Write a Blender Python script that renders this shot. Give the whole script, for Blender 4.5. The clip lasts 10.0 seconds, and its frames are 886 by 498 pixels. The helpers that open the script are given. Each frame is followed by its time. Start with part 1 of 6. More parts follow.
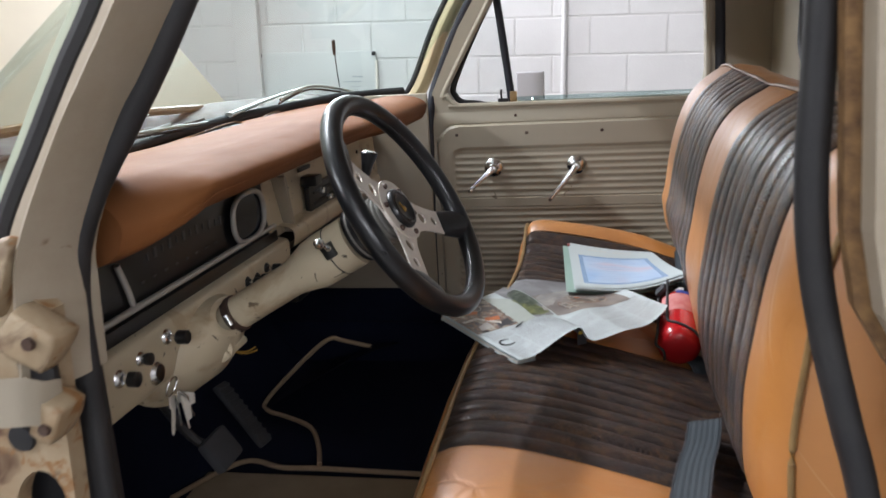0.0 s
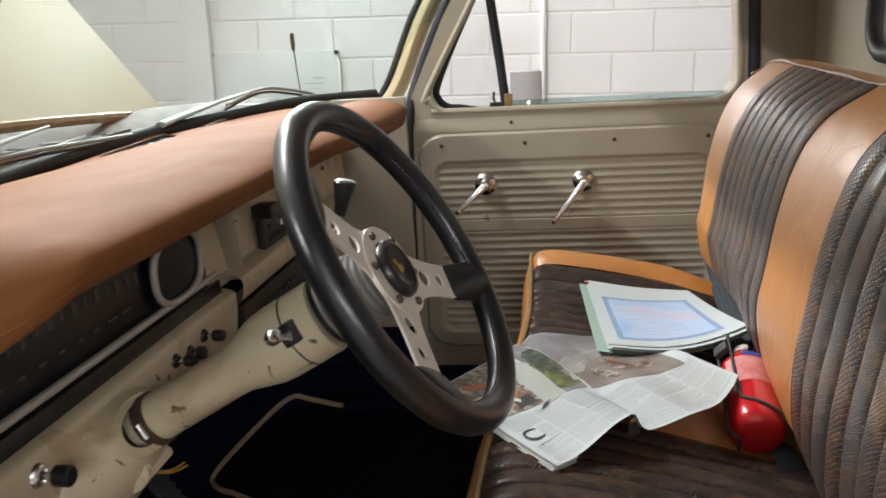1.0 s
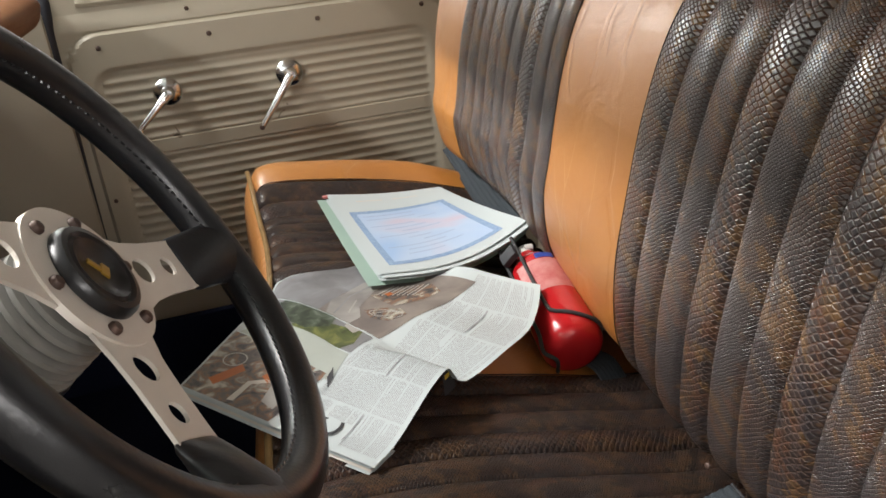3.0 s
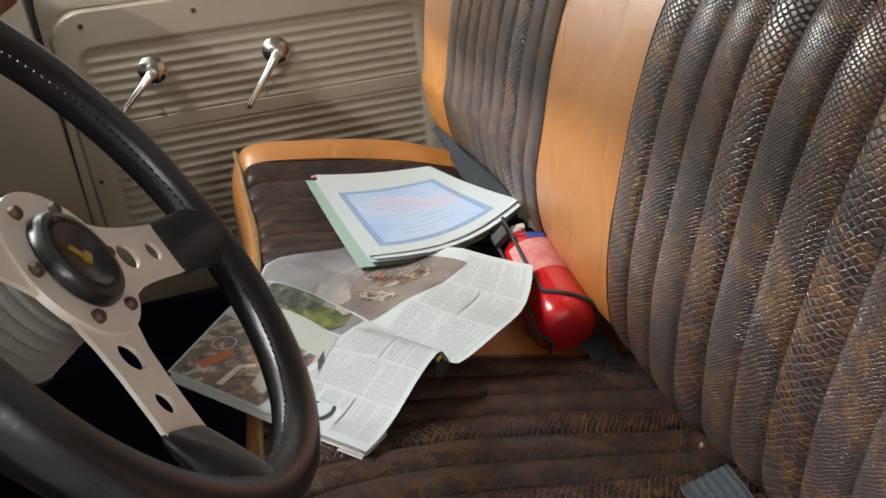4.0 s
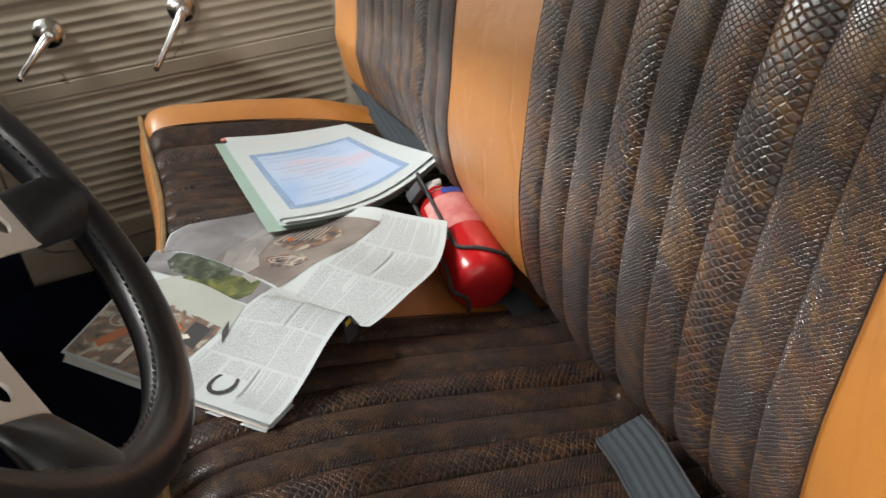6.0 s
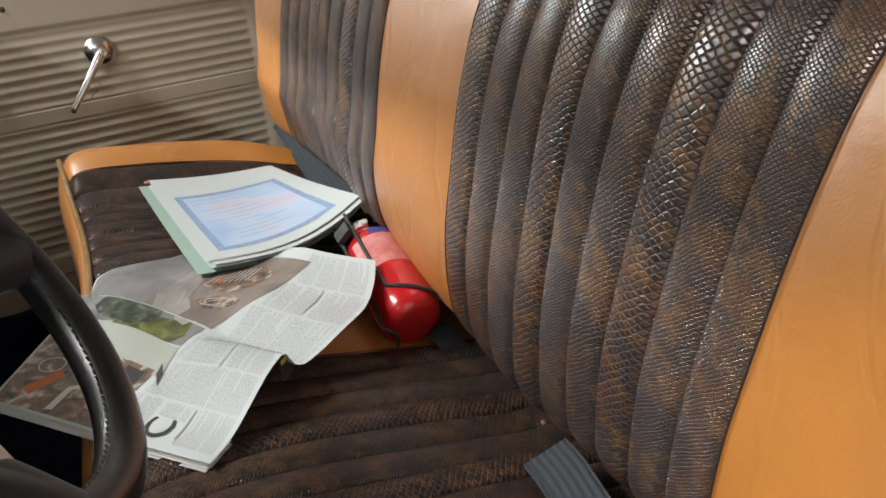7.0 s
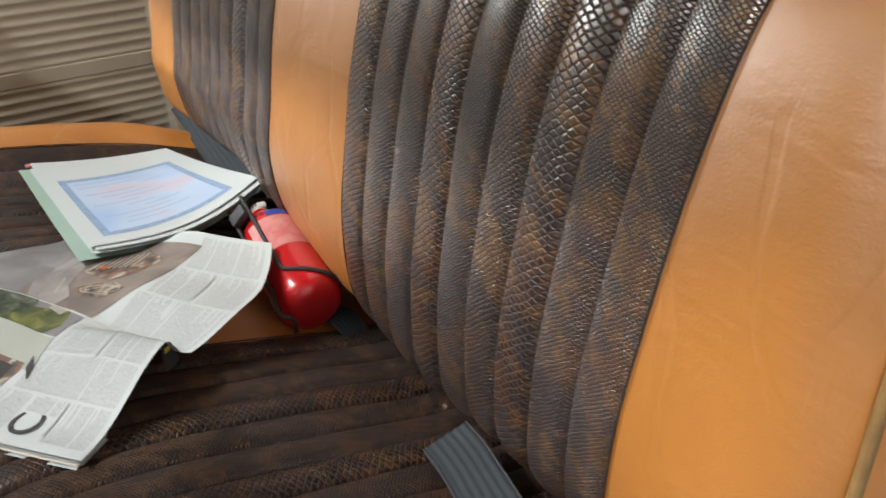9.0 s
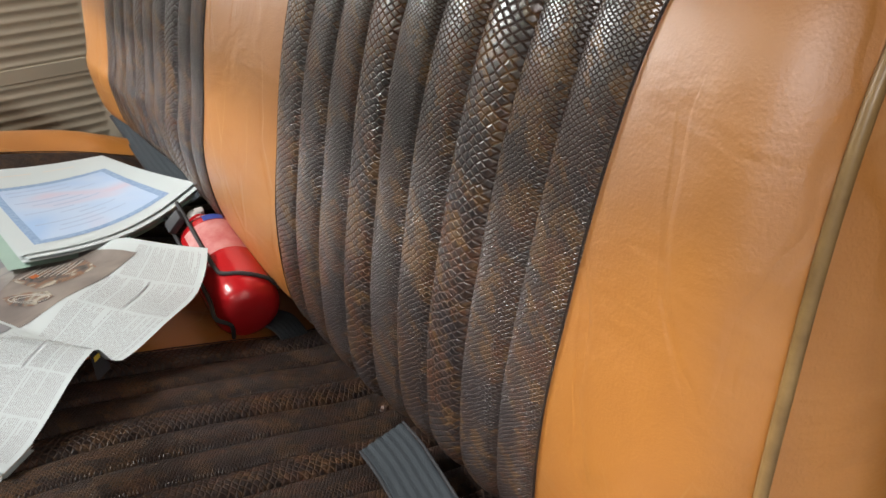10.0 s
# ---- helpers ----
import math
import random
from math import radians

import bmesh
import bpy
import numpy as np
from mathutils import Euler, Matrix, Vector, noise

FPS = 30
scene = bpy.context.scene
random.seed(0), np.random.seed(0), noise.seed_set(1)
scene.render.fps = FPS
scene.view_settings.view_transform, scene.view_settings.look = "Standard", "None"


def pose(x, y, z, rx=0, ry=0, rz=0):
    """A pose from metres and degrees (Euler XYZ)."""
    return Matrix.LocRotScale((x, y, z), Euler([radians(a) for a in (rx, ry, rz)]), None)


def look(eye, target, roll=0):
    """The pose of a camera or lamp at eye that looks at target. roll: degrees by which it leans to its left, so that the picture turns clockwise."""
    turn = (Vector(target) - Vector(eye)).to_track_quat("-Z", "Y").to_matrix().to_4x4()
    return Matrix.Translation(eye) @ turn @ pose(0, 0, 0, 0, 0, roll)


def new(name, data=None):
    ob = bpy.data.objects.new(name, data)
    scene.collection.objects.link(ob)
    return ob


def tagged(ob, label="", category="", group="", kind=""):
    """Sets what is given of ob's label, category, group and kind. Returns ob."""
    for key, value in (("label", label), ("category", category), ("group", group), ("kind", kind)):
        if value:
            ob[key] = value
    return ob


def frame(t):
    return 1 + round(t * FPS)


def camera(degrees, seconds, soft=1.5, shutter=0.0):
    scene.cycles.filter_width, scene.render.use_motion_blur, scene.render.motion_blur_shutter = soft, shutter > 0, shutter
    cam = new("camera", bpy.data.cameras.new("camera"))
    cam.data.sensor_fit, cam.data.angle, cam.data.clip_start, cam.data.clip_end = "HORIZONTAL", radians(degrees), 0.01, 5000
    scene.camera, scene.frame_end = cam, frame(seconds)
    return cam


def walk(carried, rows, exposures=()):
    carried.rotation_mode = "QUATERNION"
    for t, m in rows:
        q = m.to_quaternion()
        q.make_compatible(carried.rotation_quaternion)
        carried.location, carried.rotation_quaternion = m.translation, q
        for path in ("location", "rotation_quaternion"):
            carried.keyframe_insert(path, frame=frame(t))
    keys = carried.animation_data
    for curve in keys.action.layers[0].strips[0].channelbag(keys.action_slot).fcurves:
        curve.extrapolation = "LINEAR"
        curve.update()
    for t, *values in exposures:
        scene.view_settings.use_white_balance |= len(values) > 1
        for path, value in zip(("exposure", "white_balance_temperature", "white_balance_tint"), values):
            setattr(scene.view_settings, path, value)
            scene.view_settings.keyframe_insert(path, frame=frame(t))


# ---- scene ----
cam = camera(57.7, 10.0, 1.6, 0.3)
PATH = [
    (0, (0.084, -0.167, 1.477), (-0.263, 1.742, 0.994), -3.2),
    (0.5, (0.011, 0.044, 1.471), (-0.288, 1.967, 1.012), -2.6),
    (1, (-0.028, 0.19, 1.463), (-0.281, 2.114, 0.979), -3.2),
    (1.5, (-0.019, 0.316, 1.468), (-0.077, 2.236, 0.91), -4.0),
    (2, (-0.036, 0.401, 1.456), (0.143, 2.278, 0.79), -5.5),
    (2.5, (-0.076, 0.453, 1.445), (0.276, 2.273, 0.695), -6.3),
    (3, (-0.089, 0.475, 1.433), (0.38, 2.245, 0.629), -6.1),
    (4.5, (-0.084, 0.488, 1.429), (0.398, 2.219, 0.55), -6.2),
    (5, (-0.06, 0.49, 1.425), (0.414, 2.205, 0.512), -6.8),
    (5.5, (-0.042, 0.493, 1.422), (0.457, 2.185, 0.48), -7.4),
    (6, (-0.041, 0.5, 1.41), (0.534, 2.159, 0.454), -7.3),
    (7.3, (-0.076, 0.472, 1.437), (0.749, 2.066, 0.555), -4.6),
    (7.5, (-0.082, 0.477, 1.434), (0.756, 2.07, 0.56), -4.3),
    (8, (-0.087, 0.484, 1.432), (0.774, 2.067, 0.565), -3.6),
    (8.5, (-0.064, 0.498, 1.427), (0.82, 2.056, 0.538), -3.5),
    (9, (-0.033, 0.482, 1.403), (0.909, 1.983, 0.478), -3.2),
    (9.5, (-0.019, 0.464, 1.393), (0.984, 1.923, 0.462), -2.9),
    (10, (-0.017, 0.466, 1.397), (1.014, 1.915, 0.482), -2.8),
]
# the clip's camera starts a little cooler and darker, then settles
EXPOSURES = [(0, -0.14, 5900, 11), (0.5, -0.14, 6150, 10.5), (1, -0.05, 6350, 10), (2, 0.09, 6500, 10), (3, 0.06, 6500, 10), (4.5, -0.01, 6500, 10), (6, 0.03, 6500, 10), (7.5, -0.06, 6500, 10), (9, 0.0, 6500, 10), (10, 0.02, 6500, 10)]
walk(cam, [(t, look(eye, target, roll)) for t, eye, target, roll in PATH], EXPOSURES)

# ---- world and lights: an indoor workshop with ceiling tubes and added fills ----
world = bpy.data.worlds.new("workshop_air")
scene.world = world
world.use_nodes = True
world.node_tree.nodes["Background"].inputs[0].default_value = (0.9, 0.95, 1.0, 1)
world.node_tree.nodes["Background"].inputs[1].default_value = 0.05
scene.view_settings.exposure = 0.0


def area_lamp(name, eye, target, sx, sy, watts, colour):
    d = bpy.data.lights.new(name, "AREA")
    d.shape, d.size, d.size_y, d.energy, d.color = "RECTANGLE", sx, sy, watts, colour
    ob = new(name, d)
    ob.matrix_world = look(eye, target)
    return ob


TUBE = (1.0, 0.97, 0.95)
area_lamp("tube_light_overhead", (-1.55, 1.9, 3.40), (0.15, 1.75, 1.0), 1.7, 0.07, 96, TUBE)
area_lamp("tube_light_front", (-2.6, -1.5, 2.95), (0.4, -1.2, 1.2), 1.4, 0.07, 78, TUBE)
# added lamp, no fitting seen: gives the upper backrest its broad sheen
area_lamp("sheen_light_wall", (-1.7, 4.0, 2.55), (-0.2, 1.4, 1.3), 1.6, 0.40, 80, TUBE)
# added fill for the dash from the driver's side, no fitting seen
area_lamp("fill_light_door", (1.15, -2.6, 2.35), (-0.4, 1.0, 1.1), 2.0, 0.20, 43, TUBE)
# added upward lamps, so that the ceiling gives soft fill and reflections
area_lamp("ceiling_fill_front", (-3.5, 1.6, 3.37), (-3.5, 1.61, 6), 3.0, 0.4, 190, TUBE)
area_lamp("ceiling_fill_door", (1.15, -2.6, 2.52), (1.15, -2.59, 6), 2.0, 0.5, 80, TUBE)

# ---- materials ----


def material(name, base, rough=0.5, metal=0.0, second=None, scale=8.0, amount=0.5, bump=0.0, bump_scale=120.0, coat=0.0, detail=6.0, spec=0.5):
    """A surface whose colour drifts between two tones, with fine relief."""
    m = bpy.data.materials.new(name)
    m.use_nodes = True
    nt = m.node_tree
    b = nt.nodes["Principled BSDF"]
    b.inputs["Base Color"].default_value = (*base, 1)
    b.inputs["Roughness"].default_value = rough
    b.inputs["Metallic"].default_value = metal
    b.inputs["Coat Weight"].default_value = coat
    b.inputs["Specular IOR Level"].default_value = spec
    tc = nt.nodes.new("ShaderNodeTexCoord")
    if second:
        n = nt.nodes.new("ShaderNodeTexNoise")
        n.inputs["Scale"].default_value, n.inputs["Detail"].default_value, n.inputs["Roughness"].default_value = scale, detail, 0.62
        nt.links.new(tc.outputs["Object"], n.inputs["Vector"])
        r = nt.nodes.new("ShaderNodeMapRange")
        r.inputs["From Min"].default_value, r.inputs["From Max"].default_value = 0.35, 0.7
        r.inputs["To Max"].default_value = amount
        nt.links.new(n.outputs["Fac"], r.inputs["Value"])
        x = nt.nodes.new("ShaderNodeMix")
        x.data_type = "RGBA"
        x.inputs[6].default_value, x.inputs[7].default_value = (*base, 1), (*second, 1)
        nt.links.new(r.outputs["Result"], x.inputs[0])
        nt.links.new(x.outputs[2], b.inputs["Base Color"])
        q = nt.nodes.new("ShaderNodeMapRange")
        q.inputs["To Min"].default_value, q.inputs["To Max"].default_value = max(rough - 0.08, 0.02), min(rough + 0.1, 1)
        nt.links.new(n.outputs["Fac"], q.inputs["Value"])
        nt.links.new(q.outputs["Result"], b.inputs["Roughness"])
    if bump:
        n2 = nt.nodes.new("ShaderNodeTexNoise")
        n2.inputs["Scale"].default_value, n2.inputs["Detail"].default_value = bump_scale, 4
        nt.links.new(tc.outputs["Object"], n2.inputs["Vector"])
        bp = nt.nodes.new("ShaderNodeBump")
        bp.inputs["Strength"].default_value, bp.inputs["Distance"].default_value = bump, 0.002
        nt.links.new(n2.outputs["Fac"], bp.inputs["Height"])
        nt.links.new(bp.outputs["Normal"], b.inputs["Normal"])
    return m


M_CREAM = material("cream_paint", (0.37, 0.325, 0.25), 0.42, second=(0.31, 0.265, 0.20), scale=5, amount=0.5, bump=0.05, bump_scale=300)
M_DOOR = material("beige_paint", (0.415, 0.37, 0.285), 0.4, second=(0.355, 0.315, 0.24), scale=4, amount=0.5, bump=0.05, bump_scale=300)
M_YELLOW = material("yellowed_cream_paint", (0.62, 0.52, 0.32), 0.35, second=(0.55, 0.46, 0.28), scale=3, amount=0.5)
M_TAN = material("tan_leather", (0.50, 0.195, 0.024), 0.46, second=(0.38, 0.135, 0.019), scale=5.5, amount=0.7, bump=0.12, bump_scale=500, coat=1.0, spec=0.6)
M_TAN.node_tree.nodes["Principled BSDF"].inputs["Coat Roughness"].default_value = 0.50
M_TAN.node_tree.nodes["Principled BSDF"].inputs["Coat IOR"].default_value = 1.8
M_PAD = material("tan_dash_leather", (0.225, 0.088, 0.027), 0.66, second=(0.155, 0.055, 0.018), scale=5, amount=0.7, bump=0.12, bump_scale=500, spec=0.22)
M_TOPPIPE = material("pale_worn_piping", (0.30, 0.21, 0.16), 0.5, second=(0.30, 0.22, 0.16), scale=40, amount=0.7)
# the roof is out of view; its lining is pale to bounce light
M_ROOF = material("pale_bounce_lining", (0.60, 0.56, 0.48), 0.6, second=(0.54, 0.50, 0.43), scale=4, amount=0.5)
M_PIPING = material("tan_piping", (0.30, 0.19, 0.075), 0.36, second=(0.15, 0.085, 0.035), scale=40, amount=0.7)
M_BLACK = material("black_leather_grip", (0.007, 0.0075, 0.009), 0.30, second=(0.012, 0.0125, 0.014), scale=18, amount=0.7, bump=0.10, bump_scale=300, spec=0.6)
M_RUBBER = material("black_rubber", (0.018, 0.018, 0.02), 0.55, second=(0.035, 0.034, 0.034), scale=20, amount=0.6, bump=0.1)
M_BLACKPL = material("black_plastic", (0.012, 0.012, 0.013), 0.3, second=(0.02, 0.02, 0.02), scale=30, amount=0.5)
M_ALU = material("brushed_aluminium", (0.72, 0.67, 0.60), 0.5, metal=0.3, second=(0.64, 0.59, 0.53), scale=30, amount=0.5)
M_CHROME = material("chrome", (0.80, 0.80, 0.80), 0.2, metal=1.0, second=(0.7, 0.7, 0.7), scale=60, amount=0.4)
M_CARPET = material("navy_carpet", (0.005, 0.007, 0.019), 0.95, second=(0.009, 0.012, 0.028), scale=200, amount=0.8, bump=0.6, bump_scale=900, spec=0.1)
M_BIND = material("beige_carpet_binding", (0.29, 0.21, 0.13), 0.85, second=(0.21, 0.145, 0.085), scale=60, amount=0.6, bump=0.3, bump_scale=900)
M_PAPER = material("white_paper", (0.53, 0.585, 0.585), 0.5, second=(0.49, 0.54, 0.54), scale=6, amount=0.4)
M_RED = material("red_enamel", (0.48, 0.011, 0.015), 0.2, second=(0.40, 0.009, 0.012), scale=12, amount=0.5, coat=0.4)
M_WALL = material("white_painted_block", (0.68, 0.67, 0.66), 0.6, second=(0.62, 0.61, 0.60), scale=6, amount=0.5, bump=0.4, bump_scale=90)
M_CONCRETE = material("concrete_floor", (0.32, 0.31, 0.29), 0.7, second=(0.22, 0.21, 0.2), scale=3, amount=0.7, bump=0.3, bump_scale=40)
M_BELT = material("grey_webbing", (0.030, 0.040, 0.048), 0.75, second=(0.042, 0.052, 0.060), scale=60, amount=0.5, bump=0.4, bump_scale=900)
M_RUST = material("rusty_paint", (0.40, 0.32, 0.21), 0.55, second=(0.27, 0.17, 0.085), scale=11, amount=0.85, bump=0.25, bump_scale=110)
M_PILLAR = material("weathered_beige_paint", (0.40, 0.35, 0.27), 0.45, second=(0.32, 0.26, 0.18), scale=9, amount=0.8, bump=0.15, bump_scale=120)
M_MORTAR = material("painted_mortar", (0.64, 0.63, 0.615), 0.7, second=(0.56, 0.545, 0.53), scale=10, amount=0.5, bump=0.4, bump_scale=60)
M_BOARD = material("whiteboard_enamel", (0.60, 0.61, 0.60), 0.3, second=(0.55, 0.56, 0.55), scale=4, amount=0.5)
M_MARKER = material("faded_marker", (0.42, 0.45, 0.46), 0.6, second=(0.55, 0.57, 0.57), scale=30, amount=0.8)
M_BOLT = material("rusty_steel", (0.10, 0.06, 0.045), 0.5, metal=0.3, second=(0.05, 0.035, 0.03), scale=90, amount=0.8, bump=0.2)
M_GOLD = material("gold_trim", (0.45, 0.28, 0.05), 0.35, metal=0.6, second=(0.35, 0.2, 0.04), scale=60, amount=0.5)
M_BOOT = material("ribbed_rubber", (0.20, 0.195, 0.18), 0.34, second=(0.26, 0.25, 0.23), scale=40, amount=0.6)
M_CHIPPED = material("chipped_cream_paint", (0.60, 0.52, 0.36), 0.36, second=(0.55, 0.48, 0.35), scale=6, amount=0.6, bump=0.06, bump_scale=250)
M_SILVER = material("silver_trim", (0.55, 0.53, 0.49), 0.45, metal=0.4, second=(0.45, 0.43, 0.40), scale=40, amount=0.5)
M_GAUGE = material("dark_gauge_glass", (0.006, 0.008, 0.014), 0.08, second=(0.01, 0.012, 0.02), scale=10, amount=0.5)
M_DIAL = material("grey_dial_print", (0.10, 0.10, 0.10), 0.6, second=(0.06, 0.06, 0.06), scale=60, amount=0.5)
M_GREYRUB = material("worn_grey_rubber", (0.035, 0.037, 0.042), 0.7, second=(0.06, 0.06, 0.065), scale=30, amount=0.6, bump=0.3)
M_MAT = material("tan_floor_mat", (0.30, 0.22, 0.13), 0.7, second=(0.22, 0.16, 0.09), scale=14, amount=0.6, bump=0.3, bump_scale=200)
M_YELLOWINK = material("yellow_ink", (0.60, 0.42, 0.05), 0.6, second=(0.5, 0.34, 0.04), scale=60, amount=0.5)
M_SEALDARK = material("dark_navy_seal", (0.014, 0.016, 0.026), 0.55, second=(0.022, 0.023, 0.032), scale=30, amount=0.6)
M_RUST2 = material("ochre_rust_primer", (0.27, 0.155, 0.06), 0.7, second=(0.08, 0.04, 0.02), scale=45, amount=0.9, bump=0.5, bump_scale=150)
M_MIRBACK = material("pale_grey_mirror", (0.62, 0.61, 0.64), 0.5, second=(0.64, 0.63, 0.66), scale=8, amount=0.4)
M_HOOD = material("cream_hood_paint", (0.58, 0.52, 0.385), 0.5, second=(0.53, 0.465, 0.34), scale=2.5, amount=0.6)
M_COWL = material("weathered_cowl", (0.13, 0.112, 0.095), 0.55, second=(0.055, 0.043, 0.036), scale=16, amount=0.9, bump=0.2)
M_COWLDARK = material("dark_cowl_slot", (0.05, 0.04, 0.035), 0.5, second=(0.09, 0.07, 0.06), scale=30, amount=0.7)
M_WIPER = material("silver_wiper", (0.62, 0.64, 0.64), 0.35, metal=0.5, second=(0.5, 0.5, 0.5), scale=20, amount=0.5)
M_SEAM = material("dark_seam_thread", (0.02, 0.014, 0.012), 0.7, second=(0.035, 0.024, 0.02), scale=120, amount=0.7)
M_FOLDER = material("green_folder_card", (0.33, 0.45, 0.38), 0.65, second=(0.28, 0.39, 0.33), scale=10, amount=0.5)
M_EDGE = material("paper_edges", (0.66, 0.62, 0.55), 0.7, second=(0.55, 0.50, 0.44), scale=60, amount=0.6)
M_BLUEINK = material("blue_certificate_border", (0.18, 0.28, 0.46), 0.6, second=(0.32, 0.43, 0.58), scale=260, amount=0.9, detail=2)
M_INK = material("printed_text", (0.33, 0.34, 0.35), 0.6, second=(0.40, 0.41, 0.42), scale=200, amount=0.8)
M_FAINT = material("faint_blue_print", (0.30, 0.38, 0.54), 0.6, second=(0.38, 0.46, 0.60), scale=200, amount=0.8)
M_INKDARK = material("dark_print", (0.03, 0.03, 0.035), 0.5, second=(0.05, 0.05, 0.05), scale=60, amount=0.5)
M_LABEL = material("worn_red_label", (0.46, 0.10, 0.10), 0.45, second=(0.58, 0.26, 0.24), scale=55, amount=0.95, detail=8)
M_BLUEPATCH = material("blue_label_patch", (0.03, 0.06, 0.30), 0.4, second=(0.05, 0.09, 0.36), scale=60, amount=0.5)
M_ORANGEINK = material("orange_print", (0.50, 0.14, 0.03), 0.4, second=(0.40, 0.10, 0.02), scale=60, amount=0.6)
M_CARGREY = material("printed_grey_paint", (0.26, 0.26, 0.265), 0.4, second=(0.17, 0.17, 0.175), scale=34, amount=0.8)
M_CAPTION = material("pale_caption_print", (0.40, 0.435, 0.39), 0.45, second=(0.36, 0.39, 0.35), scale=30, amount=0.5)
M_CARWHITE = material("printed_pale_car", (0.42, 0.40, 0.37), 0.4, second=(0.30, 0.28, 0.26), scale=28, amount=0.8)
M_WHITEPL = material("white_plastic", (0.75, 0.74, 0.70), 0.4, second=(0.66, 0.65, 0.6), scale=30, amount=0.5)


def ramped(name, colours, scale, rough, detail=5.0, distortion=0.6, stretch=(1, 1, 1)):
    """A printed picture or wash: several colours over a drifting noise."""
    m = bpy.data.materials.new(name)
    m.use_nodes = True
    nt = m.node_tree
    b = nt.nodes["Principled BSDF"]
    b.inputs["Roughness"].default_value = rough
    tc = nt.nodes.new("ShaderNodeTexCoord")
    mp = nt.nodes.new("ShaderNodeMapping")
    mp.inputs["Scale"].default_value = stretch
    n = nt.nodes.new("ShaderNodeTexNoise")
    n.inputs["Scale"].default_value, n.inputs["Detail"].default_value, n.inputs["Distortion"].default_value = scale, detail, distortion
    r = nt.nodes.new("ShaderNodeValToRGB")
    el = r.color_ramp.elements
    for i, (p, c) in enumerate(colours):
        e = el[i] if i < 2 else el.new(p)
        e.position, e.color = p, (*c, 1)
    nt.links.new(tc.outputs["Object"], mp.inputs["Vector"])
    nt.links.new(mp.outputs["Vector"], n.inputs["Vector"])
    nt.links.new(n.outputs["Fac"], r.inputs["Fac"])
    nt.links.new(r.outputs["Color"], b.inputs["Base Color"])
    return m


M_WASH = ramped("certificate_wash", ((0.3, (0.33, 0.47, 0.68)), (0.72, (0.60, 0.44, 0.50)), (0.52, (0.44, 0.54, 0.68))), 7, 0.6, 2)
M_TREE = ramped("tree_photo", ((0.3, (0.012, 0.018, 0.012)), (0.7, (0.20, 0.24, 0.20)), (0.45, (0.03, 0.045, 0.025)), (0.58, (0.08, 0.10, 0.07))), 60, 0.35, 8)
M_HAZE = ramped("hazy_photo", ((0.3, (0.13, 0.13, 0.135)), (0.7, (0.28, 0.285, 0.30)), (0.5, (0.20, 0.20, 0.205))), 20, 0.35, 5, 0.6)
M_GRASS = ramped("hedge_photo", ((0.3, (0.03, 0.045, 0.015)), (0.7, (0.22, 0.23, 0.07)), (0.5, (0.10, 0.12, 0.035))), 55, 0.35, 8)
M_CARPALE = ramped("pale_car_photo", ((0.3, (0.20, 0.19, 0.18)), (0.7, (0.42, 0.40, 0.37)), (0.5, (0.31, 0.295, 0.275))), 18, 0.35, 3, 0.5)
M_ROADPIC = ramped("road_photo", ((0.3, (0.13, 0.11, 0.10)), (0.7, (0.30, 0.26, 0.22)), (0.5, (0.21, 0.18, 0.16))), 16, 0.35, 5, 0.8)
M_BIKEPIC = ramped("machine_photo", ((0.32, (0.02, 0.02, 0.022)), (0.72, (0.55, 0.50, 0.42)), (0.44, (0.12, 0.10, 0.09)), (0.52, (0.24, 0.12, 0.06)), (0.57, (0.22, 0.20, 0.17)), (0.63, (0.40, 0.36, 0.28))), 42, 0.35, 6, 1.5)


def glass(name, tint, gloss=0.02):
    """Thin clear glass: lets light straight through, with a sheen that grows at grazing angles."""
    m = bpy.data.materials.new(name)
    m.use_nodes = True
    nt = m.node_tree
    nt.nodes.remove(nt.nodes["Principled BSDF"])
    out = nt.nodes["Material Output"]
    t, g, x = nt.nodes.new("ShaderNodeBsdfTransparent"), nt.nodes.new("ShaderNodeBsdfGlossy"), nt.nodes.new("ShaderNodeMixShader")
    f, pw, mr = nt.nodes.new("ShaderNodeLayerWeight"), nt.nodes.new("ShaderNodeMath"), nt.nodes.new("ShaderNodeMapRange")
    t.inputs["Color"].default_value = (*tint, 1)
    g.inputs["Roughness"].default_value = gloss
    f.inputs["Blend"].default_value = 0.5
    pw.operation, pw.inputs[1].default_value = "POWER", 5.0
    mr.inputs["To Min"].default_value, mr.inputs["To Max"].default_value = 0.04, 0.45
    nt.links.new(f.outputs["Facing"], pw.inputs[0])
    nt.links.new(pw.outputs["Value"], mr.inputs["Value"])
    nt.links.new(mr.outputs["Result"], x.inputs["Fac"])
    nt.links.new(t.outputs["BSDF"], x.inputs[1])
    nt.links.new(g.outputs["BSDF"], x.inputs[2])
    nt.links.new(x.outputs["Shader"], out.inputs["Surface"])
    return m


M_GLASS = glass("clear_glass", (0.96, 0.97, 0.97))
M_SCREEN = glass("green_windscreen_glass", (0.68, 0.77, 0.74), 0.05)
M_TINT = glass("green_side_glass", (0.72, 0.80, 0.80), 0.2)


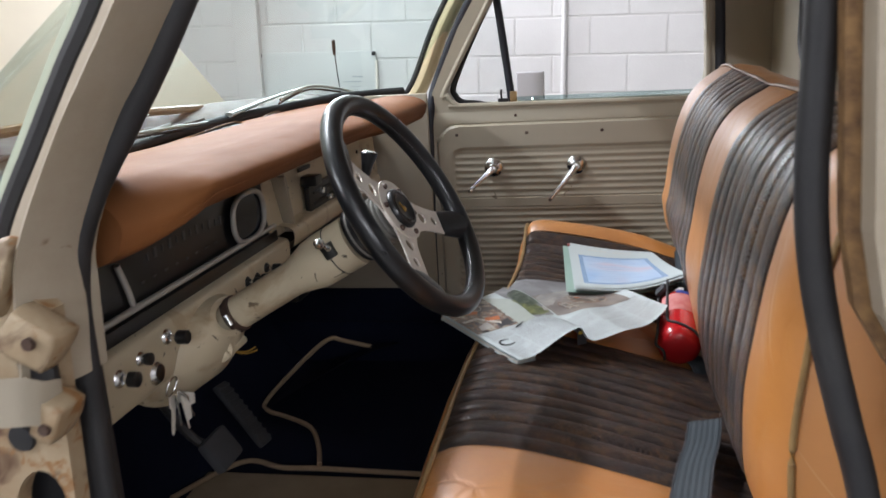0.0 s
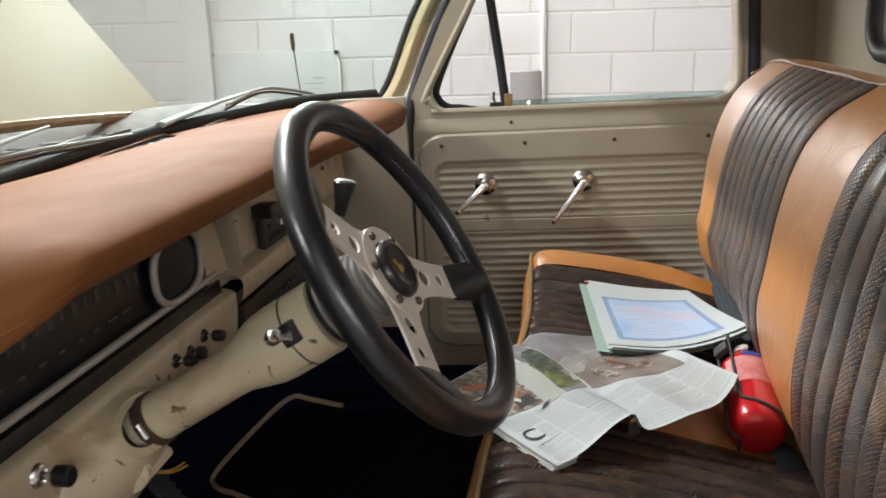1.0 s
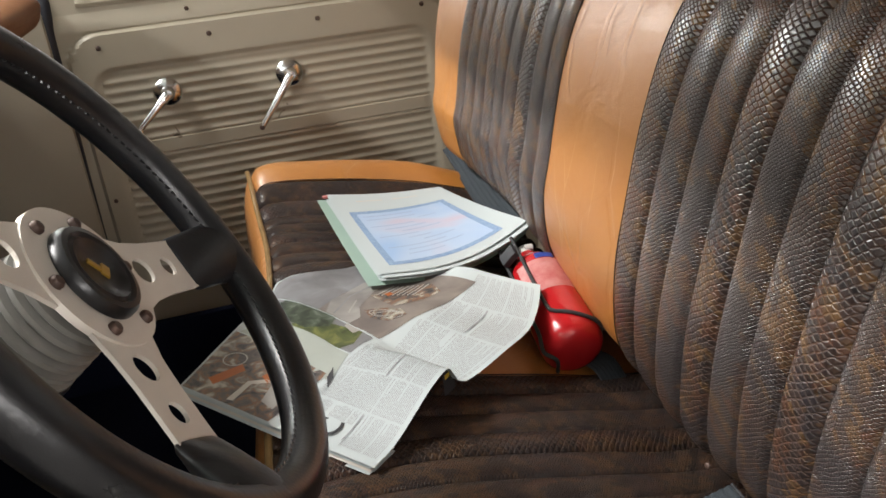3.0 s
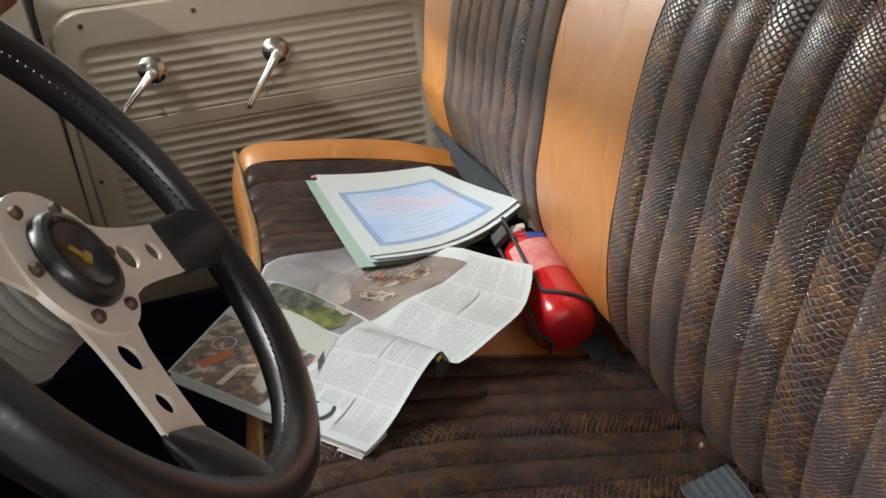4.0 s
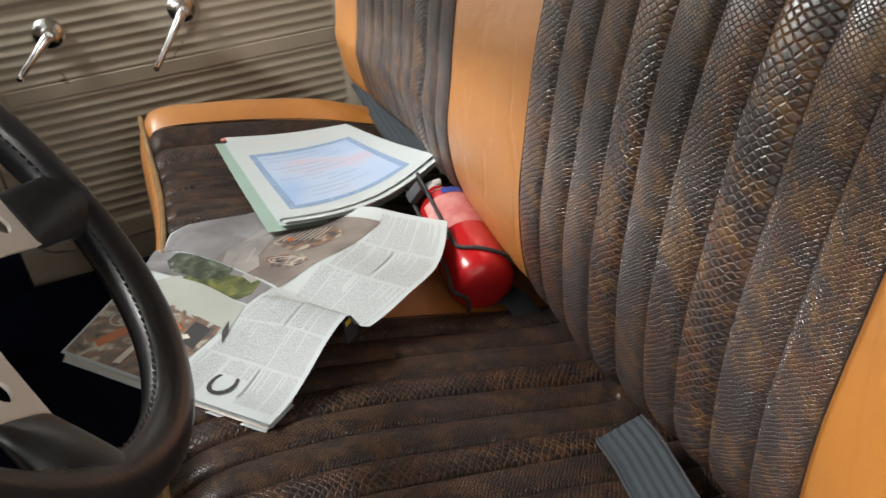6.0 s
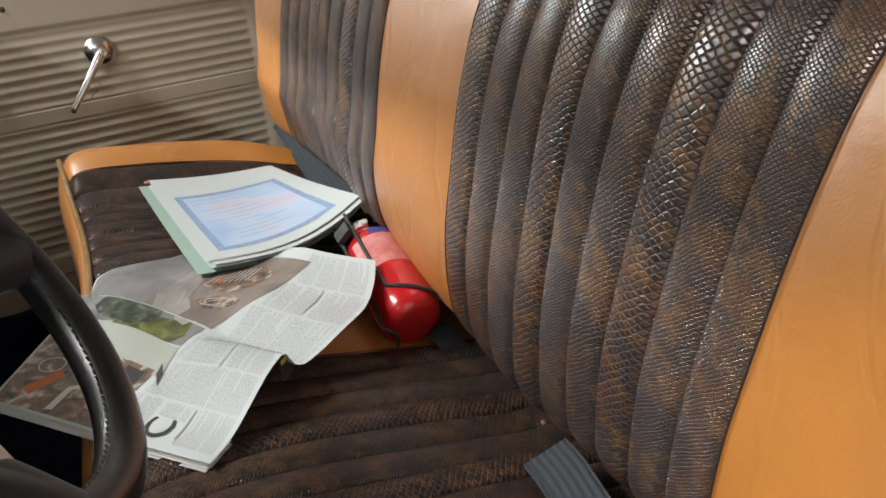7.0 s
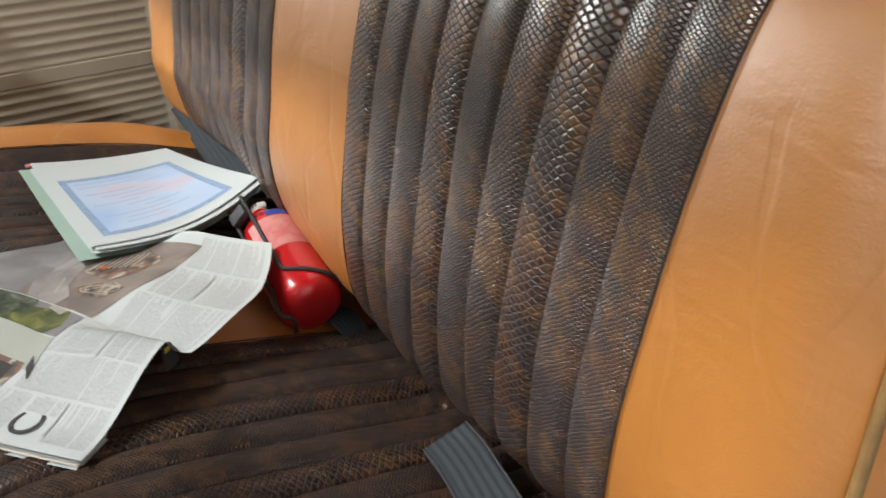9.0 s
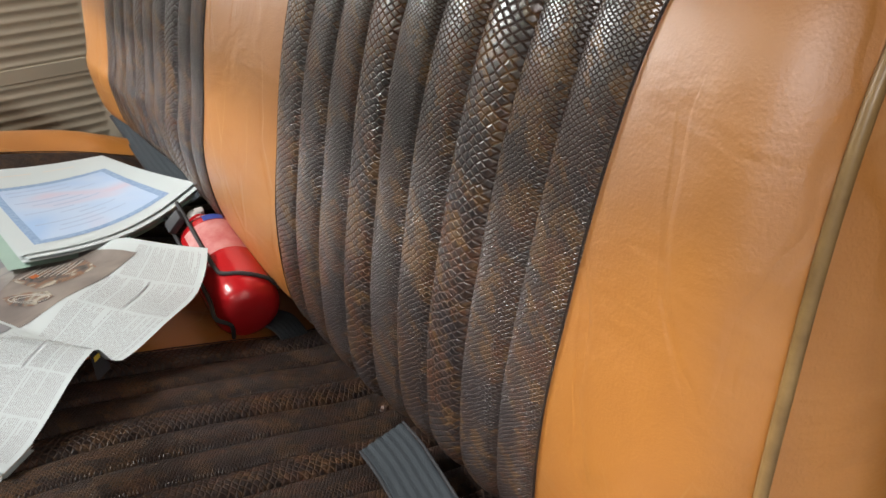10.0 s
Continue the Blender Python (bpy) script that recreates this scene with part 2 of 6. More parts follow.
def snakeskin(name, mottle, tone, gloss, pale):
    """Embossed vinyl: diamond scales between paler grooves, slate, brown and ochre blotches, a lacquered shine."""
    m = bpy.data.materials.new(name)
    m.use_nodes = True
    nt = m.node_tree
    L, N = nt.links.new, nt.nodes.new
    b = nt.nodes["Principled BSDF"]
    uv, tc = N("ShaderNodeUVMap"), N("ShaderNodeTexCoord")
    uv.uv_map = "scales"

    def mapped(value, a0, a1, b0, b1, soft=False):
        r = N("ShaderNodeMapRange")
        r.interpolation_type = "SMOOTHSTEP" if soft else "LINEAR"
        for k, v in (("From Min", a0), ("From Max", a1), ("To Min", b0), ("To Max", b1)):
            r.inputs[k].default_value = v
        L(value, r.inputs["Value"])
        return r.outputs["Result"]

    def blotch(scale, stretch, detail, distort, shift):
        mp = N("ShaderNodeMapping")
        mp.inputs["Scale"].default_value, mp.inputs["Location"].default_value = stretch, shift
        n = N("ShaderNodeTexNoise")
        for k, v in (("Scale", scale), ("Detail", detail), ("Roughness", 0.6), ("Distortion", distort)):
            n.inputs[k].default_value = v
        L(stepped, mp.inputs["Vector"])
        L(mp.outputs["Vector"], n.inputs["Vector"])
        return n.outputs["Fac"]

    def mixed(fac, a, c, mode="MIX"):
        x = N("ShaderNodeMix")
        x.data_type, x.blend_type = "RGBA", mode
        for sock, v in ((x.inputs[0], fac), (x.inputs[6], a), (x.inputs[7], c)):
            if isinstance(v, (int, float, tuple)):
                sock.default_value = v
            else:
                L(v, sock)
        return x.outputs[2]

    # the print is broken up scale by scale
    turn, snap = N("ShaderNodeMapping"), N("ShaderNodeVectorMath")
    turn.inputs["Rotation"].default_value = (radians(38), 0, 0)
    snap.operation, snap.inputs[1].default_value = "SNAP", (0.0045, 0.0045, 0.0045)
    L(tc.outputs["Object"], turn.inputs["Vector"])
    L(turn.outputs["Vector"], snap.inputs[0])
    stepped = snap.outputs["Vector"]
    # the scales: a wobbling diamond net
    wob = N("ShaderNodeTexNoise")
    wob.inputs["Scale"].default_value, wob.inputs["Detail"].default_value = 0.16, 2
    L(uv.outputs["UV"], wob.inputs["Vector"])
    ad = N("ShaderNodeVectorMath")
    ad.operation = "MULTIPLY_ADD"
    ad.inputs[1].default_value = (1.6, 1.6, 0)
    L(wob.outputs["Color"], ad.inputs[0])
    L(uv.outputs["UV"], ad.inputs[2])
    sq = N("ShaderNodeMapping")
    sq.inputs["Scale"].default_value = (0.86, 1.12, 1)
    L(ad.outputs["Vector"], sq.inputs["Vector"])
    mp = N("ShaderNodeMapping")
    mp.inputs["Rotation"].default_value = (0, 0, radians(45))
    L(sq.outputs["Vector"], mp.inputs["Vector"])
    ve, vc = N("ShaderNodeTexVoronoi"), N("ShaderNodeTexVoronoi")
    ve.feature, vc.feature = "DISTANCE_TO_EDGE", "F1"
    for v in (ve, vc):
        v.inputs["Scale"].default_value, v.inputs["Randomness"].default_value = 1.0, 0.22
        L(mp.outputs["Vector"], v.inputs["Vector"])
    flat = mapped(ve.outputs["Distance"], 0.05, 0.20, 0, 1, True)
    dome = mapped(ve.outputs["Distance"], 0.01, 0.24, 0, 1, True)
    # blotches with torn edges, drawn out along the pleats
    rust = mapped(blotch(15, (1, 1.7, 0.8), 9, 1.6, (0, 0, 0)), 0.51, 0.55, 0, mottle)
    ochre = mapped(blotch(19, (1, 1.8, 0.8), 9, 1.8, (3, 1, 5)), 0.525, 0.555, 0, mottle)
    slate = mapped(blotch(12, (1, 1.6, 0.8), 9, 1.4, (7, 2, 1)), 0.52, 0.57, 0, 0.9 * mottle)
    drift = mapped(blotch(7, (1, 1, 1), 4, 0.3, (1, 8, 2)), 0.35, 0.65, 0, 1)
    c = mixed(drift, *tone)
    c = mixed(rust, c, (0.115, 0.048, 0.026, 1))
    c = mixed(ochre, c, (0.160, 0.083, 0.032, 1))
    c = mixed(slate, c, (0.037, 0.031, 0.037, 1))
    # each scale a little different, the grooves paler
    sv, hs = N("ShaderNodeSeparateColor"), N("ShaderNodeHueSaturation")
    L(vc.outputs["Color"], sv.inputs["Color"])
    L(mapped(sv.outputs["Red"], 0, 1, 0.28, 0.95), hs.inputs["Value"])
    L(c, hs.inputs["Color"])
    groove = mixed(pale, c, (0.115, 0.078, 0.050, 1))
    L(mixed(flat, groove, hs.outputs["Color"]), b.inputs["Base Color"])
    L(mapped(flat, 0, 1, 0.75, 0.36), b.inputs["Roughness"])
    bp = N("ShaderNodeBump")
    b.inputs["Coat Roughness"].default_value = 0.30
    L(mapped(ve.outputs["Distance"], 0.06, 0.19, 0.0, gloss, True), b.inputs["Coat Weight"])
    b.inputs["Specular IOR Level"].default_value = 0.15 + 0.2 * mottle
    b.inputs["Coat IOR"].default_value = 2.0
    bp.inputs["Strength"].default_value, bp.inputs["Distance"].default_value = 0.8, 0.00075
    L(dome, bp.inputs["Height"])
    L(bp.outputs["Normal"], b.inputs["Normal"])
    L(bp.outputs["Normal"], b.inputs["Coat Normal"])
    return m


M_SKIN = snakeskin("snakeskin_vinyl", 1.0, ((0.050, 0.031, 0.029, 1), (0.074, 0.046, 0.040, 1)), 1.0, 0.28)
# cushion copy of that vinyl, its tones cut to offset the lamps' brightness
M_SKINSEAT = snakeskin("dimmed_plum_snakeskin", 0.35, ((0.017, 0.010, 0.010, 1), (0.025, 0.015, 0.013, 1)), 0.2, 0.25)


def add_chips(m, chip, scale, low, high):
    """Dark chips and scratches through the paint of m."""
    nt = m.node_tree
    b = nt.nodes["Principled BSDF"]
    src = b.inputs["Base Color"].links[0].from_socket
    tc, n, r, x = nt.nodes.new("ShaderNodeTexCoord"), nt.nodes.new("ShaderNodeTexNoise"), nt.nodes.new("ShaderNodeMapRange"), nt.nodes.new("ShaderNodeMix")
    n.inputs["Scale"].default_value, n.inputs["Detail"].default_value, n.inputs["Distortion"].default_value = scale, 4, 1.5
    r.inputs["From Min"].default_value, r.inputs["From Max"].default_value = low, high
    x.data_type = "RGBA"
    x.inputs[7].default_value = (*chip, 1)
    nt.links.new(tc.outputs["Object"], n.inputs["Vector"])
    nt.links.new(n.outputs["Fac"], r.inputs["Value"])
    nt.links.new(r.outputs["Result"], x.inputs[0])
    nt.links.new(src, x.inputs[6])
    nt.links.new(x.outputs[2], b.inputs["Base Color"])


add_chips(M_CHIPPED, (0.05, 0.035, 0.025), 34, 0.665, 0.70)
add_chips(M_CHIPPED, (0.40, 0.29, 0.17), 9, 0.56, 0.72)
add_chips(M_DOOR, (0.13, 0.10, 0.07), 30, 0.75, 0.78)
add_chips(M_TAN, (0.56, 0.30, 0.13), 9, 0.72, 0.82)


def add_scratches(m, tone, rot, low):
    """A few thin pale drawn lines across the leather."""
    nt = m.node_tree
    b = nt.nodes["Principled BSDF"]
    src = b.inputs["Base Color"].links[0].from_socket
    tc, mp, v, r, x = nt.nodes.new("ShaderNodeTexCoord"), nt.nodes.new("ShaderNodeMapping"), nt.nodes.new("ShaderNodeTexVoronoi"), nt.nodes.new("ShaderNodeMapRange"), nt.nodes.new("ShaderNodeMix")
    mp.inputs["Rotation"].default_value, mp.inputs["Scale"].default_value = rot, (1, 2.2, 0.7)
    v.feature = "DISTANCE_TO_EDGE"
    v.inputs["Scale"].default_value = 6.5
    r.inputs["From Min"].default_value, r.inputs["From Max"].default_value = low, 0.0
    r.inputs["To Max"].default_value = 0.4
    n, mm = nt.nodes.new("ShaderNodeTexNoise"), nt.nodes.new("ShaderNodeMath")
    n.inputs["Scale"].default_value, mm.operation = 5, "MULTIPLY"
    k = nt.nodes.new("ShaderNodeMapRange")
    k.inputs["From Min"].default_value, k.inputs["From Max"].default_value = 0.5, 0.6
    x.data_type = "RGBA"
    x.inputs[7].default_value = (*tone, 1)
    nt.links.new(tc.outputs["Object"], mp.inputs["Vector"])
    nt.links.new(mp.outputs["Vector"], v.inputs["Vector"])
    nt.links.new(tc.outputs["Object"], n.inputs["Vector"])
    nt.links.new(v.outputs["Distance"], r.inputs["Value"])
    nt.links.new(n.outputs["Fac"], k.inputs["Value"])
    nt.links.new(r.outputs["Result"], mm.inputs[0])
    nt.links.new(k.outputs["Result"], mm.inputs[1])
    nt.links.new(mm.outputs["Value"], x.inputs[0])
    nt.links.new(src, x.inputs[6])
    nt.links.new(x.outputs[2], b.inputs["Base Color"])


add_scratches(M_TAN, (0.66, 0.42, 0.20), (0.7, 0, 0), 0.010)
add_chips(M_RED, (0.30, 0.02, 0.02), 50, 0.70, 0.74)

add_chips(M_RUST, (0.085, 0.038, 0.018), 15, 0.54, 0.68)
add_chips(M_RUST, (0.26, 0.13, 0.045), 34, 0.56, 0.66)
add_chips(M_PILLAR, (0.16, 0.10, 0.05), 22, 0.70, 0.80)
add_chips(M_CREAM, (0.20, 0.13, 0.07), 24, 0.72, 0.76)


def soft_folds(m, scale, stretch, height):
    """Slow waves and drawn creases under the fine grain of m."""
    nt = m.node_tree
    b = nt.nodes["Principled BSDF"]
    prev = b.inputs["Normal"].links[0].from_socket
    tc, mp, n, bp = nt.nodes.new("ShaderNodeTexCoord"), nt.nodes.new("ShaderNodeMapping"), nt.nodes.new("ShaderNodeTexNoise"), nt.nodes.new("ShaderNodeBump")
    mp.inputs["Rotation"].default_value, mp.inputs["Scale"].default_value = (0.6, 0, 0), stretch
    n.inputs["Scale"].default_value, n.inputs["Detail"].default_value, n.inputs["Distortion"].default_value = scale, 3, 0.7
    bp.inputs["Strength"].default_value, bp.inputs["Distance"].default_value = 0.5, height
    nt.links.new(tc.outputs["Object"], mp.inputs["Vector"])
    nt.links.new(mp.outputs["Vector"], n.inputs["Vector"])
    nt.links.new(n.outputs["Fac"], bp.inputs["Height"])
    nt.links.new(prev, bp.inputs["Normal"])
    nt.links.new(bp.outputs["Normal"], b.inputs["Normal"])
    nt.links.new(bp.outputs["Normal"], b.inputs["Coat Normal"])


soft_folds(M_TAN, 6, (1, 1.6, 2.6), 0.006)


def creases(m, scale, turn, stretch, depth):
    """Thin drawn folds that come and go across the leather of m."""
    nt = m.node_tree
    b = nt.nodes["Principled BSDF"]
    prev = b.inputs["Normal"].links[0].from_socket
    N, L = nt.nodes.new, nt.links.new
    tc, mp, wn, ad, v, r, n, k, mm, bp = [N("ShaderNode" + q) for q in ("TexCoord", "Mapping", "TexNoise", "VectorMath", "TexVoronoi", "MapRange", "TexNoise", "MapRange", "Math", "Bump")]
    mp.inputs["Rotation"].default_value, mp.inputs["Scale"].default_value = turn, stretch
    wn.inputs["Scale"].default_value = 9
    ad.operation, ad.inputs[1].default_value = "MULTIPLY_ADD", (0.09, 0.09, 0.09)
    v.feature, v.inputs["Scale"].default_value = "DISTANCE_TO_EDGE", scale
    r.interpolation_type = "SMOOTHSTEP"
    r.inputs["From Max"].default_value = 0.07
    n.inputs["Scale"].default_value = 6
    k.inputs["From Min"].default_value, k.inputs["From Max"].default_value, k.inputs["To Min"].default_value, k.inputs["To Max"].default_value = 0.45, 0.6, 1.0, 0.0
    mm.operation = "MAXIMUM"
    bp.inputs["Strength"].default_value, bp.inputs["Distance"].default_value = 0.6, depth
    L(tc.outputs["Object"], mp.inputs["Vector"])
    L(tc.outputs["Object"], wn.inputs["Vector"])
    L(wn.outputs["Color"], ad.inputs[0])
    L(mp.outputs["Vector"], ad.inputs[2])
    L(ad.outputs["Vector"], v.inputs["Vector"])
    L(tc.outputs["Object"], n.inputs["Vector"])
    L(v.outputs["Distance"], r.inputs["Value"])
    L(n.outputs["Fac"], k.inputs["Value"])
    L(r.outputs["Result"], mm.inputs[0])
    L(k.outputs["Result"], mm.inputs[1])
    L(mm.outputs["Value"], bp.inputs["Height"])
    L(prev, bp.inputs["Normal"])
    L(bp.outputs["Normal"], b.inputs["Normal"])
    L(bp.outputs["Normal"], b.inputs["Coat Normal"])


creases(M_TAN, 7, (0.9, 0, 0), (1, 1.9, 0.6), 0.0012)
soft_folds(M_PAD, 6, (2.2, 0.7, 1), 0.008)


# ---- mesh helpers ----


def part(name, bm, mat, parent=None, label="", smooth=True):
    """Links a bmesh as one mesh object, under a thing or a part."""
    bmesh.ops.recalc_face_normals(bm, faces=bm.faces)
    me = bpy.data.meshes.new(name)
    bm.to_mesh(me)
    bm.free()
    me.materials.append(mat)
    if smooth:
        me.shade_smooth()
        me.set_sharp_from_angle(angle=radians(38))
    ob = new(name, me)
    if parent:
        ob.parent = parent
        ob.matrix_parent_inverse = parent.matrix_world.inverted()
    if label:
        ob["label"] = label
    return ob


def thing(name, at, label, category, group="", kind=""):
    e = new(name)
    e.empty_display_size = 0.02
    e.location = at
    e.matrix_world = Matrix.Translation(at)
    return tagged(e, label, category, group, kind)


def grid(rows, closed_u=False, closed_v=False):
    """A sheet through rows of points."""
    bm = bmesh.new()
    vs = [[bm.verts.new(p) for p in r] for r in rows]
    nr, nc = len(vs), len(vs[0])
    for i in range(nr - (0 if closed_u else 1)):
        for j in range(nc - (0 if closed_v else 1)):
            a, b, c, d = vs[i][j], vs[i][(j + 1) % nc], vs[(i + 1) % nr][(j + 1) % nc], vs[(i + 1) % nr][j]
            bm.faces.new((a, b, c, d))
    return bm


def box(size, at=(0, 0, 0), bevel=0.003, m=None, seg=2):
    bm = bmesh.new()
    bmesh.ops.create_cube(bm, size=1)
    bmesh.ops.scale(bm, vec=size, verts=bm.verts)
    if bevel:
        bmesh.ops.bevel(bm, geom=bm.edges[:], offset=bevel, segments=seg, profile=0.6, affect="EDGES")
    if m is not None:
        bmesh.ops.transform(bm, matrix=m, verts=bm.verts)
    bmesh.ops.translate(bm, vec=at, verts=bm.verts)
    return bm


def tube(path, radius, seg=12, closed=False, flat=1.0, up=(0, 0, 1), cap=True):
    """A round or oval tube along points; radius may be a list."""
    pts = [Vector(p) for p in path]
    n = len(pts)
    rows = []
    for i, p in enumerate(pts):
        a = pts[(i - 1) % n] if closed or i else p
        b = pts[(i + 1) % n] if closed or i < n - 1 else p
        d = (b - a).normalized()
        s = d.cross(Vector(up))
        if s.length < 1e-4:
            s = d.cross(Vector((1, 0, 0)))
        s.normalize()
        w = s.cross(d).normalized()
        r = radius[i] if isinstance(radius, (list, tuple)) else radius
        rows.append([p + s * (r * math.cos(t)) + w * (r * flat * math.sin(t)) for t in [2 * math.pi * k / seg for k in range(seg)]])
    bm = grid(rows, closed_u=closed, closed_v=True)
    if cap and not closed:
        bm.verts.ensure_lookup_table()
        bm.faces.new([bm.verts[k] for k in range(seg)])
        bm.faces.new([bm.verts[(n - 1) * seg + k] for k in reversed(range(seg))])
    return bm


def lathe(profile, seg=32, m=None):
    """A body of revolution about z from (radius, height) pairs."""
    rows = [[(max(r, 1e-4) * math.cos(2 * math.pi * k / seg), max(r, 1e-4) * math.sin(2 * math.pi * k / seg), h) for k in range(seg)] for r, h in profile]
    bm = grid(rows, closed_v=True)
    if m is not None:
        bmesh.ops.transform(bm, matrix=m, verts=bm.verts)
    return bm


def prism(outline, depth, m, holes=(), bevel=0.0):
    """A plate of the given outline in x, y, from z = 0 to depth, with holes cut through."""
    bm = bmesh.new()
    edges = []
    for loop in (outline, *holes):
        vs = [bm.verts.new((x, y, 0)) for x, y in loop]
        edges += [bm.edges.new((vs[i], vs[(i + 1) % len(vs)])) for i in range(len(vs))]
    bmesh.ops.triangle_fill(bm, edges=edges, use_beauty=True)
    faces = bm.faces[:]
    ext = bmesh.ops.extrude_face_region(bm, geom=faces)
    bmesh.ops.translate(bm, vec=(0, 0, depth), verts=[g for g in ext["geom"] if isinstance(g, bmesh.types.BMVert)])
    bmesh.ops.transform(bm, matrix=m, verts=bm.verts)
    return bm


def circle(cx, cy, r, n=20):
    return [(cx + r * math.cos(2 * math.pi * k / n), cy + r * math.sin(2 * math.pi * k / n)) for k in range(n)]


def spline(points, n=40, closed=False):
    """A smooth curve through points."""
    p = [Vector(q) for q in points]
    out, m = [], len(p)
    spans = m if closed else m - 1
    for i in range(spans):
        a, b, c, d = [p[k % m] if closed else p[min(max(k, 0), m - 1)] for k in (i - 1, i, i + 1, i + 2)]
        k = max(2, n // spans)
        for j in range(k):
            t = j / k
            out.append(0.5 * ((2 * b) + (c - a) * t + (2 * a - 5 * b + 4 * c - d) * t * t + (3 * b - 3 * c + d - a) * t ** 3))
    if not closed:
        out.append(p[-1])
    return out


CY = 1.205  # the cab's middle
# ---- workshop ----
FLOOR_Z = 0.45
TIP = Matrix.Rotation(radians(1.8), 4, "Y")  # the truck sits nose-down against the level workshop
tagged(part("floor", box((12, 10, 0.1), (-0.5, 0.4, FLOOR_Z - 0.05), 0), M_CONCRETE), "grey stained concrete workshop floor", "floor", kind="structure")
WALL_Y = 4.42
wall_side = part("wall_side", box((9, 0.2, 4.2), (0, 0.0925, 2.0), 0), M_MORTAR)
wall_side.matrix_world = Matrix.Translation((0, WALL_Y, 0)) @ TIP
tagged(wall_side, "white painted concrete block workshop wall", "wall", kind="structure")
for nm, sz, at in (("wall_front", (0.2, 9.2, 4.2), (-5.4, 0.3, 2.2)), ("wall_back", (0.2, 9.2, 4.2), (4.6, 0.3, 2.2)), ("wall_near", (10, 0.2, 4.2), (-0.4, -4.2, 2.2)), ("ceiling", (10.4, 9.4, 0.2), (-0.4, 0.2, 4.25))):
    tagged(part(nm, box(sz, at, 0), M_WALL), "plain white painted workshop " + ("ceiling" if nm == "ceiling" else "wall"), "ceiling" if nm == "ceiling" else "wall", kind="structure")


def on_wall(x, z, out=0.0):
    return Matrix.Translation((0, WALL_Y, 0)) @ TIP @ Matrix.Translation((x, -out, z))


pipe = part("conduit_pipe", lathe([(0.014, 0), (0.014, 3.4)], 16, Matrix()), M_WALL)
pipe.matrix_world = on_wall(-0.06, 0.46, 0.022)
tagged(pipe, "white painted conduit pipe running up the block wall", "pipe")
col = part("wall_pillar", box((0.15, 0.06, 3.5), (0, 0, 1.75), 0.006), M_WALL)
col.matrix_world = on_wall(-1.87, 0.43, 0.03)
tagged(col, "white painted steel pillar against the block wall", "pillar", kind="structure")

board = thing("whiteboard", on_wall(-1.465, 1.02, 0.02).translation, "whiteboard with faded marker writing on the block wall", "whiteboard")
BW, BH = 0.70, 0.62
o = part("board", box((BW, 0.012, BH), (0, 0, 0), 0.002), M_BOARD, None)
o.parent = board
for sx in (-1, 1):
    o = part("corner_clip", box((0.022, 0.02, 0.022), (sx * (BW / 2 - 0.012), -0.004, BH / 2 - 0.012), 0.003), M_BLACKPL)
    o.parent = board
    o = part("side_rail", box((0.014, 0.018, BH - 0.06), (sx * (BW / 2), 0, -0.02), 0.003), M_ALU)
    o.parent = board
rnd = random.Random(5)
scrawl = bmesh.new()
for cx, cz, n in ((-0.22, 0.08, 5), (0.05, 0.12, 4), (0.22, 0.17, 4), (0.2, 0.02, 5), (-0.1, -0.12, 5)):
    for k in range(n):
        w = rnd.uniform(0.05, 0.12)
        q = bmesh.ops.create_cube(scrawl, size=1)["verts"]
        bmesh.ops.scale(scrawl, vec=(w, 0.0012, rnd.uniform(0.004, 0.009)), verts=q)
        bmesh.ops.rotate(scrawl, cent=(0, 0, 0), matrix=Matrix.Rotation(rnd.uniform(-0.06, 0.06), 3, "Y"), verts=q)
        bmesh.ops.translate(scrawl, vec=(cx + rnd.uniform(-0.02, 0.02), -0.0066, cz - 0.028 * k), verts=q)
o = part("marker_note", scrawl, M_MARKER, None, "faded grey marker writing")
o.parent = board
o["kind"] = "stuff"
board.matrix_world = on_wall(-1.465, 1.14, 0.02)

# ---- bench seat ----
BACK_Y = [0.628, 0.750, 1.130, 1.310, 1.660, 1.845]  # sewn edges across the backrest
CUSH_Y = [0.605, 0.778, 1.195, 1.372, 1.740, 1.835]  # and across the cushion


def smooth(t):
    t = min(max(t, 0), 1)
    return t * t * (3 - 2 * t)


def back_profile(y):
    d = 0.018 * smooth((y - 1.25) / 0.5)  # the top sags towards the driver
    b = 0.922 + 0.095 * smooth((y - 0.95) / 0.6)  # the rolled bottom edge lifts towards the passenger
    return spline([(0.350, 0, b + 0.004), (0.318, 0, b - 0.006), (0.294, 0, b + 0.002), (0.278, 0, b + 0.022), (0.269, 0, b + 0.06), (0.2655, 0, (b + 1.20) / 2), (0.272, 0, 1.14), (0.284, 0, 1.23), (0.304, 0, 1.305), (0.335, 0, 1.352 + d * 0.6), (0.385, 0, 1.384 + d), (0.395, 0, 1.386 + d)], 55)


def cush_profile(y):
    k = smooth((y - 1.0) / 0.6)
    e = smooth((y - 1.655) / 0.13)  # the passenger's end stands proud
    f = 0.055 * k
    w = 0.028 * k + 0.046 * e
    return spline([(-0.09 + f, 0, 0.68), (-0.125 + f, 0, 0.78), (-0.138 + f, 0, 0.88), (-0.128 + f, 0, 0.945 + 0.030 * k + 0.018 * e), (-0.110 + f, 0, 0.963 + 0.035 * k + 0.034 * e), (-0.06 + f * 0.5, 0, 0.977 + w), (0.03, 0, 0.967 + w + 0.006 * e), (0.12, 0, 0.945 + w + 0.014 * e), (0.21, 0, 0.92 + w + 0.018 * e), (0.275, 0, 0.90 + w + 0.015 * e), (0.35, 0, 0.885 + w)], 50)


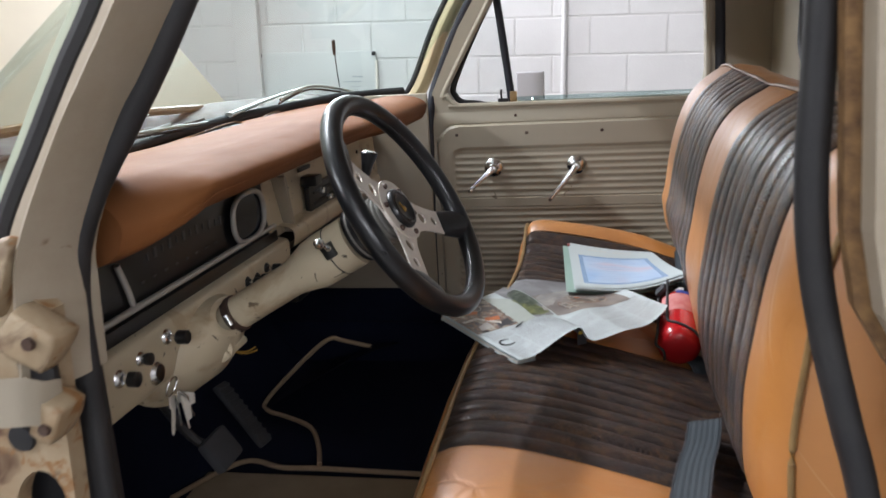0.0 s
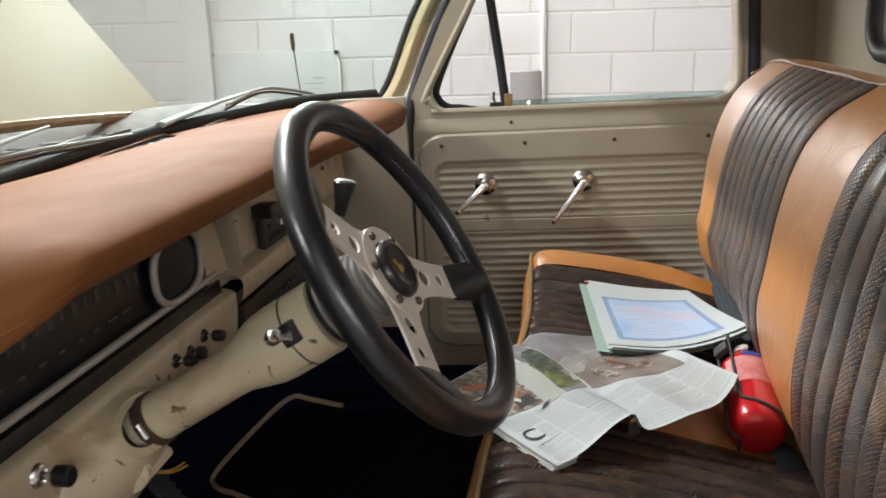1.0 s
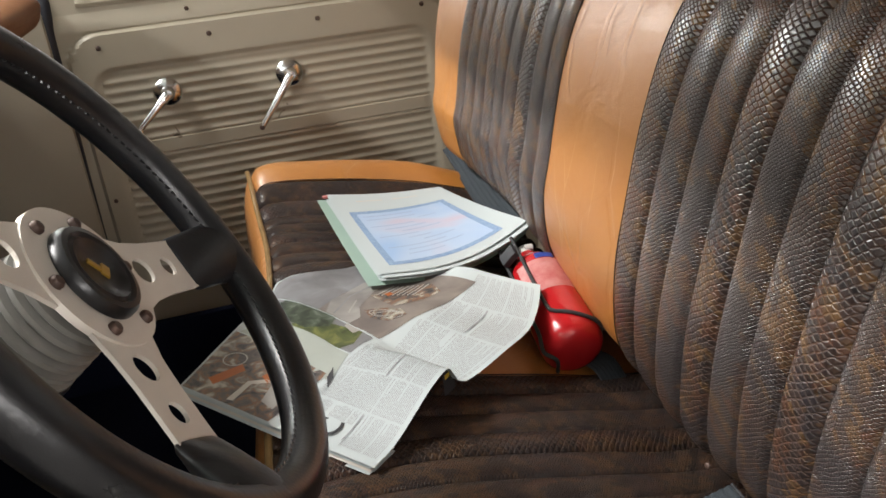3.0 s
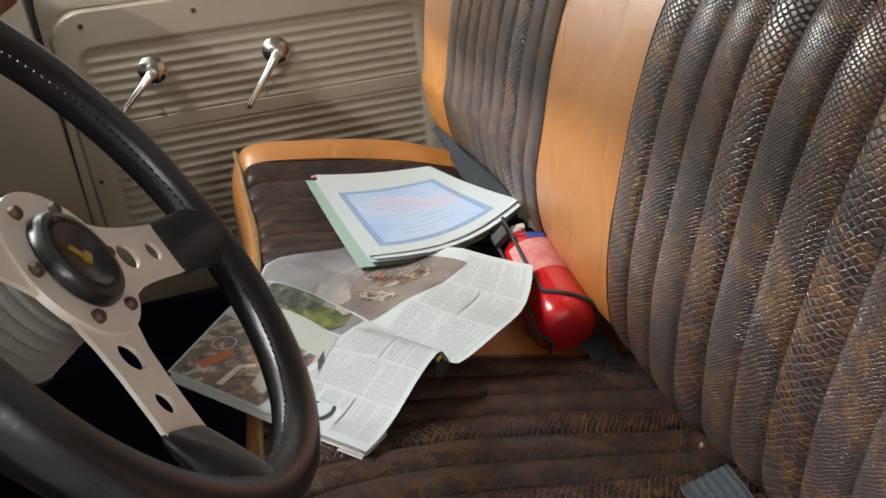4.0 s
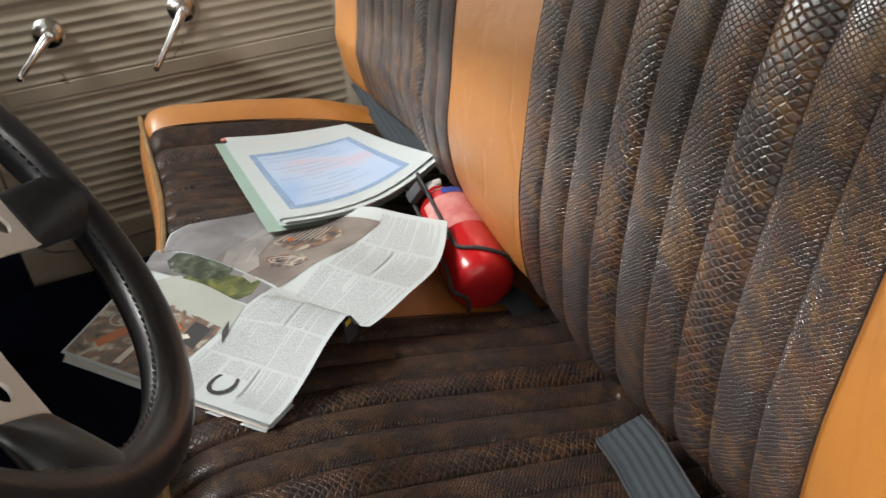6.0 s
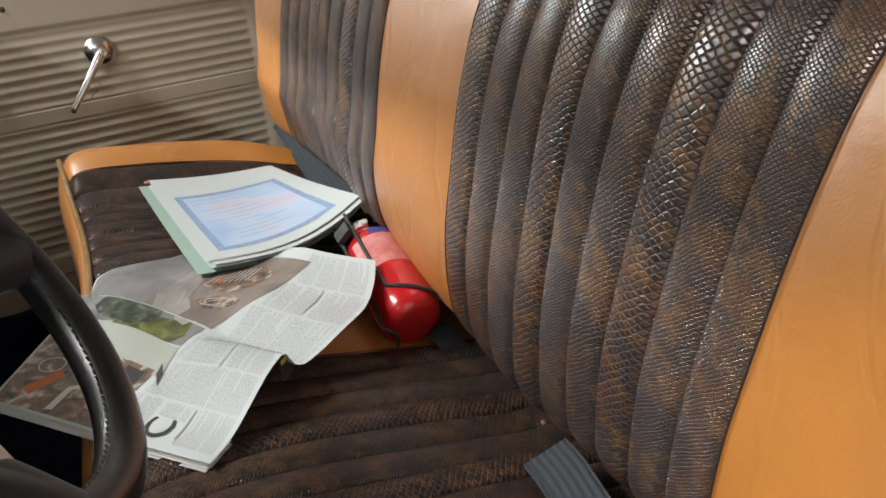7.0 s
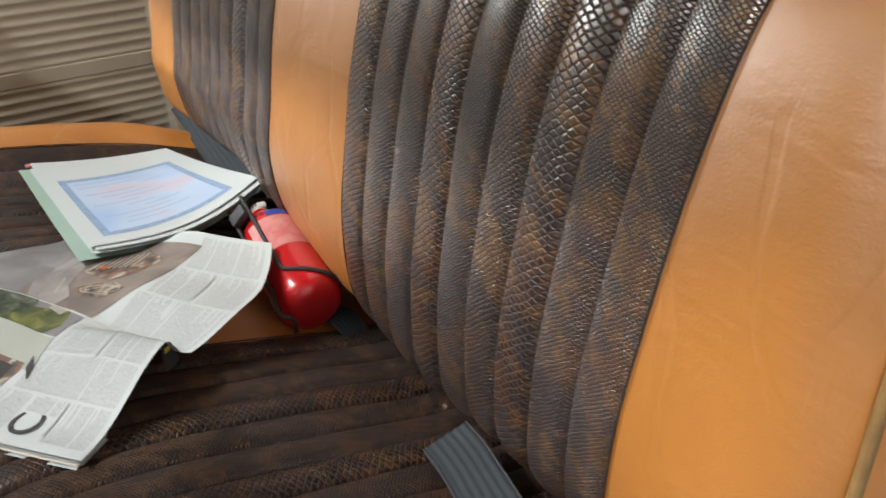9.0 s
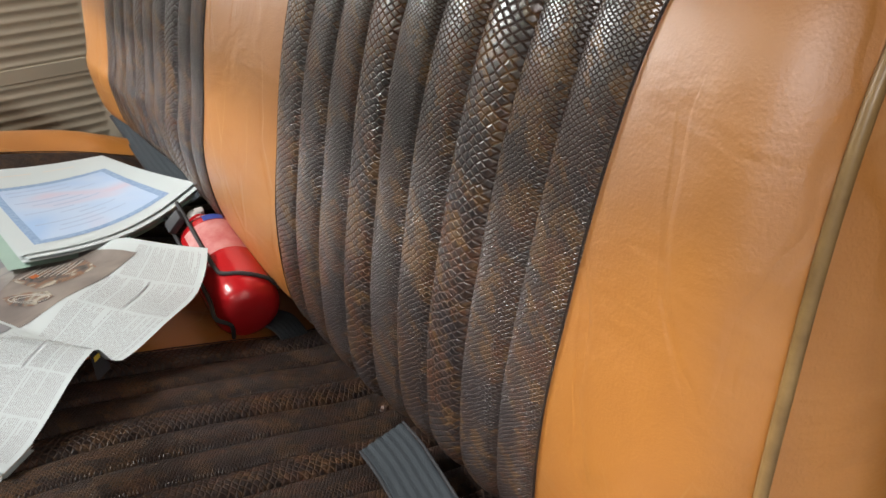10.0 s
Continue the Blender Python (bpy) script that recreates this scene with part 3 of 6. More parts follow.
def cushion_z(x, y):
    """The height of the cushion's top at x, y."""
    best = 0.9
    pr = cush_profile(y)
    for a, b in zip(pr, pr[1:]):
        if a.x <= x <= b.x and a.z > 0.9 * 0.9:
            best = a.z + (b.z - a.z) * (x - a.x) / max(b.x - a.x, 1e-6)
    return best


seat = thing("bench_seat", (0.1, CY, 0.58), "tan leather bench seat with pleated brown snakeskin panels", "seat")
rnd = random.Random(11)


def panel(profile, y0, y1, pleats, name, mat, edge=0, label="", lean0=0.0, lean1=0.0, i0=0, i1=None, drop=0.03):
    """One sewn panel of the seat: a sheet along the profile, pleated or plain. edge: -1 or 1 rounds that end off."""
    per = 10
    n = pleats * per if pleats else 14
    rows, uvs = [], []
    run = (0.0026, 0.0029, 0.0058, 0.0036, 0.0027, 0.0052, 0.0027, 0.0030, 0.0048)  # coarse and fine strips by turns
    sizes = [run[q % 9] * rnd.uniform(0.92, 1.06) for q in range(max(pleats, 1))]
    offs = [rnd.uniform(0, 50) for _ in range(max(pleats, 1))]
    for j in range(n + 1):
        u = j / n
        row, ur = [], []
        arc = 0.0
        pr = profile(y0 + (y1 - y0) * u)[i0:i1]
        for i, p in enumerate(pr):
            a, b = pr[max(i - 1, 0)], pr[min(i + 1, len(pr) - 1)]
            nx, nz = -(b.z - a.z), (b.x - a.x)
            ln = math.hypot(nx, nz)
            v = i / (len(pr) - 1)
            if i:
                arc += (p - pr[i - 1]).length
            puff = 0.0
            y = y0 + (y1 - y0) * u + (lean0 + (lean1 - lean0) * u) * (1.17 - p.z)
            if pleats:
                w = (u * pleats) % 1.0
                puff = 0.0075 * (4 * w * (1 - w)) ** 0.42 - 0.0052 + 0.0012 * math.sin(9 * v + 5 * math.floor(u * pleats))
            else:
                puff = 0.004 * (1 - (2 * u - 1) ** 4) - 0.003 + 0.0025 * noise.noise(Vector((y * 9, v * 6, 3.1)))
            if profile is back_profile:
                puff *= 1 - smooth((v - 0.88) / 0.12)
            if edge:
                w = u if edge < 0 else 1 - u
                puff -= drop * max(0, 1 - w / 0.55) ** 2.2
            row.append((p.x + nx / ln * puff, y, p.z + nz / ln * puff))
            k = min(int(u * pleats), pleats - 1) if pleats else 0
            ur.append(((y / sizes[k]) + offs[k], arc / sizes[k] + offs[k] * 3))
        rows.append(row)
        uvs.append(ur)
    bm = grid(rows)
    uv = bm.loops.layers.uv.new("scales")
    nc = len(rows[0])
    bm.verts.index_update()
    for f in bm.faces:
        for lp in f.loops:
            k = lp.vert.index
            lp[uv].uv = uvs[k // nc][k % nc]
    return part(name, bm, mat, seat, label)


for pr, nm, E, (na, nb), ln in ((back_profile, "backrest", BACK_Y, (9, 9), 0.14), (cush_profile, "cushion", CUSH_Y, (12, 10), 0.0)):
    cut = 19 if nm == "cushion" else 0
    low = 0.018 if nm == "cushion" else 0.026
    panel(pr, E[0], E[1], 0, nm + "_end_panel", M_TAN, -1, "creased tan leather", 0, ln, cut, None, low)
    # the cushion's pleats take the dimmed copy of the vinyl
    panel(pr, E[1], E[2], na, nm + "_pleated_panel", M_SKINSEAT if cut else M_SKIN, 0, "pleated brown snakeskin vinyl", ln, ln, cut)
    panel(pr, E[2], E[3], 0, nm + "_centre_panel", M_TAN, 0, "smooth tan leather", ln, ln, cut)
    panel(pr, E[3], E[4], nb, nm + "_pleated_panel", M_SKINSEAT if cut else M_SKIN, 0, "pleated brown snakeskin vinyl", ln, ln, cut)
    panel(pr, E[4], E[5], 0, nm + "_end_panel", M_TAN, 1, "tan leather", ln, 0, cut, None, low)
    if cut:
        panel(pr, E[0], E[5], 0, "cushion_front", M_TAN, 0, "tan leather front face", 0, 0, 0, cut + 1)
    for y, a in ((E[1], ln), (E[2], ln), (E[3], ln), (E[4], ln)):
        part("seam", tube([(p.x + 0.0016 if nm == "backrest" else p.x, y + a * (1.17 - p.z), p.z - (0.0015 if nm == "cushion" else 0.0005)) for p in pr(y)[cut:]], 0.0007, 6), M_SEAM, seat, "dark sewn seam")


def end_wall(profile, y, out, name, depth_to, label):
    """The side of a cushion: from the edge of its end panel round to the back or bottom."""
    pr = profile(y)
    rows = []
    for k in range(7):
        t = k / 6
        row = []
        for i, p in enumerate(pr):
            a, b = pr[max(i - 1, 0)], pr[min(i + 1, len(pr) - 1)]
            nx, nz = -(b.z - a.z), (b.x - a.x)
            ln = math.hypot(nx, nz)
            upright = depth_to > 0.12  # the backrest's side runs straight back
            back = -0.026 if upright else -0.018 - depth_to * t
            bulge = out * math.sin(math.pi * min(t * 1.6, 1) * 0.5)
            x = p.x + nx / ln * back
            row.append((x + max(min(0.13, 0.49 - x), 0) * t if upright else x, y + bulge, p.z + nz / ln * back))
        rows.append(row)
    part(name, grid(rows), M_TAN, seat, label)


end_wall(back_profile, BACK_Y[0], -0.035, "backrest_side", 0.13, "tan leather side")
end_wall(back_profile, BACK_Y[5], 0.012, "backrest_side", 0.13, "tan leather side")
end_wall(cush_profile, CUSH_Y[0] + 0.005, -0.03, "cushion_side", 0.10, "tan leather side")
end_wall(cush_profile, CUSH_Y[5], 0.04, "cushion_side", 0.10, "tan leather side")


def along(profile, y, back, i0=0, i1=None):
    pr = profile(y)
    out = []
    for i, p in enumerate(pr[i0:i1]):
        i += i0
        a, b = pr[max(i - 1, 0)], pr[min(i + 1, len(pr) - 1)]
        nx, nz = -(b.z - a.z), (b.x - a.x)
        ln = math.hypot(nx, nz)
        out.append((p.x + nx / ln * back, y, p.z + nz / ln * back))
    return out


part("piping", tube(along(back_profile, BACK_Y[0] - 0.002, -0.025), 0.0038, 10), M_PIPING, seat, "worn golden brown piping")
part("piping", tube(along(back_profile, BACK_Y[5] + 0.002, -0.026), 0.0042, 8), M_PIPING, seat, "worn golden brown piping")
# the top edge of the backrest: piping that dips between the panels, and the leather behind it
ys = [BACK_Y[0] + (BACK_Y[5] - BACK_Y[0]) * k / 60 for k in range(61)]


def top_point(y, back=0.0, down=0.0):
    p = back_profile(y)[-1]
    dip = 0.0015 * math.sin(y * 23) + 0.001 * math.sin(y * 41 + 1)
    endd = 0.03 * max(0, 1 - (y - BACK_Y[0]) / 0.07) ** 2 + 0.03 * max(0, 1 - (BACK_Y[5] - y) / 0.07) ** 2
    return (p.x + back, y, p.z + dip - endd - down)


part("piping", tube([top_point(y, 0.002, -0.003) for y in ys], 0.0036, 8), M_TOPPIPE, seat, "pale worn piping along the top")
part("backrest_top", grid([[top_point(y, b, d) for y in ys] for b, d in ((-0.004, 0.002), (0.03, -0.004), (0.07, 0.004), (0.10, 0.03), (0.11, 0.3), (0.10, 0.55))]), M_TAN, seat, "tan leather top and back")


part("piping", tube([(cush_profile(y)[20].x - 0.003, y, cush_profile(y)[20].z + 0.003) for y in ys[1:-1]], 0.004, 8), M_PIPING, seat, "tan piping along the front edge")
part("seat_base", box((0.36, 1.2, 0.24), (0.10, CY, 0.72), 0.02), M_CARPET, seat, "dark seat base")

# ---- steering wheel and column ----


def wheel_frame(at, tilt, turn):
    """local x: to the passenger, local y: up the wheel, local z: to the driver"""
    az = Vector((math.cos(tilt) * math.cos(turn), math.cos(tilt) * math.sin(turn), math.sin(tilt)))
    ax = Vector((-math.sin(turn), math.cos(turn), 0))
    return Matrix.Translation(at) @ Matrix((ax, az.cross(ax), az)).transposed().to_4x4()


WC = Vector((-0.158, 0.916, 1.269))
WM = wheel_frame(WC, radians(30.5), radians(-6.3))
CM = wheel_frame(Vector((-0.161, 0.916, 1.264)), radians(30), 0)  # the column runs straight ahead
AX = WM.to_3x3() @ Vector((0, 0, 1))
wheel = thing("steering_wheel", WC, "black leather steering wheel with three drilled aluminium spokes", "steering wheel")
RR = 0.1606
ring = [WM @ Vector((RR * math.cos(t), RR * math.sin(t), 0)) for t in [2 * math.pi * k / 96 for k in range(96)]]
rim = part("rim", tube(ring, 0.0146, 16, closed=True, up=AX), M_BLACK, wheel, "black stitched leather rim")
stitch = bmesh.new()
for k in range(150):
    t = 2 * math.pi * k / 150
    c = Vector(((RR - 0.0139) * math.cos(t), (RR - 0.0139) * math.sin(t), 0.004))
    q = bmesh.ops.create_cube(stitch, size=1, matrix=WM @ Matrix.Translation(c) @ Matrix.Rotation(t + 0.5, 4, "Z") @ Matrix.Diagonal((0.0016, 0.0045, 0.0012, 1)))
o = part("stitching", stitch, M_BLACK, rim, "row of black stitches")
o["kind"] = "stuff"
SPOKES = [radians(a) for a in (-27, 136, 232)]
HUBZ = -0.018


def spoke_outline(a):
    d, s = Vector((math.cos(a), math.sin(a))), Vector((-math.sin(a), math.cos(a)))
    pts = []
    for r, w in ((0.02, 0.030), (0.04, 0.027), (0.055, 0.0222), (0.075, 0.0200), (0.10, 0.0195), (0.128, 0.0195)):
        pts.append(d * r + s * w)
    for r, w in reversed(((0.02, 0.030), (0.04, 0.027), (0.055, 0.0222), (0.075, 0.0200), (0.10, 0.0195), (0.128, 0.0195))):
        pts.append(d * r - s * w)
    return [(p.x, p.y) for p in pts]


spm = WM @ Matrix.Translation((0, 0, HUBZ - 0.002))
for a in SPOKES:
    d = Vector((math.cos(a), math.sin(a)))
    holes = [circle(d.x * 0.0615, d.y * 0.0615, 0.0092), circle(d.x * 0.092, d.y * 0.092, 0.0072)]
    bms = prism(spoke_outline(a), 0.0026, Matrix(), holes)
    for v in bms.verts:
        v.co.z += 0.09 * max(0, v.co.x * d.x + v.co.y * d.y - 0.045)  # dished towards the rim
    bmesh.ops.transform(bms, matrix=spm, verts=bms.verts)
    sp = part("spoke", bms, M_ALU, wheel, "brushed aluminium spoke with two holes", smooth=False)
    # leather boot where the spoke meets the rim
    s = Vector((-d.y, d.x))
    rows = []
    for r, w, h, z in ((0.109, 0.0150, 0.0008, -0.0135), (0.1095, 0.0204, 0.0036, -0.0135), (0.113, 0.0218, 0.0062, -0.0130), (0.126, 0.0226, 0.0100, -0.009), (0.144, 0.0238, 0.0136, -0.0035), (0.160, 0.030, 0.0148, 0.0)):
        rows.append([WM @ Vector((d.x * r + s.x * w * math.cos(t), d.y * r + s.y * w * math.cos(t), z + h * math.sin(t))) for t in [2 * math.pi * k / 20 for k in range(20)]])
    part("spoke_boot", grid(rows, closed_v=True), M_BLACK, wheel, "black leather spoke boot")
hub = part("hub_plate", lathe([(0.0, 0.0025), (0.047, 0.0025), (0.0475, -0.002), (0.0, -0.002)], 40, WM @ Matrix.Translation((0, 0, HUBZ))), M_ALU, wheel, "brushed aluminium hub plate")
for k in range(6):
    a = radians(-28 + 65 + 60 * k)
    bolt = part("bolt", lathe([(0.0001, 0.004), (0.003, 0.0036), (0.0042, 0.002), (0.0042, -0.002)], 12, WM @ Matrix.Translation((0.0385 * math.cos(a), 0.0385 * math.sin(a), HUBZ + 0.0025))), M_BOLT, hub, "rusty bolt head")
horn = part("horn_button", lathe([(0.0001, 0.0045), (0.015, 0.0042), (0.0175, 0.0060), (0.0205, 0.0072), (0.0225, 0.0052), (0.0245, 0.0074), (0.028, 0.0070), (0.0302, 0.004), (0.0306, 0.0)], 40, WM @ Matrix.Translation((0, 0, HUBZ + 0.003))), M_BLACKPL, wheel, "glossy black horn button")
# a plain gold emblem on the button
part("emblem", box((0.009, 0.006, 0.0016), (0, 0, 0), 0.0006, WM @ Matrix.Translation((0.003, -0.003, HUBZ + 0.0079)) @ Matrix.Rotation(0.35, 4, "Z")), M_GOLD, horn, "small gold emblem")
part("emblem", box((0.0035, 0.010, 0.0016), (0, 0, 0), 0.0006, WM @ Matrix.Translation((-0.001, 0.004, HUBZ + 0.0079)) @ Matrix.Rotation(0.35, 4, "Z")), M_GOLD, horn, "small gold emblem")
bel = [(0.030, -0.020)]
for k in range(9):
    z = -0.024 - 0.0072 * k
    r = 0.031 + 0.0011 * k
    bel += [(r + 0.0022, z), (r + 0.0024, z - 0.003), (r - 0.001, z - 0.0052)]
bel += [(0.041, -0.090), (0.0, -0.091)]
part("boss_boot", lathe(bel, 40, WM), M_BOOT, wheel, "ribbed black rubber boot behind the hub")

part("boss_collar", lathe([(0.0, -0.070), (0.0405, -0.070), (0.0415, -0.073), (0.0415, -0.0905), (0.0, -0.0905)], 40, WM), M_BLACKPL, wheel, "smooth black collar against the column")
column = thing("steering_column", WC + AX * -0.3, "cream painted steering column with chips and scratches", "steering column")
part("jacket", lathe([(0.0, -0.092), (0.0375, -0.092), (0.0385, -0.096), (0.0385, -0.150), (0.037, -0.165), (0.030, -0.190), (0.0265, -0.202), (0.026, -0.215), (0.026, -0.335), (0.0, -0.335)], 40, CM), M_CHIPPED, column, "chipped cream paint")
part("jacket_seam", lathe([(0.0386, -0.1220), (0.0391, -0.1225), (0.0391, -0.1235), (0.0386, -0.124)], 40, CM), M_RUBBER, column, "dark joint line")
part("clamp", lathe([(0.0262, -0.309), (0.029, -0.310), (0.029, -0.323), (0.0262, -0.324)], 32, CM), M_BOLT, column, "rusty clamp ring")
part("clamp_screw", lathe([(0.0, 0.009), (0.004, 0.009), (0.004, -0.009), (0.0, -0.009)], 10, CM @ Matrix.Translation((-0.030, 0.0, -0.316)) @ Matrix.Rotation(radians(90), 4, "X")), M_CHROME, column)
part("lower_shaft", lathe([(0.0, -0.33), (0.017, -0.33), (0.017, -0.62), (0.0, -0.62)], 20, CM), M_RUBBER, column, "black lower shaft")
# turn signal lever, pointing to the driver's door
lev = part("turn_signal_lever", tube(spline([CM @ Vector((-0.036, 0.010, -0.118)), CM @ Vector((-0.07, 0.012, -0.105)), CM @ Vector((-0.115, 0.016, -0.085)), Vector((-0.244, 0.775, 1.247))], 20), 0.0032, 10), M_CHROME, column, "chrome turn signal lever")
part("knob", lathe([(0.0, 0.012), (0.0045, 0.009), (0.0065, 0.005), (0.0068, 0.0), (0.0045, -0.007), (0.0, -0.008)], 20, look((-0.244, 0.772, 1.248), (-0.25, 0.9, 1.23))), M_CHROME, lev, "round chrome knob")
part("lever_socket", box((0.016, 0.022, 0.018), (0, 0, 0), 0.003, CM @ Matrix.Translation((-0.037, 0.008, -0.118))), M_BLACKPL, column, "black lever socket")
# gear lever
gear = thing("gear_lever", (-0.29, 0.96, 1.19), "chrome column gear lever with a black tapered knob", "gear lever")
part("rod", tube(spline([(-0.31, 0.945, 1.165), (-0.295, 0.99, 1.20), (-0.275, 1.035, 1.245), (-0.262, 1.05, 1.275), (-0.256, 1.052, 1.30)], 30), 0.0045, 10), M_CHROME, gear, "bent chrome rod")
kn = part("knob", lathe([(0.0, 0.0), (0.0058, 0.0), (0.0068, 0.004), (0.0095, 0.02), (0.0128, 0.033), (0.0135, 0.037), (0.0115, 0.0395), (0.0, 0.040)], 24, pose(-0.2555, 1.052, 1.288, -4, 14, 0)), M_BLACKPL, gear, "black tapered knob")
part("knob_cap", lathe([(0.0, 0.0412), (0.009, 0.0408), (0.0105, 0.0395), (0.0, 0.0395)], 24, pose(-0.2555, 1.052, 1.288, -4, 14, 0)), M_CHROME, kn, "chrome cap")

# ---- dashboard ----
dash = thing("dashboard", (-0.5, CY, 1.06), "cream painted steel dashboard with a tan leather pad", "dashboard")
BASE = [(0.30, -0.30), (0.36, -0.45), (0.46, -0.60), (0.60, -0.71), (0.8, -0.78), (1.0, -0.805), (1.25, -0.81), (1.45, -0.795), (1.65, -0.75), (1.8, -0.68), (1.95, -0.60), (2.08, -0.51), (2.15, -0.43)]


def base_x(y):
    """Where the windscreen meets the dashboard, in plan."""
    for (a, xa), (b, xb) in zip(BASE, BASE[1:]):
        if a <= y <= b:
            t = (y - a) / (b - a)
            return xa + (xb - xa) * t
    return BASE[0][1] if y < BASE[0][0] else BASE[-1][1]


def rear_z(y):
    """The height of the pad's rear edge, which climbs to the passenger's corner."""
    return min(max(1.302 + 0.067 * (y - 1.25), 1.300), 1.352)


def pad_row(y):
    xb, rz = base_x(y), rear_z(y)
    e = smooth((0.64 - y) / 0.12)  # its corner turns away
    d = 0.030 * smooth((0.655 - y) / 0.11)  # the pad droops at the driver's end
    u = 0.016 * smooth((1.75 - y) / 0.45)  # its lip is slimmer before the driver
    fx = -0.312 - 0.060 * e
    pts = [(xb + 0.01, 0, rz), (xb + 0.05, 0, rz + 0.009), ((xb + fx) / 2 - 0.02, 0, max(1.352, rz + 0.010)), (fx - 0.09, 0, 1.366), (fx - 0.03, 0, 1.361 - 0.2 * d), (fx, 0, 1.345 + 0.3 * u - 0.7 * d), (fx - 0.001, 0, 1.326 + 0.7 * u - d), (fx - 0.013, 0, 1.307 + u - 1.1 * d), (fx - 0.045, 0, 1.295 + u - 1.1 * d), (fx - 0.11, 0, 1.286 + 0.6 * u - d), (fx - 0.15, 0, 1.280 + 0.3 * u - d), (fx - 0.18, 0, 1.284 - d)]
    if y > 1.88:
        k = smooth((y - 1.88) / 0.11)
        pts = [(x - 0.06 * k * (1 if x > fx - 0.06 else 0.3), 0, z - 0.012 * k * (1 if z > 1.33 else -0.2)) for x, _, z in pts]
    return [(p.x, y + 0.002 * math.sin(p.x * 30), p.z + 0.001 * noise.noise(Vector((p.x * 7, y * 4, 1)))) for p in spline(pts, 60)]


pad = part("pad", grid([pad_row(0.540 + 1.450 * k / 80) for k in range(81)]), M_PAD, dash, "stretched tan leather dash pad")
seamrow = [[p for p in pad_row(0.580 + 1.380 * k / 60)] for k in range(61)]
part("pad_seam", tube([Vector(r[30]) + Vector((0.0002, 0, -0.0003)) for r in seamrow], 0.0007, 6), M_PAD, pad, "raised seam")
end_row = [Vector(p) for p in pad_row(0.541)]
mid = sum(end_row, Vector()) / len(end_row)
part("pad_end_cap", grid([[mid + (p - mid) * k for p in end_row] for k in (1.0, 0.6, 0.01)]), M_PAD, pad, "tan leather end by the driver")
part("pad_end_cap", box((0.11, 0.02, 0.045), (-0.43, 1.976, 1.325), 0.010), M_PAD, pad, "tan leather end")
# unseen sheet added to keep lamp light from leaking into the dash
part("light_stop", grid([[(base_x(y) - 0.04 + (-0.497 - base_x(y) + 0.04) * i / 8, y, 1.268) for i in range(9)] for y in [0.545 + 1.48 * k / 40 for k in range(41)]]), M_BLACKPL, dash, "black sheet under the pad, added against stray light")
# torn slots for the demister
def on_pad(x, y, lift):
    """A point on the pad's upper side."""
    row = [Vector(p) for p in pad_row(y)][:32]
    a = min(range(1, 31), key=lambda q: abs(row[q].x - x))
    b = a + 1 if row[a].x < x else a - 1
    t = (x - row[a].x) / (row[b].x - row[a].x)
    return (x, y, row[a].z + (row[b].z - row[a].z) * t + lift)


for y0, y1, x0, x1, wd in ((1.27, 1.455, -0.653, -0.626, 0.011), (1.66, 1.90, -0.662, -0.672, 0.006)):
    rows = []
    for q, lift in ((-0.5, 1.0), (-0.4, 0.5), (0.5, 0.0)):
        row = []
        for k in range(19):
            u = k / 18
            w = wd * (u ** 0.8) * (1 - smooth((u - 0.86) / 0.14)) + 0.001
            row.append(on_pad(x0 + (x1 - x0) * u + w * q + 0.0008 * math.sin(k * 1.9), y0 + (y1 - y0) * u, 0.0012 + 0.7 * w * lift))
        rows.append(row)
    part("demister_slot", grid(rows), M_BLACKPL, pad, "torn dark slit in the leather")
    edge_line = [Vector(p) + Vector((-0.0008, 0, 0.0006)) for p in rows[0]]
    part("torn_edge", tube(edge_line, 0.0013, 6), M_PIPING, pad, "curled torn edge of the leather")

# painted face: upper part behind, lower lip with the switches in front of it
def face_sheet(name, prof, y0, y1, mat, label):
    pts = spline([(x, 0, z) for x, z in prof], 24)
    bm = grid([[(p.x, y0 + (y1 - y0) * k / 24, p.z) for p in pts] for k in range(25)])
    return part(name, bm, mat, dash, label)


face_sheet("upper_face", [(-0.498, 1.285), (-0.496, 1.25), (-0.492, 1.20), (-0.488, 1.150)], 1.205, 2.02, M_CHIPPED, "beige painted upper face")
part("centre_edge", box((0.03, 0.012, 0.115), (-0.484, 1.275, 1.205), 0.004, Matrix.Rotation(0.25, 4, "X")), M_CREAM, dash)
face_sheet("lower_ledge", [(-0.49, 1.168), (-0.466, 1.163), (-0.458, 1.152), (-0.462, 1.128), (-0.478, 1.118), (-0.50, 1.116)], 1.250, 1.92, M_CHIPPED, "beige painted ledge")
face_sheet("switch_panel", [(-0.49, 1.146), (-0.476, 1.143), (-0.470, 1.134), (-0.472, 1.10), (-0.478, 1.066), (-0.486, 1.054), (-0.51, 1.05)], 0.56, 1.25, M_CHIPPED, "chipped cream switch panel")
cluster = part("instrument_panel", box((0.02, 0.60, 0.09), (-0.508, 0.935, 1.212), 0.004), M_BLACKPL, dash, "dark instrument panel")
part("black_band", box((0.012, 0.60, 0.022), (-0.491, 0.935, 1.153), 0.002), M_BLACKPL, dash, "black trim band")
strip = part("chrome_strip", tube([(-0.490, 0.62 + 0.615 * k / 10, 1.172) for k in range(11)], 0.0048, 10), M_SILVER, cluster, "silver trim strip")
part("chrome_divider", tube([(-0.491, 0.742, 1.172), (-0.492, 0.735, 1.20), (-0.494, 0.722, 1.235)], 0.0042, 10), M_SILVER, cluster, "silver divider")
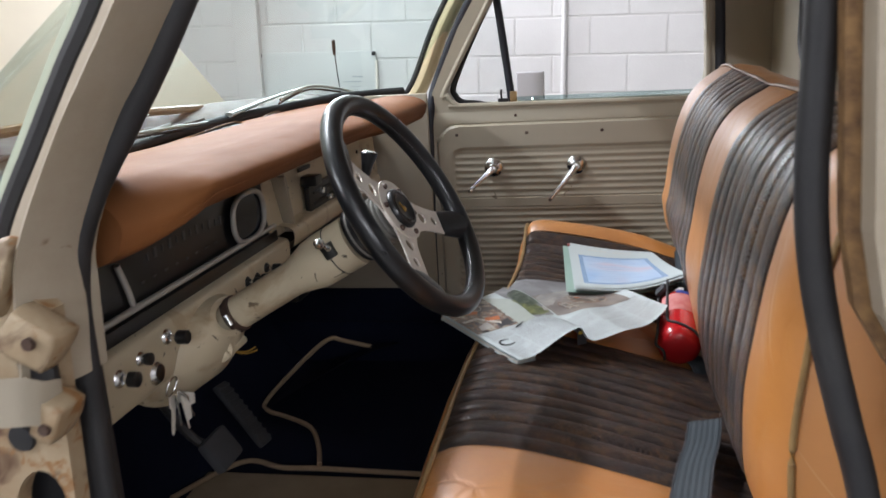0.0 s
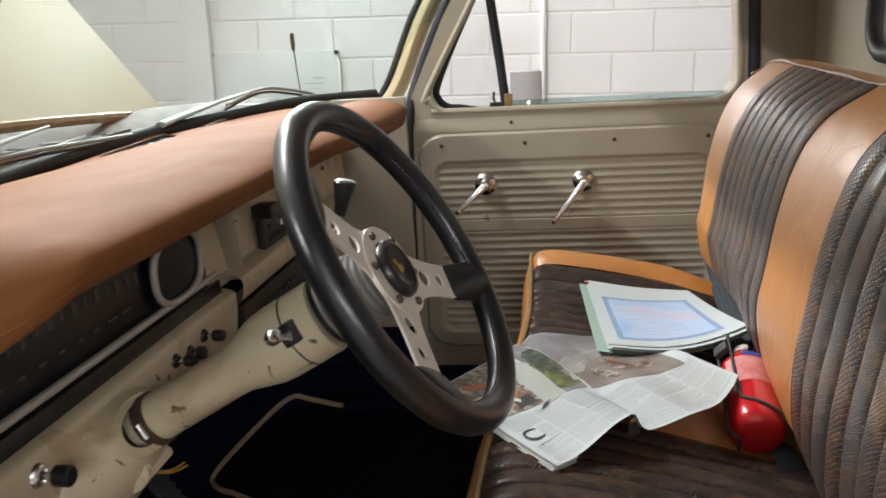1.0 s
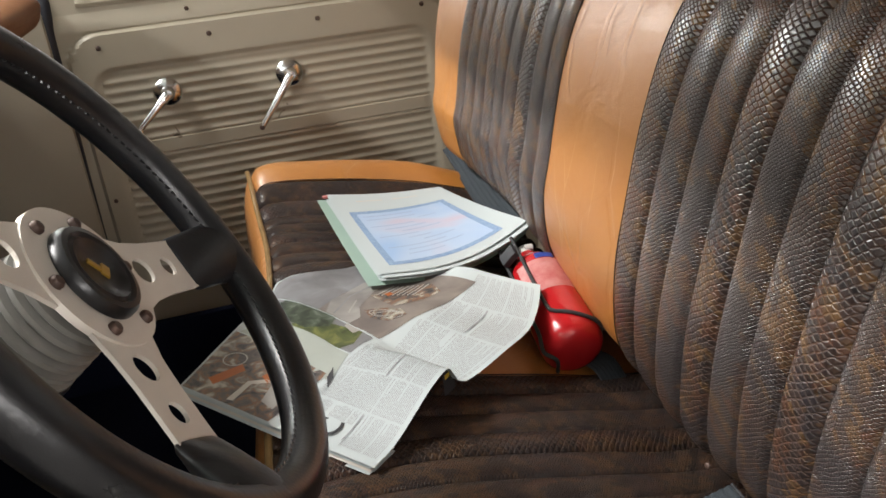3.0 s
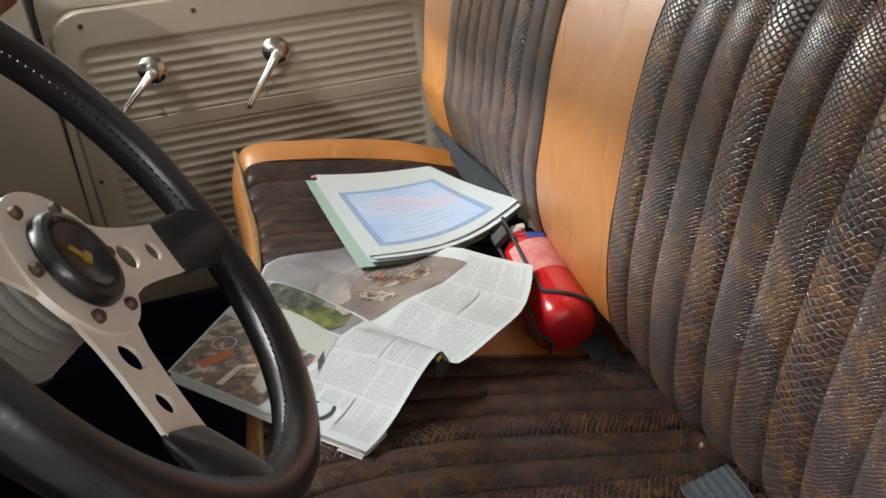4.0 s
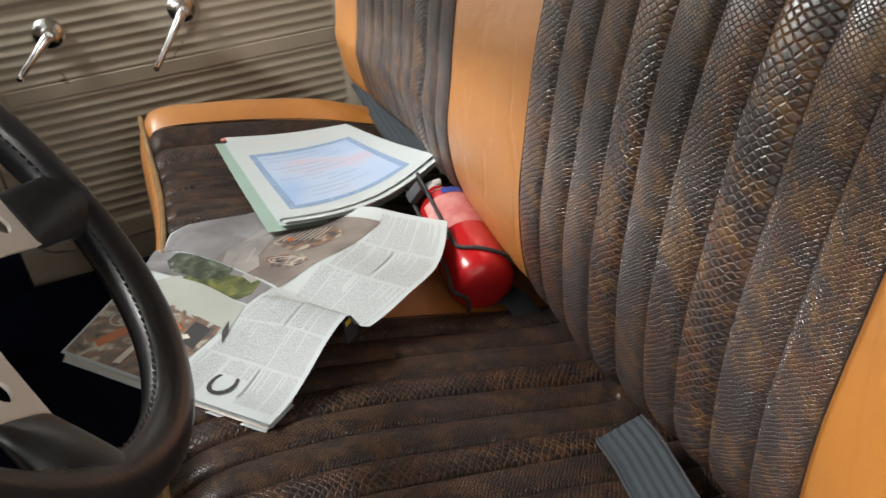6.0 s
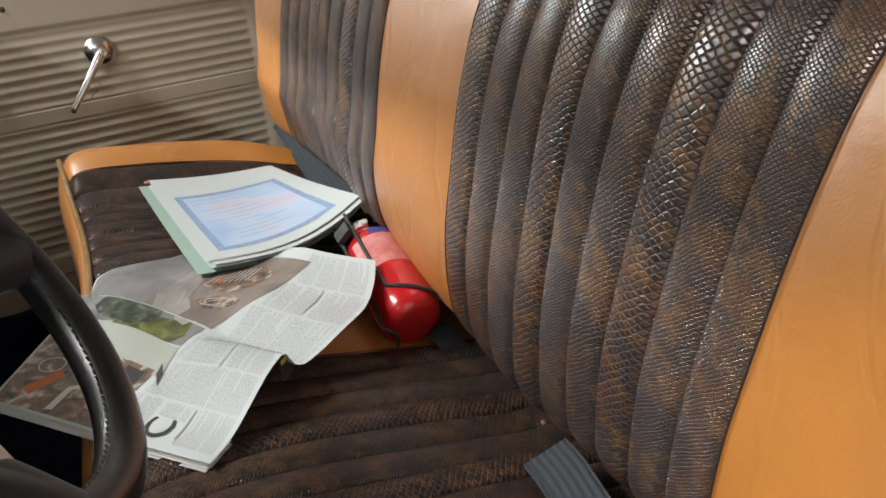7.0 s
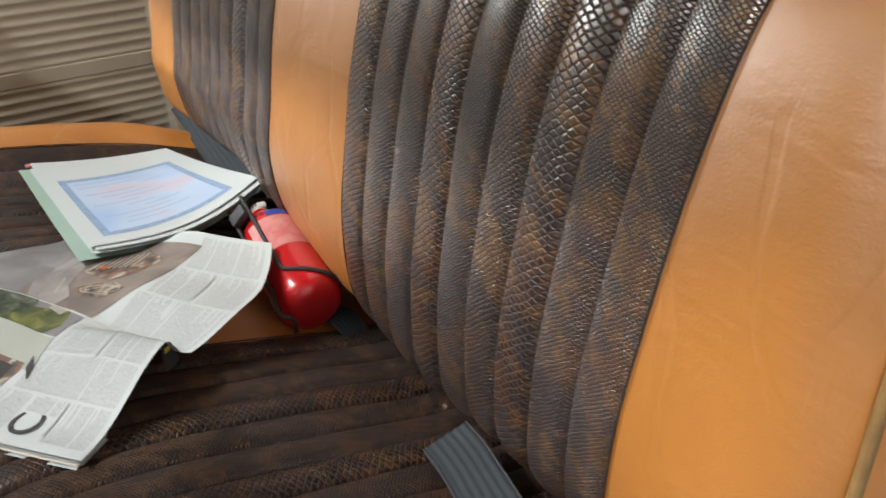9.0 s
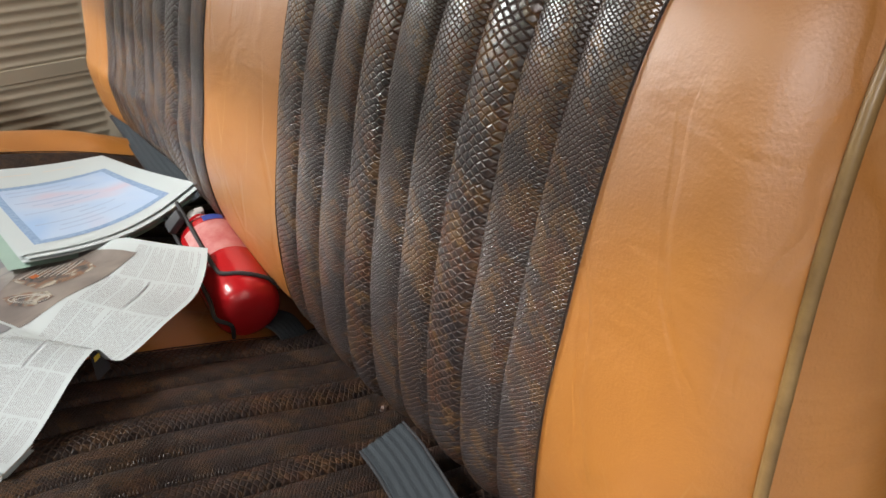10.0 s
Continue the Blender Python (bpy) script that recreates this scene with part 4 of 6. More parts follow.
ringp = [(-0.488, 1.122 + 0.066 * math.copysign(abs(math.cos(t)) ** 0.75, math.cos(t)), 1.214 + 0.041 * math.copysign(abs(math.sin(t)) ** 0.75, math.sin(t))) for t in [2 * math.pi * k / 40 for k in range(40)]]
part("gauge_ring", tube(ringp, 0.0048, 10, closed=True, up=(1, 0, 0)), M_SILVER, cluster, "silver gauge surround")
part("gauge_glass", prism([(y - 1.122, z - 1.214) for _, y, z in ringp], 0.002, Matrix(((0, 0, 1, -0.494), (1, 0, 0, 1.122), (0, 1, 0, 1.214), (0, 0, 0, 1)))), M_GAUGE, cluster, "dark gauge glass", smooth=False)
# speedometer figures, unreadable: plain grey bars on the glass
rnd = random.Random(4)
figs = bmesh.new()
for k in range(12):
    y = 0.80 + 0.021 * k
    q = bmesh.ops.create_cube(figs, size=1)["verts"]
    bmesh.ops.scale(figs, vec=(0.0015, 0.0075 if k % 2 else 0.003, 0.014 if k % 2 else 0.010), verts=q)
    bmesh.ops.translate(figs, vec=(-0.4972, y, 1.226 + 0.005 * math.sin(k * 0.28)), verts=q)
for k in range(8):
    q = bmesh.ops.create_cube(figs, size=1)["verts"]
    bmesh.ops.scale(figs, vec=(0.0015, rnd.uniform(0.006, 0.016), 0.003), verts=q)
    bmesh.ops.translate(figs, vec=(-0.4972, 0.78 + 0.032 * k, 1.196), verts=q)
o = part("dial_figure", figs, M_DIAL, cluster, "faint grey dial markings")
o["kind"] = "stuff"

# switches
def knob_switch(y, z, r, length, label, chrome=True):
    m = Matrix.Translation((-0.472, y, z)) @ Matrix.Rotation(radians(90), 4, "Y")
    t = part("switch", lathe([(0.0, 0.0), (r * 1.15, 0.0), (r * 1.22, 0.002), (r * 1.05, 0.005), (r * 0.7, 0.007), (r * 0.6, 0.004), (0.0, 0.004)], 24, m), M_CHROME if chrome else M_BLACKPL, dash, label)
    part("stem", lathe([(r * 0.35, 0.003), (r * 0.35, length * 0.6)], 14, m), M_CHROME, t, "thin stem")
    part("knob", lathe([(0.0, length * 0.5), (r * 0.8, length * 0.5), (r, length * 0.56), (r * 1.02, length * 0.95), (r * 0.8, length), (0.0, length)], 20, m), M_BLACKPL, t, "black knob")
    return t


knob_switch(0.655, 1.112, 0.0095, 0.028, "black round dashboard knob with a chrome bezel")
knob_switch(0.705, 1.118, 0.008, 0.018, "small black dashboard knob")
knob_switch(0.773, 1.122, 0.0095, 0.034, "long black dashboard knob with a chrome bezel")
knob_switch(1.045, 1.118, 0.0075, 0.028, "black toggle knob beside the column", False)
knob_switch(1.085, 1.112, 0.0085, 0.022, "short black knob beside the column", False)
knob_switch(1.128, 1.119, 0.0075, 0.030, "black toggle knob beside the column", False)
ign = thing("ignition_lock", (-0.472, 0.742, 1.085), "chrome ignition lock with a hanging key bunch", "ignition lock")
im = Matrix.Translation((-0.476, 0.742, 1.083)) @ Matrix.Rotation(radians(90), 4, "Y")
part("barrel", lathe([(0.0, 0.0), (0.015, 0.0), (0.016, 0.003), (0.012, 0.008), (0.0, 0.008)], 24, im), M_CHROME, ign)
kr = [(-0.455 + 0.004 * math.sin(t), 0.742 + 0.013 * math.cos(t), 1.064 + 0.013 * math.sin(t)) for t in [2 * math.pi * k / 24 for k in range(24)]]
part("key_ring", tube(kr, 0.0011, 6, closed=True, up=(1, 0, 0)), M_CHROME, ign, "steel key ring")
for k, (a, ln, w) in enumerate(((-14, 0.052, 0.009), (3, 0.046, 0.011), (13, 0.058, 0.008), (24, 0.05, 0.010), (-2, 0.04, 0.013))):
    out = [(-w, 0), (w, 0), (w, -0.014), (w * 0.4, -0.018), (w * 0.4, -ln * 0.7), (w * 0.2, -ln * 0.75), (w * 0.4, -ln * 0.85), (0, -ln), (-w * 0.4, -ln * 0.9), (-w * 0.4, -0.018), (-w, -0.014)]
    part("key", prism(out, 0.002, Matrix.Translation((-0.452 + 0.003 * k, 0.742 + 0.003 * (k - 2), 1.054)) @ Matrix.Rotation(radians(a), 4, "X") @ Matrix(((0, 0, 1, 0), (1, 0, 0, 0), (0, 1, 0, 0), (0, 0, 0, 1))) @ Matrix.Rotation(radians(20 * k), 4, "Y")), M_CHROME if k % 2 else M_ALU, ign, "cut metal key", smooth=False)
# pressed column cover on the switch panel
part("column_cover", lathe([(0.028, -0.318), (0.038, -0.319), (0.044, -0.326), (0.056, -0.340), (0.070, -0.358), (0.084, -0.385), (0.090, -0.45)], 40, CM @ Matrix.Translation((-0.014, 0.004, 0)) @ Matrix.Diagonal((1.42, 0.78, 1, 1))), M_CHIPPED, column, "pressed cream cover at the dash")
part("bracket", box((0.05, 0.07, 0.014), (-0.455, 0.905, 1.048), 0.006, Matrix.Rotation(radians(-30), 4, "Y")), M_CHIPPED, column, "cream bracket under the column")
part("bracket_ear", lathe([(0.0, 0.0), (0.02, 0.0), (0.022, 0.004), (0.02, 0.012), (0.0, 0.013)], 24, pose(-0.452, 0.882, 1.065, 90, 0, 20)), M_CHIPPED, column)
part("bracket_ear", lathe([(0.0, 0.0), (0.018, 0.0), (0.02, 0.004), (0.018, 0.012), (0.0, 0.013)], 24, pose(-0.475, 0.878, 1.045, 90, 0, 20)), M_CHIPPED, column)
for (a, b, c) in (((-0.45, 0.905, 1.05), (-0.43, 0.922, 1.043), (-0.42, 0.936, 1.045)), ((-0.45, 0.91, 1.048), (-0.432, 0.926, 1.038), (-0.42, 0.942, 1.038))):
    part("loose_wire", tube(spline([a, b, c], 12), 0.0012, 6), M_GOLD, column, "loose yellow wire")

# heater controls in the middle of the dash
heat = thing("heater_control", (-0.47, 1.45, 1.17), "black heater control with slider levers", "heater control")
part("control_plate", box((0.012, 0.23, 0.055), (-0.478, 1.51, 1.188), 0.003), M_BLACKPL, heat, "black control plate")
part("slot", box((0.004, 0.19, 0.006), (-0.4705, 1.51, 1.20), 0.001), M_RUBBER, heat)
part("slot", box((0.004, 0.19, 0.006), (-0.4705, 1.51, 1.178), 0.001), M_RUBBER, heat)
for y, z in ((1.45, 1.20), (1.50, 1.178), (1.56, 1.20)):
    part("slider", box((0.014, 0.010, 0.012), (-0.464, y, z), 0.003), M_CHROME, heat, "small slider lever")
part("pull_handle", box((0.035, 0.042, 0.022), (-0.462, 1.385, 1.232), 0.005), M_BLACKPL, heat, "black pull handle")
part("light_slot", box((0.004, 0.07, 0.008), (-0.488, 1.42, 1.252), 0.001), M_RUBBER, heat, "dark slot")
part("screw", lathe([(0.0, 0.004), (0.004, 0.003), (0.005, 0.0)], 12, Matrix.Translation((-0.491, 1.83, 1.232)) @ Matrix.Rotation(radians(90), 4, "Y")), M_BOLT, dash, "small screw")
rad = thing("under_dash_box", (-0.5, 1.5, 1.05), "black box with vents under the dash", "heater box")
part("case", box((0.16, 0.34, 0.11), (-0.56, 1.47, 1.05), 0.012), M_BLACKPL, rad, "black plastic case")
for k in range(9):
    part("vent_slat", box((0.006, 0.012, 0.05), (-0.479, 1.36 + 0.022 * k, 1.055), 0.001, Matrix.Rotation(0.4, 4, "Z")), M_RUBBER, rad)

# ---- pedals ----
ped = thing("brake_pedal", (-0.6, 0.9, 0.85), "grey rubber brake pedal on a curved arm", "pedal")
part("pad", box((0.02, 0.075, 0.06), (0, 0, 0), 0.008, Matrix.Translation((-0.515, 0.965, 0.852)) @ Matrix.Rotation(radians(-35), 4, "Y")), M_GREYRUB, ped, "worn grey rubber pad")
part("arm", tube(spline([(-0.525, 0.965, 0.852), (-0.56, 0.955, 0.88), (-0.60, 0.93, 0.97), (-0.62, 0.92, 1.06)], 20), 0.008, 8), M_RUBBER, ped, "dark steel arm")
acc = thing("accelerator_pedal", (-0.7, 1.05, 0.75), "long ribbed black accelerator pedal", "pedal")
lo, hi = Vector((-0.600, 1.325, 0.672)), Vector((-0.700, 1.345, 0.795))
ay = (hi - lo).normalized()
ax_ = Vector((0, 1, 0)).cross(ay).normalized()
am = Matrix.Translation((lo + hi) / 2) @ Matrix((ay.cross(ax_), ay, ax_)).transposed().to_4x4()
part("pad", box((0.044, 0.165, 0.014), (0, 0, 0), 0.005, am), M_GREYRUB, acc, "ribbed rubber pad")
for k in range(10):
    part("rib", box((0.040, 0.006, 0.005), (0, 0, 0), 0.001, am @ Matrix.Translation((0, -0.072 + 0.016 * k, 0.008))), M_GREYRUB, acc)

# ---- cab shell ----
cab = thing("cab_shell", (0, CY, FLOOR_Z), "beige painted pickup truck cab seen from inside", "cab")
part("cab_floor", box((1.45, 1.80, 0.13), (-0.18, CY, 0.515), 0.01), M_CARPET, cab, "dark navy carpeted floor")
part("driver_mat", box((0.60, 0.80, 0.012), (-0.445, 0.930, 0.590), 0.004), M_MAT, cab, "tan rubber floor mat")
toe = [(-0.74, 0.57), (-0.80, 0.62), (-0.90, 0.78), (-0.93, 1.0), (-0.93, 1.31)]
part("firewall", grid([[(x, 0.34 + 1.72 * k / 8, z) for x, z in toe] for k in range(9)]), M_CARPET, cab, "dark carpeted firewall")
part("tunnel", grid([[(-0.9 + 1.2 * i / 6, y, 0.56 + h) for i in range(7)] for y, h in ((1.37, 0.015), (1.40, 0.022), (1.46, 0.028), (1.52, 0.028), (1.58, 0.022), (1.62, 0.015))]), M_CARPET, cab, "carpeted tunnel")
part("roof", box((0.80, 1.72, 0.04), (0.24, CY, 1.80), 0.012), M_ROOF, cab, "unseen roof panel, pale to bounce light")
part("windscreen_header", tube(spline([(-0.05, 0.42, 1.745), (-0.14, 0.7, 1.765), (-0.18, CY, 1.775), (-0.16, 1.8, 1.765), (-0.07, 2.10, 1.74)], 30), 0.03, 10), M_CREAM, cab, "beige windscreen header")
part("kick_panel", box((0.56, 0.02, 0.56), (-0.62, 2.052, 1.08), 0.006), M_DOOR, cab, "beige side kick panel")
part("side_carpet", box((0.56, 0.022, 0.12), (-0.62, 2.052, 0.739), 0.006), M_CARPET, cab, "dark carpet on the kick panel")
part("side_carpet", box((1.3, 0.02, 0.18), (-0.30, 2.035, 0.61), 0.004), M_CARPET, cab, "dark carpet on the side wall")
part("kick_panel", box((0.56, 0.02, 0.60), (-0.70, 0.545, 0.90), 0.006), M_DOOR, cab)
part("sill", box((0.80, 0.05, 0.10), (0.05, 2.085, 0.62), 0.012), M_DOOR, cab, "beige door sill")
part("sill", box((0.62, 0.10, 0.16), (0.0, 0.30, 0.53), 0.012), M_CREAM, cab, "cream door sill")
# back wall with its window
BWX = 0.565
wo = [(0.30, 0.60), (2.11, 0.60), (2.11, 1.50), (2.06, 1.79), (0.35, 1.79), (0.30, 1.50)]
wi = [(cy + 0.055 * math.cos(radians(a)), cz + 0.055 * math.sin(radians(a))) for cy, cz, a0 in ((0.70, 1.465, 180), (1.71, 1.465, 270), (1.70, 1.635, 0), (0.71, 1.635, 90)) for a in range(a0, a0 + 91, 18)]
YZ = Matrix(((0, 0, 1, 0), (1, 0, 0, 0), (0, 1, 0, 0), (0, 0, 0, 1)))
part("back_wall", prism(wo, 0.03, Matrix.Translation((BWX, 0, 0)) @ YZ, [wi]), M_DOOR, cab, "beige back wall", smooth=False)
wl = [(BWX, y, z) for y, z in wi]
part("rear_window_seal", tube(wl, 0.015, 10, closed=True, up=(1, 0, 0)), M_RUBBER, cab, "black rubber window seal")
g = part("rear_window_glass", prism(wi, 0.004, Matrix.Translation((BWX + 0.012, 0, 0)) @ YZ), M_GLASS, cab, "clear rear glass", smooth=False)
g.visible_shadow = False
for k in range(3):
    part("sticker_bar", box((0.001, 0.010, 0.016), (BWX + 0.010, 1.715 - 0.014 * k, 1.452), 0), M_YELLOWINK, cab, "yellow sticker marks", smooth=False)
part("rear_corner", box((0.17, 0.035, 1.15), (0.525, 2.095, 1.20), 0.015), M_DOOR, cab, "beige rear corner post")
part("lock_pillar", box((0.05, 0.03, 0.68), (0.452, 2.092, 0.985), 0.006), M_DOOR, cab, "beige pillar beside the door")
# far windscreen pillar and its seals
pil = [(-0.45, 2.165, 1.30), (-0.375, 2.155, 1.375), (-0.295, 2.135, 1.54), (-0.20, 2.11, 1.68), (-0.10, 2.08, 1.76)]
part("windscreen_pillar", tube(spline(pil, 24), 0.022, 12, flat=1.3, up=(0, 1, 0)), M_YELLOW, cab, "yellowed cream windscreen pillar")
part("windscreen_seal", tube(spline([(x - 0.026, y - 0.006, z + 0.004) for x, y, z in pil], 24), 0.0105, 10), M_RUBBER, cab, "black windscreen seal")
part("door_seal", tube(spline([(-0.352, 2.075, 0.66), (-0.352, 2.07, 0.9), (-0.345, 2.075, 1.20), (-0.335, 2.09, 1.33), (-0.315, 2.105, 1.40), (-0.245, 2.10, 1.55), (-0.15, 2.08, 1.69), (-0.06, 2.06, 1.745)], 40), 0.0125, 10, up=(0, 1, 0)), M_SEALDARK, cab, "dark navy door seal")
part("door_seal", tube(spline([(0.439, 2.08, 1.318), (0.438, 2.078, 1.40), (0.435, 2.075, 1.5), (0.425, 2.06, 1.74)], 30), 0.0125, 10, up=(0, 1, 0)), M_SEALDARK, cab, "dark navy door seal")
bs = [(base_x(y), y, rear_z(y) + 0.010 + 0.045 * smooth((CY - y - 0.55) / 0.4)) for y in [0.49 + 1.66 * k / 40 for k in range(41)]]
part("windscreen_base_seal", tube(bs, 0.014, 10), M_RUBBER, cab, "black rubber windscreen seal")
top_line = spline([(-0.07, 0.46, 1.735), (-0.14, 0.7, 1.755), (-0.18, CY, 1.765), (-0.16, 1.8, 1.755), (-0.07, 2.10, 1.735)], 40)
rows = []
for k in range(9):
    t = k / 8
    rows.append([tuple(Vector(b).lerp(top_line[min(j, len(top_line) - 1)], t)) for j, b in enumerate(bs)])
bmg = grid(rows)
g = part("windscreen", bmg, M_SCREEN, cab, "faintly green windscreen glass")
g.visible_shadow = False

# driver's side jambs, seen in passing
# opaque colour that stands for the glass reflecting at a grazing angle
M_SCREENSHEEN = material("pale_green_glass_sheen", (0.42, 0.46, 0.36), 0.2, second=(0.36, 0.40, 0.30), scale=8, amount=0.5)
PO = spline([(-0.257, 0, 1.295), (-0.25, 0, 1.345), (-0.235, 0, 1.39), (-0.207, 0, 1.435), (-0.180, 0, 1.477), (-0.157, 0, 1.51), (-0.10, 0, 1.60), (-0.04, 0, 1.70)], 36)
PI = spline([(-0.2185, 0, 1.295), (-0.2155, 0, 1.345), (-0.210, 0, 1.381), (-0.175, 0, 1.446), (-0.156, 0, 1.472), (-0.130, 0, 1.51), (-0.072, 0, 1.60), (-0.012, 0, 1.70)], 36)
rows = [[(p.x + (q.x - p.x) * k, y, p.z + (q.z - p.z) * k) for p, q in zip(PO, PI)] for k, y in ((-0.12, 0.262), (0.0, 0.240), (0.06, 0.226), (0.30, 0.2225), (0.46, 0.2215), (0.55, 0.2135), (0.62, 0.2120), (0.80, 0.226), (1.0, 0.248), (1.05, 0.27))]
part("front_jamb_pillar", grid(rows), M_PILLAR, cab, "weathered beige windscreen pillar with a pressed ridge")
part("outer_screen_seal", tube([(p.x - 0.0085, 0.236, p.z + 0.002) for p in PO], 0.0062, 8), M_RUBBER, cab, "dark outer windscreen seal")
# strip along the pillar with the glass's reflection painted in
rows = [[(p.x - d, y, p.z + d * 0.35) for p in PO] for d, y in ((0.010, 0.240), (0.018, 0.243), (0.027, 0.250))]
bmo = grid(rows)
part("screen_reflection", bmo, M_SCREENSHEEN, cab, "pale green strip painted as the windscreen's reflection")


def lump(size, at, m, seed, cuts=7, rough=0.0016):
    """A rough worn casting: a rounded block with a dented surface."""
    bm = bmesh.new()
    bmesh.ops.create_cube(bm, size=1)
    bmesh.ops.subdivide_edges(bm, edges=bm.edges[:], cuts=cuts, use_grid_fill=True)
    for v in bm.verts:
        n = v.co.normalized() * 0.62
        v.co = v.co.lerp(n, 0.36)
        v.co = Vector((v.co.x * size[0], v.co.y * size[1], v.co.z * size[2]))
        v.co += v.co.normalized() * rough * noise.noise(v.co * 55 + Vector((seed, 0, 0)))
    bmesh.ops.transform(bm, matrix=Matrix.Translation(at) @ m, verts=bm.verts)
    return bm


hole = [(-0.2440 + 0.0175 * math.cos(t) + 0.004 * math.sin(t), 1.217 + 0.027 * math.sin(t)) for t in [2 * math.pi * k / 20 for k in range(20)]]
XZ = Matrix(((1, 0, 0, 0), (0, 0, -1, 0), (0, 1, 0, 0), (0, 0, 0, 1)))
part("hinge_jamb", prism([(-0.42, 0.58), (-0.228, 0.58), (-0.2215, 1.20), (-0.2175, 1.28), (-0.2155, 1.345), (-0.245, 1.372), (-0.42, 1.372)], 0.014, Matrix.Translation((0, 0.236, 0)) @ XZ, [hole]), M_RUST, cab, "rust-stained cream hinge jamb", smooth=False)
# black pieces that paint the shade in the jamb's hole and hinge pocket
part("jamb_shade", box((0.30, 0.01, 0.8), (-0.37, 0.265, 0.97), 0.002), M_RUBBER, cab, "black sheet standing for shade inside the jamb")
part("pocket_shade", box((0.024, 0.006, 0.036), (-0.2265, 0.2195, 1.306), 0.003), M_RUBBER, cab, "black slab standing for the shaded hinge pocket")
part("hinge_lug", lump((0.032, 0.024, 0.026), (-0.2175, 0.212, 1.3335), Matrix.Rotation(0.55, 4, "Y"), 1), M_RUST, cab, "rusty hinge lug")
part("hinge_lug", lump((0.015, 0.026, 0.023), (-0.2105, 0.208, 1.2885), Matrix.Rotation(0.45, 4, "Y"), 5), M_RUST, cab, "rusty hinge lug")
part("hinge_lug", lump((0.010, 0.016, 0.050), (-0.236, 0.216, 1.366), Matrix.Rotation(0.45, 4, "Y"), 9), M_RUST, cab, "rust-stained seam of the pillar")
part("hinge_bolt", lathe([(0.0, 0.006), (0.006, 0.006), (0.007, 0.004), (0.007, 0.0)], 8, pose(-0.212, 0.1985, 1.3345, 90, 0, 0) @ Matrix.Scale(0.55, 4)), M_BOLT, cab, "rusty hinge bolt")
part("hinge_bolt", lathe([(0.0, 0.005), (0.005, 0.005), (0.006, 0.003), (0.006, 0.0)], 8, pose(-0.209, 0.1945, 1.286, 90, 0, 0) @ Matrix.Scale(0.6, 4)), M_BOLT, cab, "rusty hinge bolt")
# black disc painted in for a small shaded hole
part("hole_shade", lathe([(0.0, 0.002), (0.008, 0.002), (0.009, 0.0)], 16, pose(-0.247, 0.221, 1.266, 90, 0, 0)), M_RUBBER, cab, "black disc standing for a shaded hole below the hinge")
bmh = grid([[(-0.275, 0.186, z0), (-0.240, 0.184, z0 + 0.002), (-0.220, 0.186, z0 + 0.003), (-0.2125, 0.190, z0 + 0.002), (-0.2085, 0.199, z0 - 0.004), (-0.2075, 0.212, z0 - 0.008)] for z0 in (1.3165, 1.311, 1.302, 1.294, 1.288)])
part("hinge_strap", bmh, M_CREAM, cab, "cream hinge strap")
for ob in cab.children:
    if ob.name.startswith("hinge_lug"):
        ob.data.attributes.remove(ob.data.attributes["sharp_edge"]) if "sharp_edge" in ob.data.attributes else None
sealA = spline([(-0.05, 0.275, 1.66), (-0.10, 0.265, 1.565), (-0.131, 0.26, 1.51), (-0.152, 0.26, 1.477), (-0.178, 0.26, 1.44), (-0.203, 0.26, 1.404), (-0.218, 0.26, 1.372), (-0.223, 0.26, 1.343), (-0.225, 0.26, 1.30), (-0.227, 0.26, 1.203), (-0.23, 0.262, 1.0), (-0.235, 0.265, 0.62)], 80)
part("door_opening_seal", tube(sealA, 0.0088, 12, up=(0, 1, 0)), M_RUBBER, cab, "black rubber door seal")
sealB = spline([(0.17, 0.28, 1.70), (0.197, 0.27, 1.55), (0.20, 0.27, 1.49), (0.20, 0.27, 1.45), (0.1995, 0.27, 1.407), (0.203, 0.27, 1.361), (0.212, 0.27, 1.314), (0.225, 0.27, 1.264), (0.237, 0.27, 1.22), (0.262, 0.27, 1.10), (0.28, 0.27, 0.9), (0.285, 0.27, 0.62)], 80)
part("door_opening_seal", tube(sealB, 0.0088, 12, up=(0, 1, 0)), M_RUBBER, cab, "black rubber door seal hanging loose")
bj = [(0.200, 1.78), (0.205, 1.49), (0.211, 1.38), (0.219, 1.338), (0.236, 1.308), (0.262, 1.27), (0.29, 1.18), (0.30, 1.0), (0.30, 0.58), (0.58, 0.58), (0.58, 1.78)]
part("lock_jamb", prism(bj, 0.012, Matrix.Translation((0, 0.262, 0)) @ XZ), M_RUST2, cab, "rusty ochre lock jamb", smooth=False)
bj2 = [(x + 0.0075, z) for x, z in bj[:-2]] + [(0.58, 0.58), (0.58, 1.78)]
part("outer_jamb", prism(bj2, 0.02, Matrix.Translation((0, 0.249, 0)) @ XZ), M_PILLAR, cab, "weathered cream door jamb", smooth=False)
part("roof_rail", tube(spline([(-0.04, 0.28, 1.74), (0.2, 0.29, 1.77), (0.55, 0.30, 1.77)], 16), 0.03, 10), M_CREAM, cab, "cream roof rail")
part("roof_rail", tube(spline([(-0.06, 2.09, 1.74), (0.2, 2.08, 1.77), (0.55, 2.08, 1.77)], 16), 0.03, 10), M_DOOR, cab, "beige roof rail")

# the seal's inner lip reaches along the pillar into the cab
lip = []
